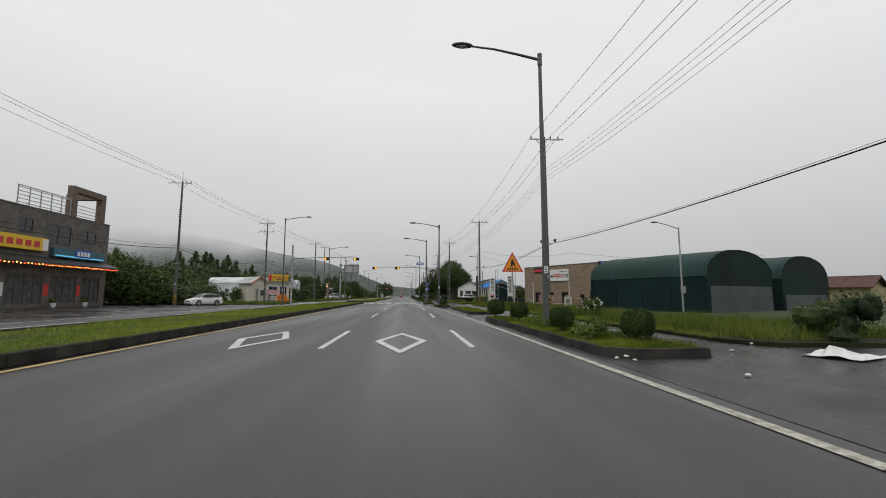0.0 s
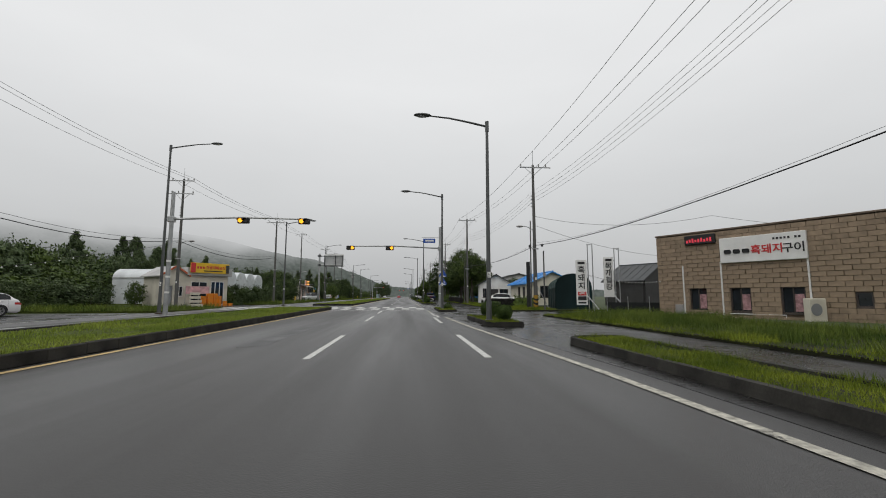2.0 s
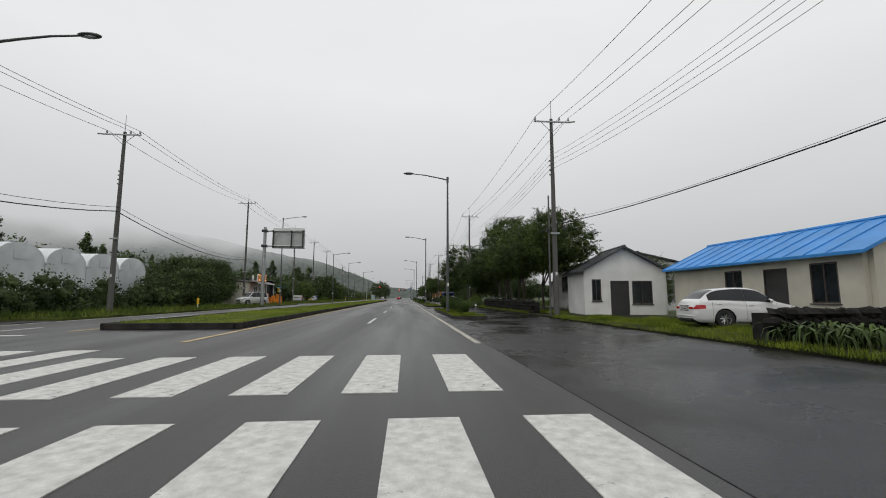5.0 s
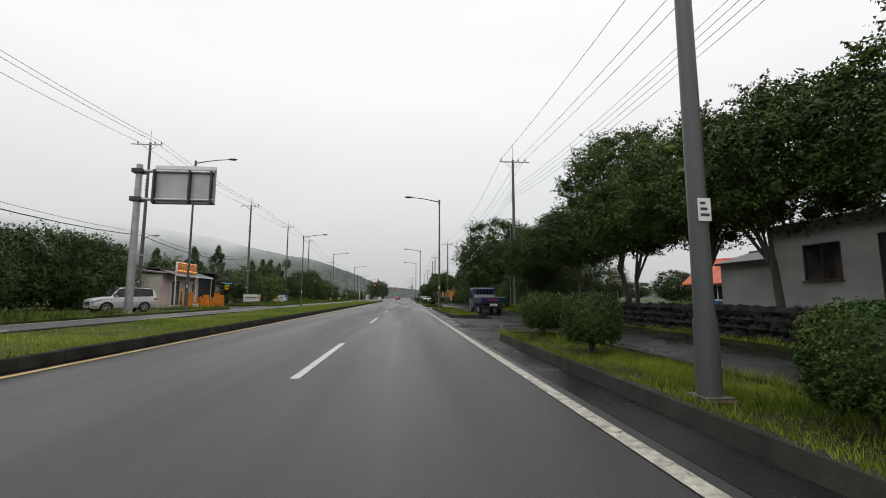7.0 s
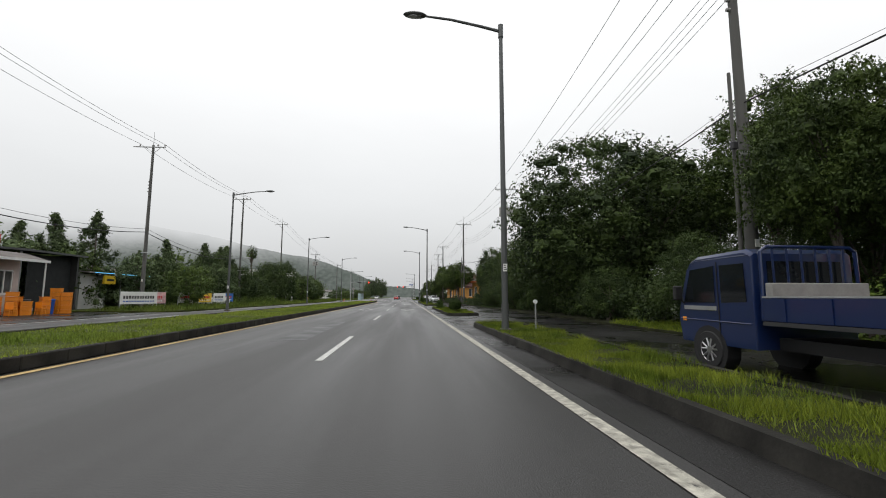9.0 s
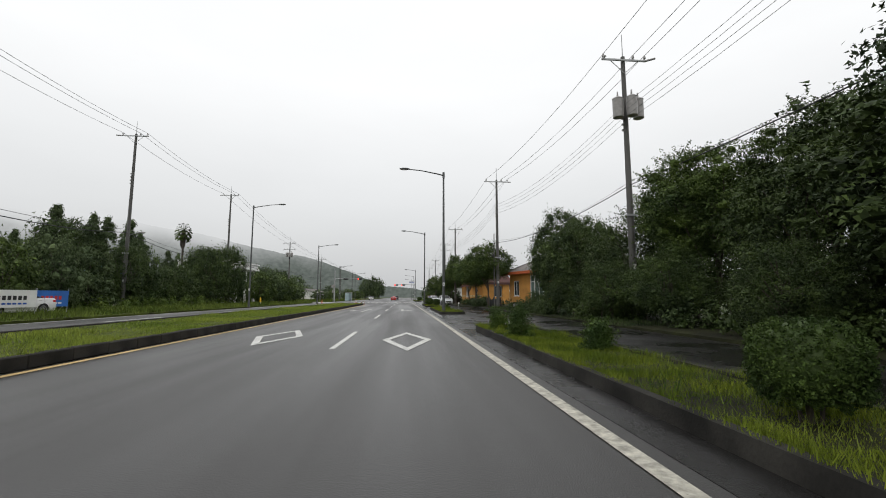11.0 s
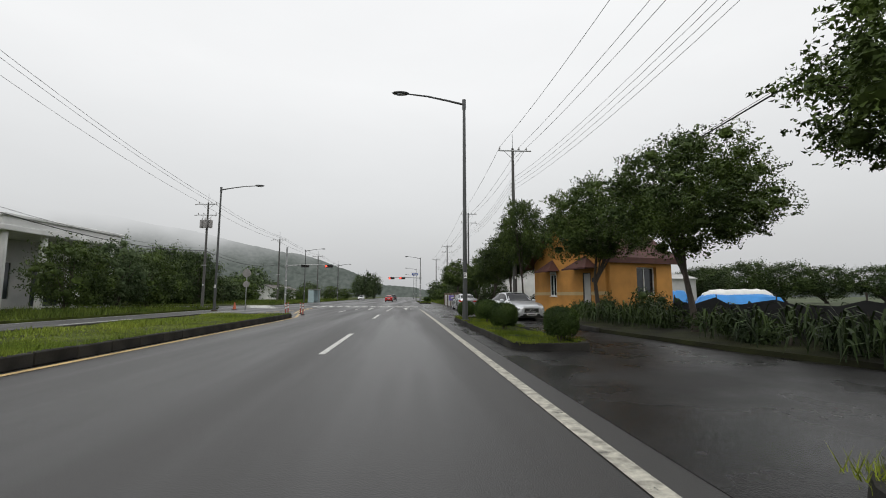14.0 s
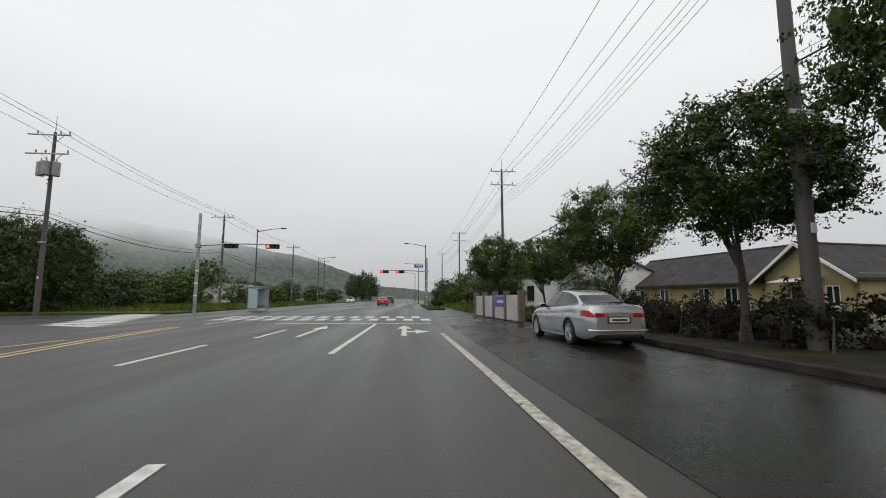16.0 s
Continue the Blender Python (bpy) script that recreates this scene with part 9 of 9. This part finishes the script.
def crops(name, label, rects, n, h, seed):
    """Upright stems with long arching leaves, like maize."""
    rnd = random.Random(seed)
    g = Geo()
    for k in range(n):
        x0, x1, y0, y1 = rects[k % len(rects)]
        x, y, hh = rnd.uniform(x0, x1), rnd.uniform(y0, y1), h * rnd.uniform(0.6, 1.15)
        g.tube([(x, y, 0), (x + 0.05, y, hh)], 0.015, 4, 0.006)
        for j in range(7):
            a, z0, ln = rnd.uniform(0, 6.283), hh * (0.15 + 0.12 * j), rnd.uniform(0.3, 0.62)
            c, s = math.cos(a), math.sin(a)
            pts = [(0, 0), (0.35 * ln, 0.28), (0.75 * ln, 0.22), (ln, -0.12)]
            w = [0.014, 0.032, 0.025, 0.003]
            vs = []
            for (d, e), ww in zip(pts, w):
                vs += [(x + c * d - s * ww, y + s * d + c * ww, z0 + e), (x + c * d + s * ww, y + s * d - c * ww, z0 + e)]
            g.add(vs, [(2 * q, 2 * q + 1, 2 * q + 3, 2 * q + 2) for q in range(3)])
    return solo(name, g, LEAF2 if h < 1 else LEAF4, label, "crops", kind="stuff", at=pose(0, 0, 0.08))


crops("maize_plants", "rows of tall green maize along a garden edge", [(7.6, 9.4, 198, 203), (9.4, 13, 199.5, 210), (8.0, 9.2, 205.5, 211)], 110, 0.75, 5)
crops("maize_plants", "tall maize beside a driveway", [(12.6, 15, 97.5, 100.5)], 40, 1.7, 6)
crops("broad_weeds", "broad-leaved weeds by a bed edge", [(8.6, 10.0, 119.5, 124), (8.8, 10.5, 76, 77.5)], 90, 0.32, 7)


def clipped_shrub_meshes(seed):
    """A ball of small leaves over a dense heart, on short stems."""
    rnd = random.Random(seed)
    cs = []
    for k in range(170):
        a, z = 2.399963 * k, 1 - 1.85 * (k + 0.5) / 170
        q = math.sqrt(max(0, 1 - z * z))
        u = (1 + 0.04 * math.sin(3 * a + seed) + rnd.uniform(-0.03, 0.03)) / (q ** 3.2 + abs(z) ** 3.2) ** (1 / 3.2)
        cs.append((math.cos(a) * q * 0.56 * u, math.sin(a) * q * 0.56 * u, 0.68 + 0.45 * z * u))
    return (leaf_mesh("foliage", cs, [0.075 * rnd.uniform(0.8, 1.3) for _ in cs], 120, 0.038, LEAF3, seed, up=0.1, core=0.0, spray=0.05),
            Geo().ball((0, 0, 0.68), (0.55, 0.55, 0.47), 16, 0.08, seed).mesh("inner_core", LEAF2, True),
            Geo().tube([(0, 0, -0.02), (0.03, 0, 0.4)], 0.04, 6).tube([(0.1, 0.04, -0.02), (0.12, 0.06, 0.45)], 0.025, 5).tube([(-0.09, 0.02, -0.02), (-0.14, 0.0, 0.45)], 0.025, 5).mesh("stem", BARK))


SHRUBS = [clipped_shrub_meshes(s) for s in (81, 82, 83)]
for k, (x, y, s) in enumerate(((5.05, 13.0, 0.7), (5.1, 18.3, 0.76), (4.75, 21.5, 0.86), (5.75, 9.9, 0.72), (4.2, 49.9, 0.76), (4.35, 47.3, 0.68), (3.5, 94.4, 0.86), (3.6, 98.3, 1.0), (3.55, 103.4, 1.1), (3.75, 107.0, 1.15),
                               (3.5, 153.5, 0.85), (3.0, 212.9, 0.8), (3.3, 209.1, 0.92), (3.1, 205.2, 0.84), (3.75, 201.95, 0.8), (4.0, 268, 1.0), (4, 276, 1.0))):
    f_, i_, s_ = SHRUBS[k % 3]
    ob = thing("clipped_shrub", "dark green shrub clipped to a ball", "shrub", "clipped shrubs", at=pose(x, y, 0.13, 0, 0, k * 50) @ Matrix.Diagonal((s * 0.86, s * 0.86, s * 0.9, 1)))
    part("foliage", f_, LEAF3, ob)
    part("inner_core", i_, LEAF2, ob)
    part("stem", s_, BARK, ob)
for k, (x, y, h) in enumerate(((3.25, 165.2, 0.72), (3.05, 161.4, 0.66), (4.0, 158.6, 0.5), (3.65, 64.1, 0.36), (3.6, 65.3, 0.4), (3.6, 188.4, 0.3))):
    hedge("loose_shrub", "loose unclipped green shrub in a kerbed bed", x - 0.18, x + 0.18, y - 0.18, y + 0.18, h, 90 + k, 760, 0.042, LEAF3, 0.25, 0.0).location.z = 0.1

pm = thing("palm_tree", "tall palm with a shaggy trunk", "tree", "trees", at=pose(-33, 215.5, 0.1) @ Matrix.Diagonal((0.52, 0.52, 1.0, 1)))
part("trunk", Geo().tube([(0, 0, 0), (0.15, 0, 5), (0, 0, 10.6)], 0.28, 10, 0.3).ball((0, 0, 9.6), (0.7, 0.7, 1.5), 12, 0.3, 4), BARK, pm, smooth=True)
gp = Geo()
for k in range(38):
    a, e = 2.4 * k, radians(75 - 3.3 * k)
    c, s = math.cos(a), math.sin(a)
    pts = [(0.2, 10.9), (1.0 * math.cos(e) + 0.3, 10.9 + 1.0 * math.sin(e)), (1.9 * math.cos(e) + 0.4, 10.9 + 1.6 * math.sin(e) - 0.35)]
    for j in range(9):
        b = (j - 4) * 0.14
        cb, sb_ = math.cos(a + b), math.sin(a + b)
        gp.add([(c * pts[1][0], s * pts[1][0], pts[1][1]), (cb * pts[2][0], sb_ * pts[2][0], pts[2][1] - abs(b) * 0.3), (math.cos(a + b + 0.1) * pts[2][0] * 0.9, math.sin(a + b + 0.1) * pts[2][0] * 0.9, pts[2][1] - abs(b) * 0.3)], [(0, 1, 2)])
    gp.tube([(c * pts[0][0], s * pts[0][0], pts[0][1]), (c * pts[1][0], s * pts[1][0], pts[1][1])], 0.03, 4)
part("fronds", gp, LEAF, pm)

# ---- small things ----
rk = random.Random(5)
for x, y in ((4.3, 8.1), (4.5, 7.8), (4.6, 8.3), (7.4, 9.0), (8.9, 10.2), (9.6, 12), (5.4, 6.2), (3.9, 113)):
    solo("litter", Geo().ball((0, 0, 0.03), (0.05, 0.035, 0.022), 7, 0.6, int(x * 9)), SIGNW, "crumpled white scrap lying on the asphalt", "litter", "litter", at=pose(x, y, 0.006, 0, 0, rk.uniform(0, 360)))
sheet = Geo()
for i in range(7):
    for j in range(7):
        sheet.v.append((i * 0.2 - 0.6, j * 0.16 - 0.5, 0.03 + 0.16 * max(0, noise.noise(Vector((i * 0.6, j * 0.6, 2)))) + (0.14 if (i, j) in ((3, 3), (2, 4)) else 0)))
sheet.f = [(i * 7 + j, (i + 1) * 7 + j, (i + 1) * 7 + j + 1, i * 7 + j + 1) for i in range(6) for j in range(6)]
solo("plastic_sheet", sheet, SIGNW, "crumpled white plastic sheet lying on wet asphalt", "sheet", at=pose(9.0, 8.0, 0.006, 0, 0, 20))
net = thing("garden_net", "sagging pale net round a vegetable plot", "net", at=pose(0, 0, 0.08))
gn = Geo()
pts = [(9.7 + 0.22 * k, 121.9 - 0.21 * k, 1.32 + 0.2 * math.cos(k * math.pi / 1.5)) for k in range(13)]
gn.v = [(x, y, 0.0) for x, y, z in pts] + [(x, y, z) for x, y, z in pts]
gn.f = [(k, k + 1, 14 + k, 13 + k) for k in range(12)]
part("mesh_cloth", gn, NETTING, net)
for k in range(0, 13, 3):
    part("stake", Geo().cyl((pts[k][0], pts[k][1], 0), (pts[k][0], pts[k][1], 1.5), 0.02, 0.02, 6), STEEL, net)
dr = thing("drain_cover", "dark iron drain cover in the asphalt", "drain cover", at=pose(2.7, 66.8, 0.004))
part("rim", Geo().box(-0.35, 0.35, -0.25, 0.25, 0, 0.012), DARKM, dr)
for k in range(6):
    part("bar", Geo().box(-0.3 + 0.11 * k, -0.25 + 0.11 * k, -0.2, 0.2, 0.012, 0.018), BLACK, dr)
cn_ = thing("traffic_cone", "orange traffic cone on the far verge", "traffic cone", at=pose(-15.9, 233.2, 0.0))
part("cone", Geo().cyl((0, 0, 0.04), (0, 0, 0.72), 0.16, 0.03, 14), ORANGEROOF, cn_, smooth=True)
part("foot", Geo().box(-0.2, 0.2, -0.2, 0.2, 0, 0.04, 0.01), BLACK, cn_)

# ---- bricks of the restaurant, last ----
brick_me = {}
BW, BH = 0.58, 0.235


def brick_mesh(w):
    key = round(w, 2)
    if key not in brick_me:
        brick_me[key] = Geo().box(-w / 2 + 0.008, w / 2 - 0.008, -0.03, 0.1, -BH / 2 + 0.008, BH / 2 - 0.008, 0.012).mesh("brick", BRICK)
    return brick_me[key]


def lay(length, holes_, place, limit, seed):
    """Courses of bricks on a wall face; the first ones up to limit are single parts, the others join one mesh."""
    rb, rest_g, made = random.Random(seed), Geo(), 0
    for row in range(int(RH / BH)):
        z = 0.0 + BH * (row + 0.5)
        x = -BW / 2 * (row % 2)
        while x < length - 0.02:
            a, b = max(0, x), min(length, x + BW)
            x += BW
            segs = [(a, b)]
            for h in holes_:
                if h[2] < z + BH * 0.3 and h[3] > z - BH * 0.3:
                    segs = [q for s0, s1 in segs for q in ((s0, min(s1, h[0])), (max(s0, h[1]), s1)) if q[1] - q[0] > 0.06]
            for s0, s1 in segs:
                w, off = s1 - s0, rb.uniform(-0.008, 0.008)
                if made < limit and z > 0.6:
                    part("brick", brick_mesh(w), BRICK, rest, at=place @ pose((s0 + s1) / 2, 0.045 + off, z))
                    made += 1
                else:
                    m = place @ pose((s0 + s1) / 2, 0.045 + off, z)
                    g = Geo().box(-w / 2 + 0.008, w / 2 - 0.008, -0.03, 0.06, -BH / 2 + 0.008, BH / 2 - 0.008)
                    rest_g.add([m @ Vector(p) for p in g.v], g.f)
    tagged(part("brickwork", rest_g, BRICK_S, rest), kind="stuff")


lay(RL, holes, Matrix(), 230, 3)
lay(RD - 0.1, side_hole, pose(RL, 0.1, 0, 0, 0, 90) @ pose(0, -0.09, 0), 60, 4)
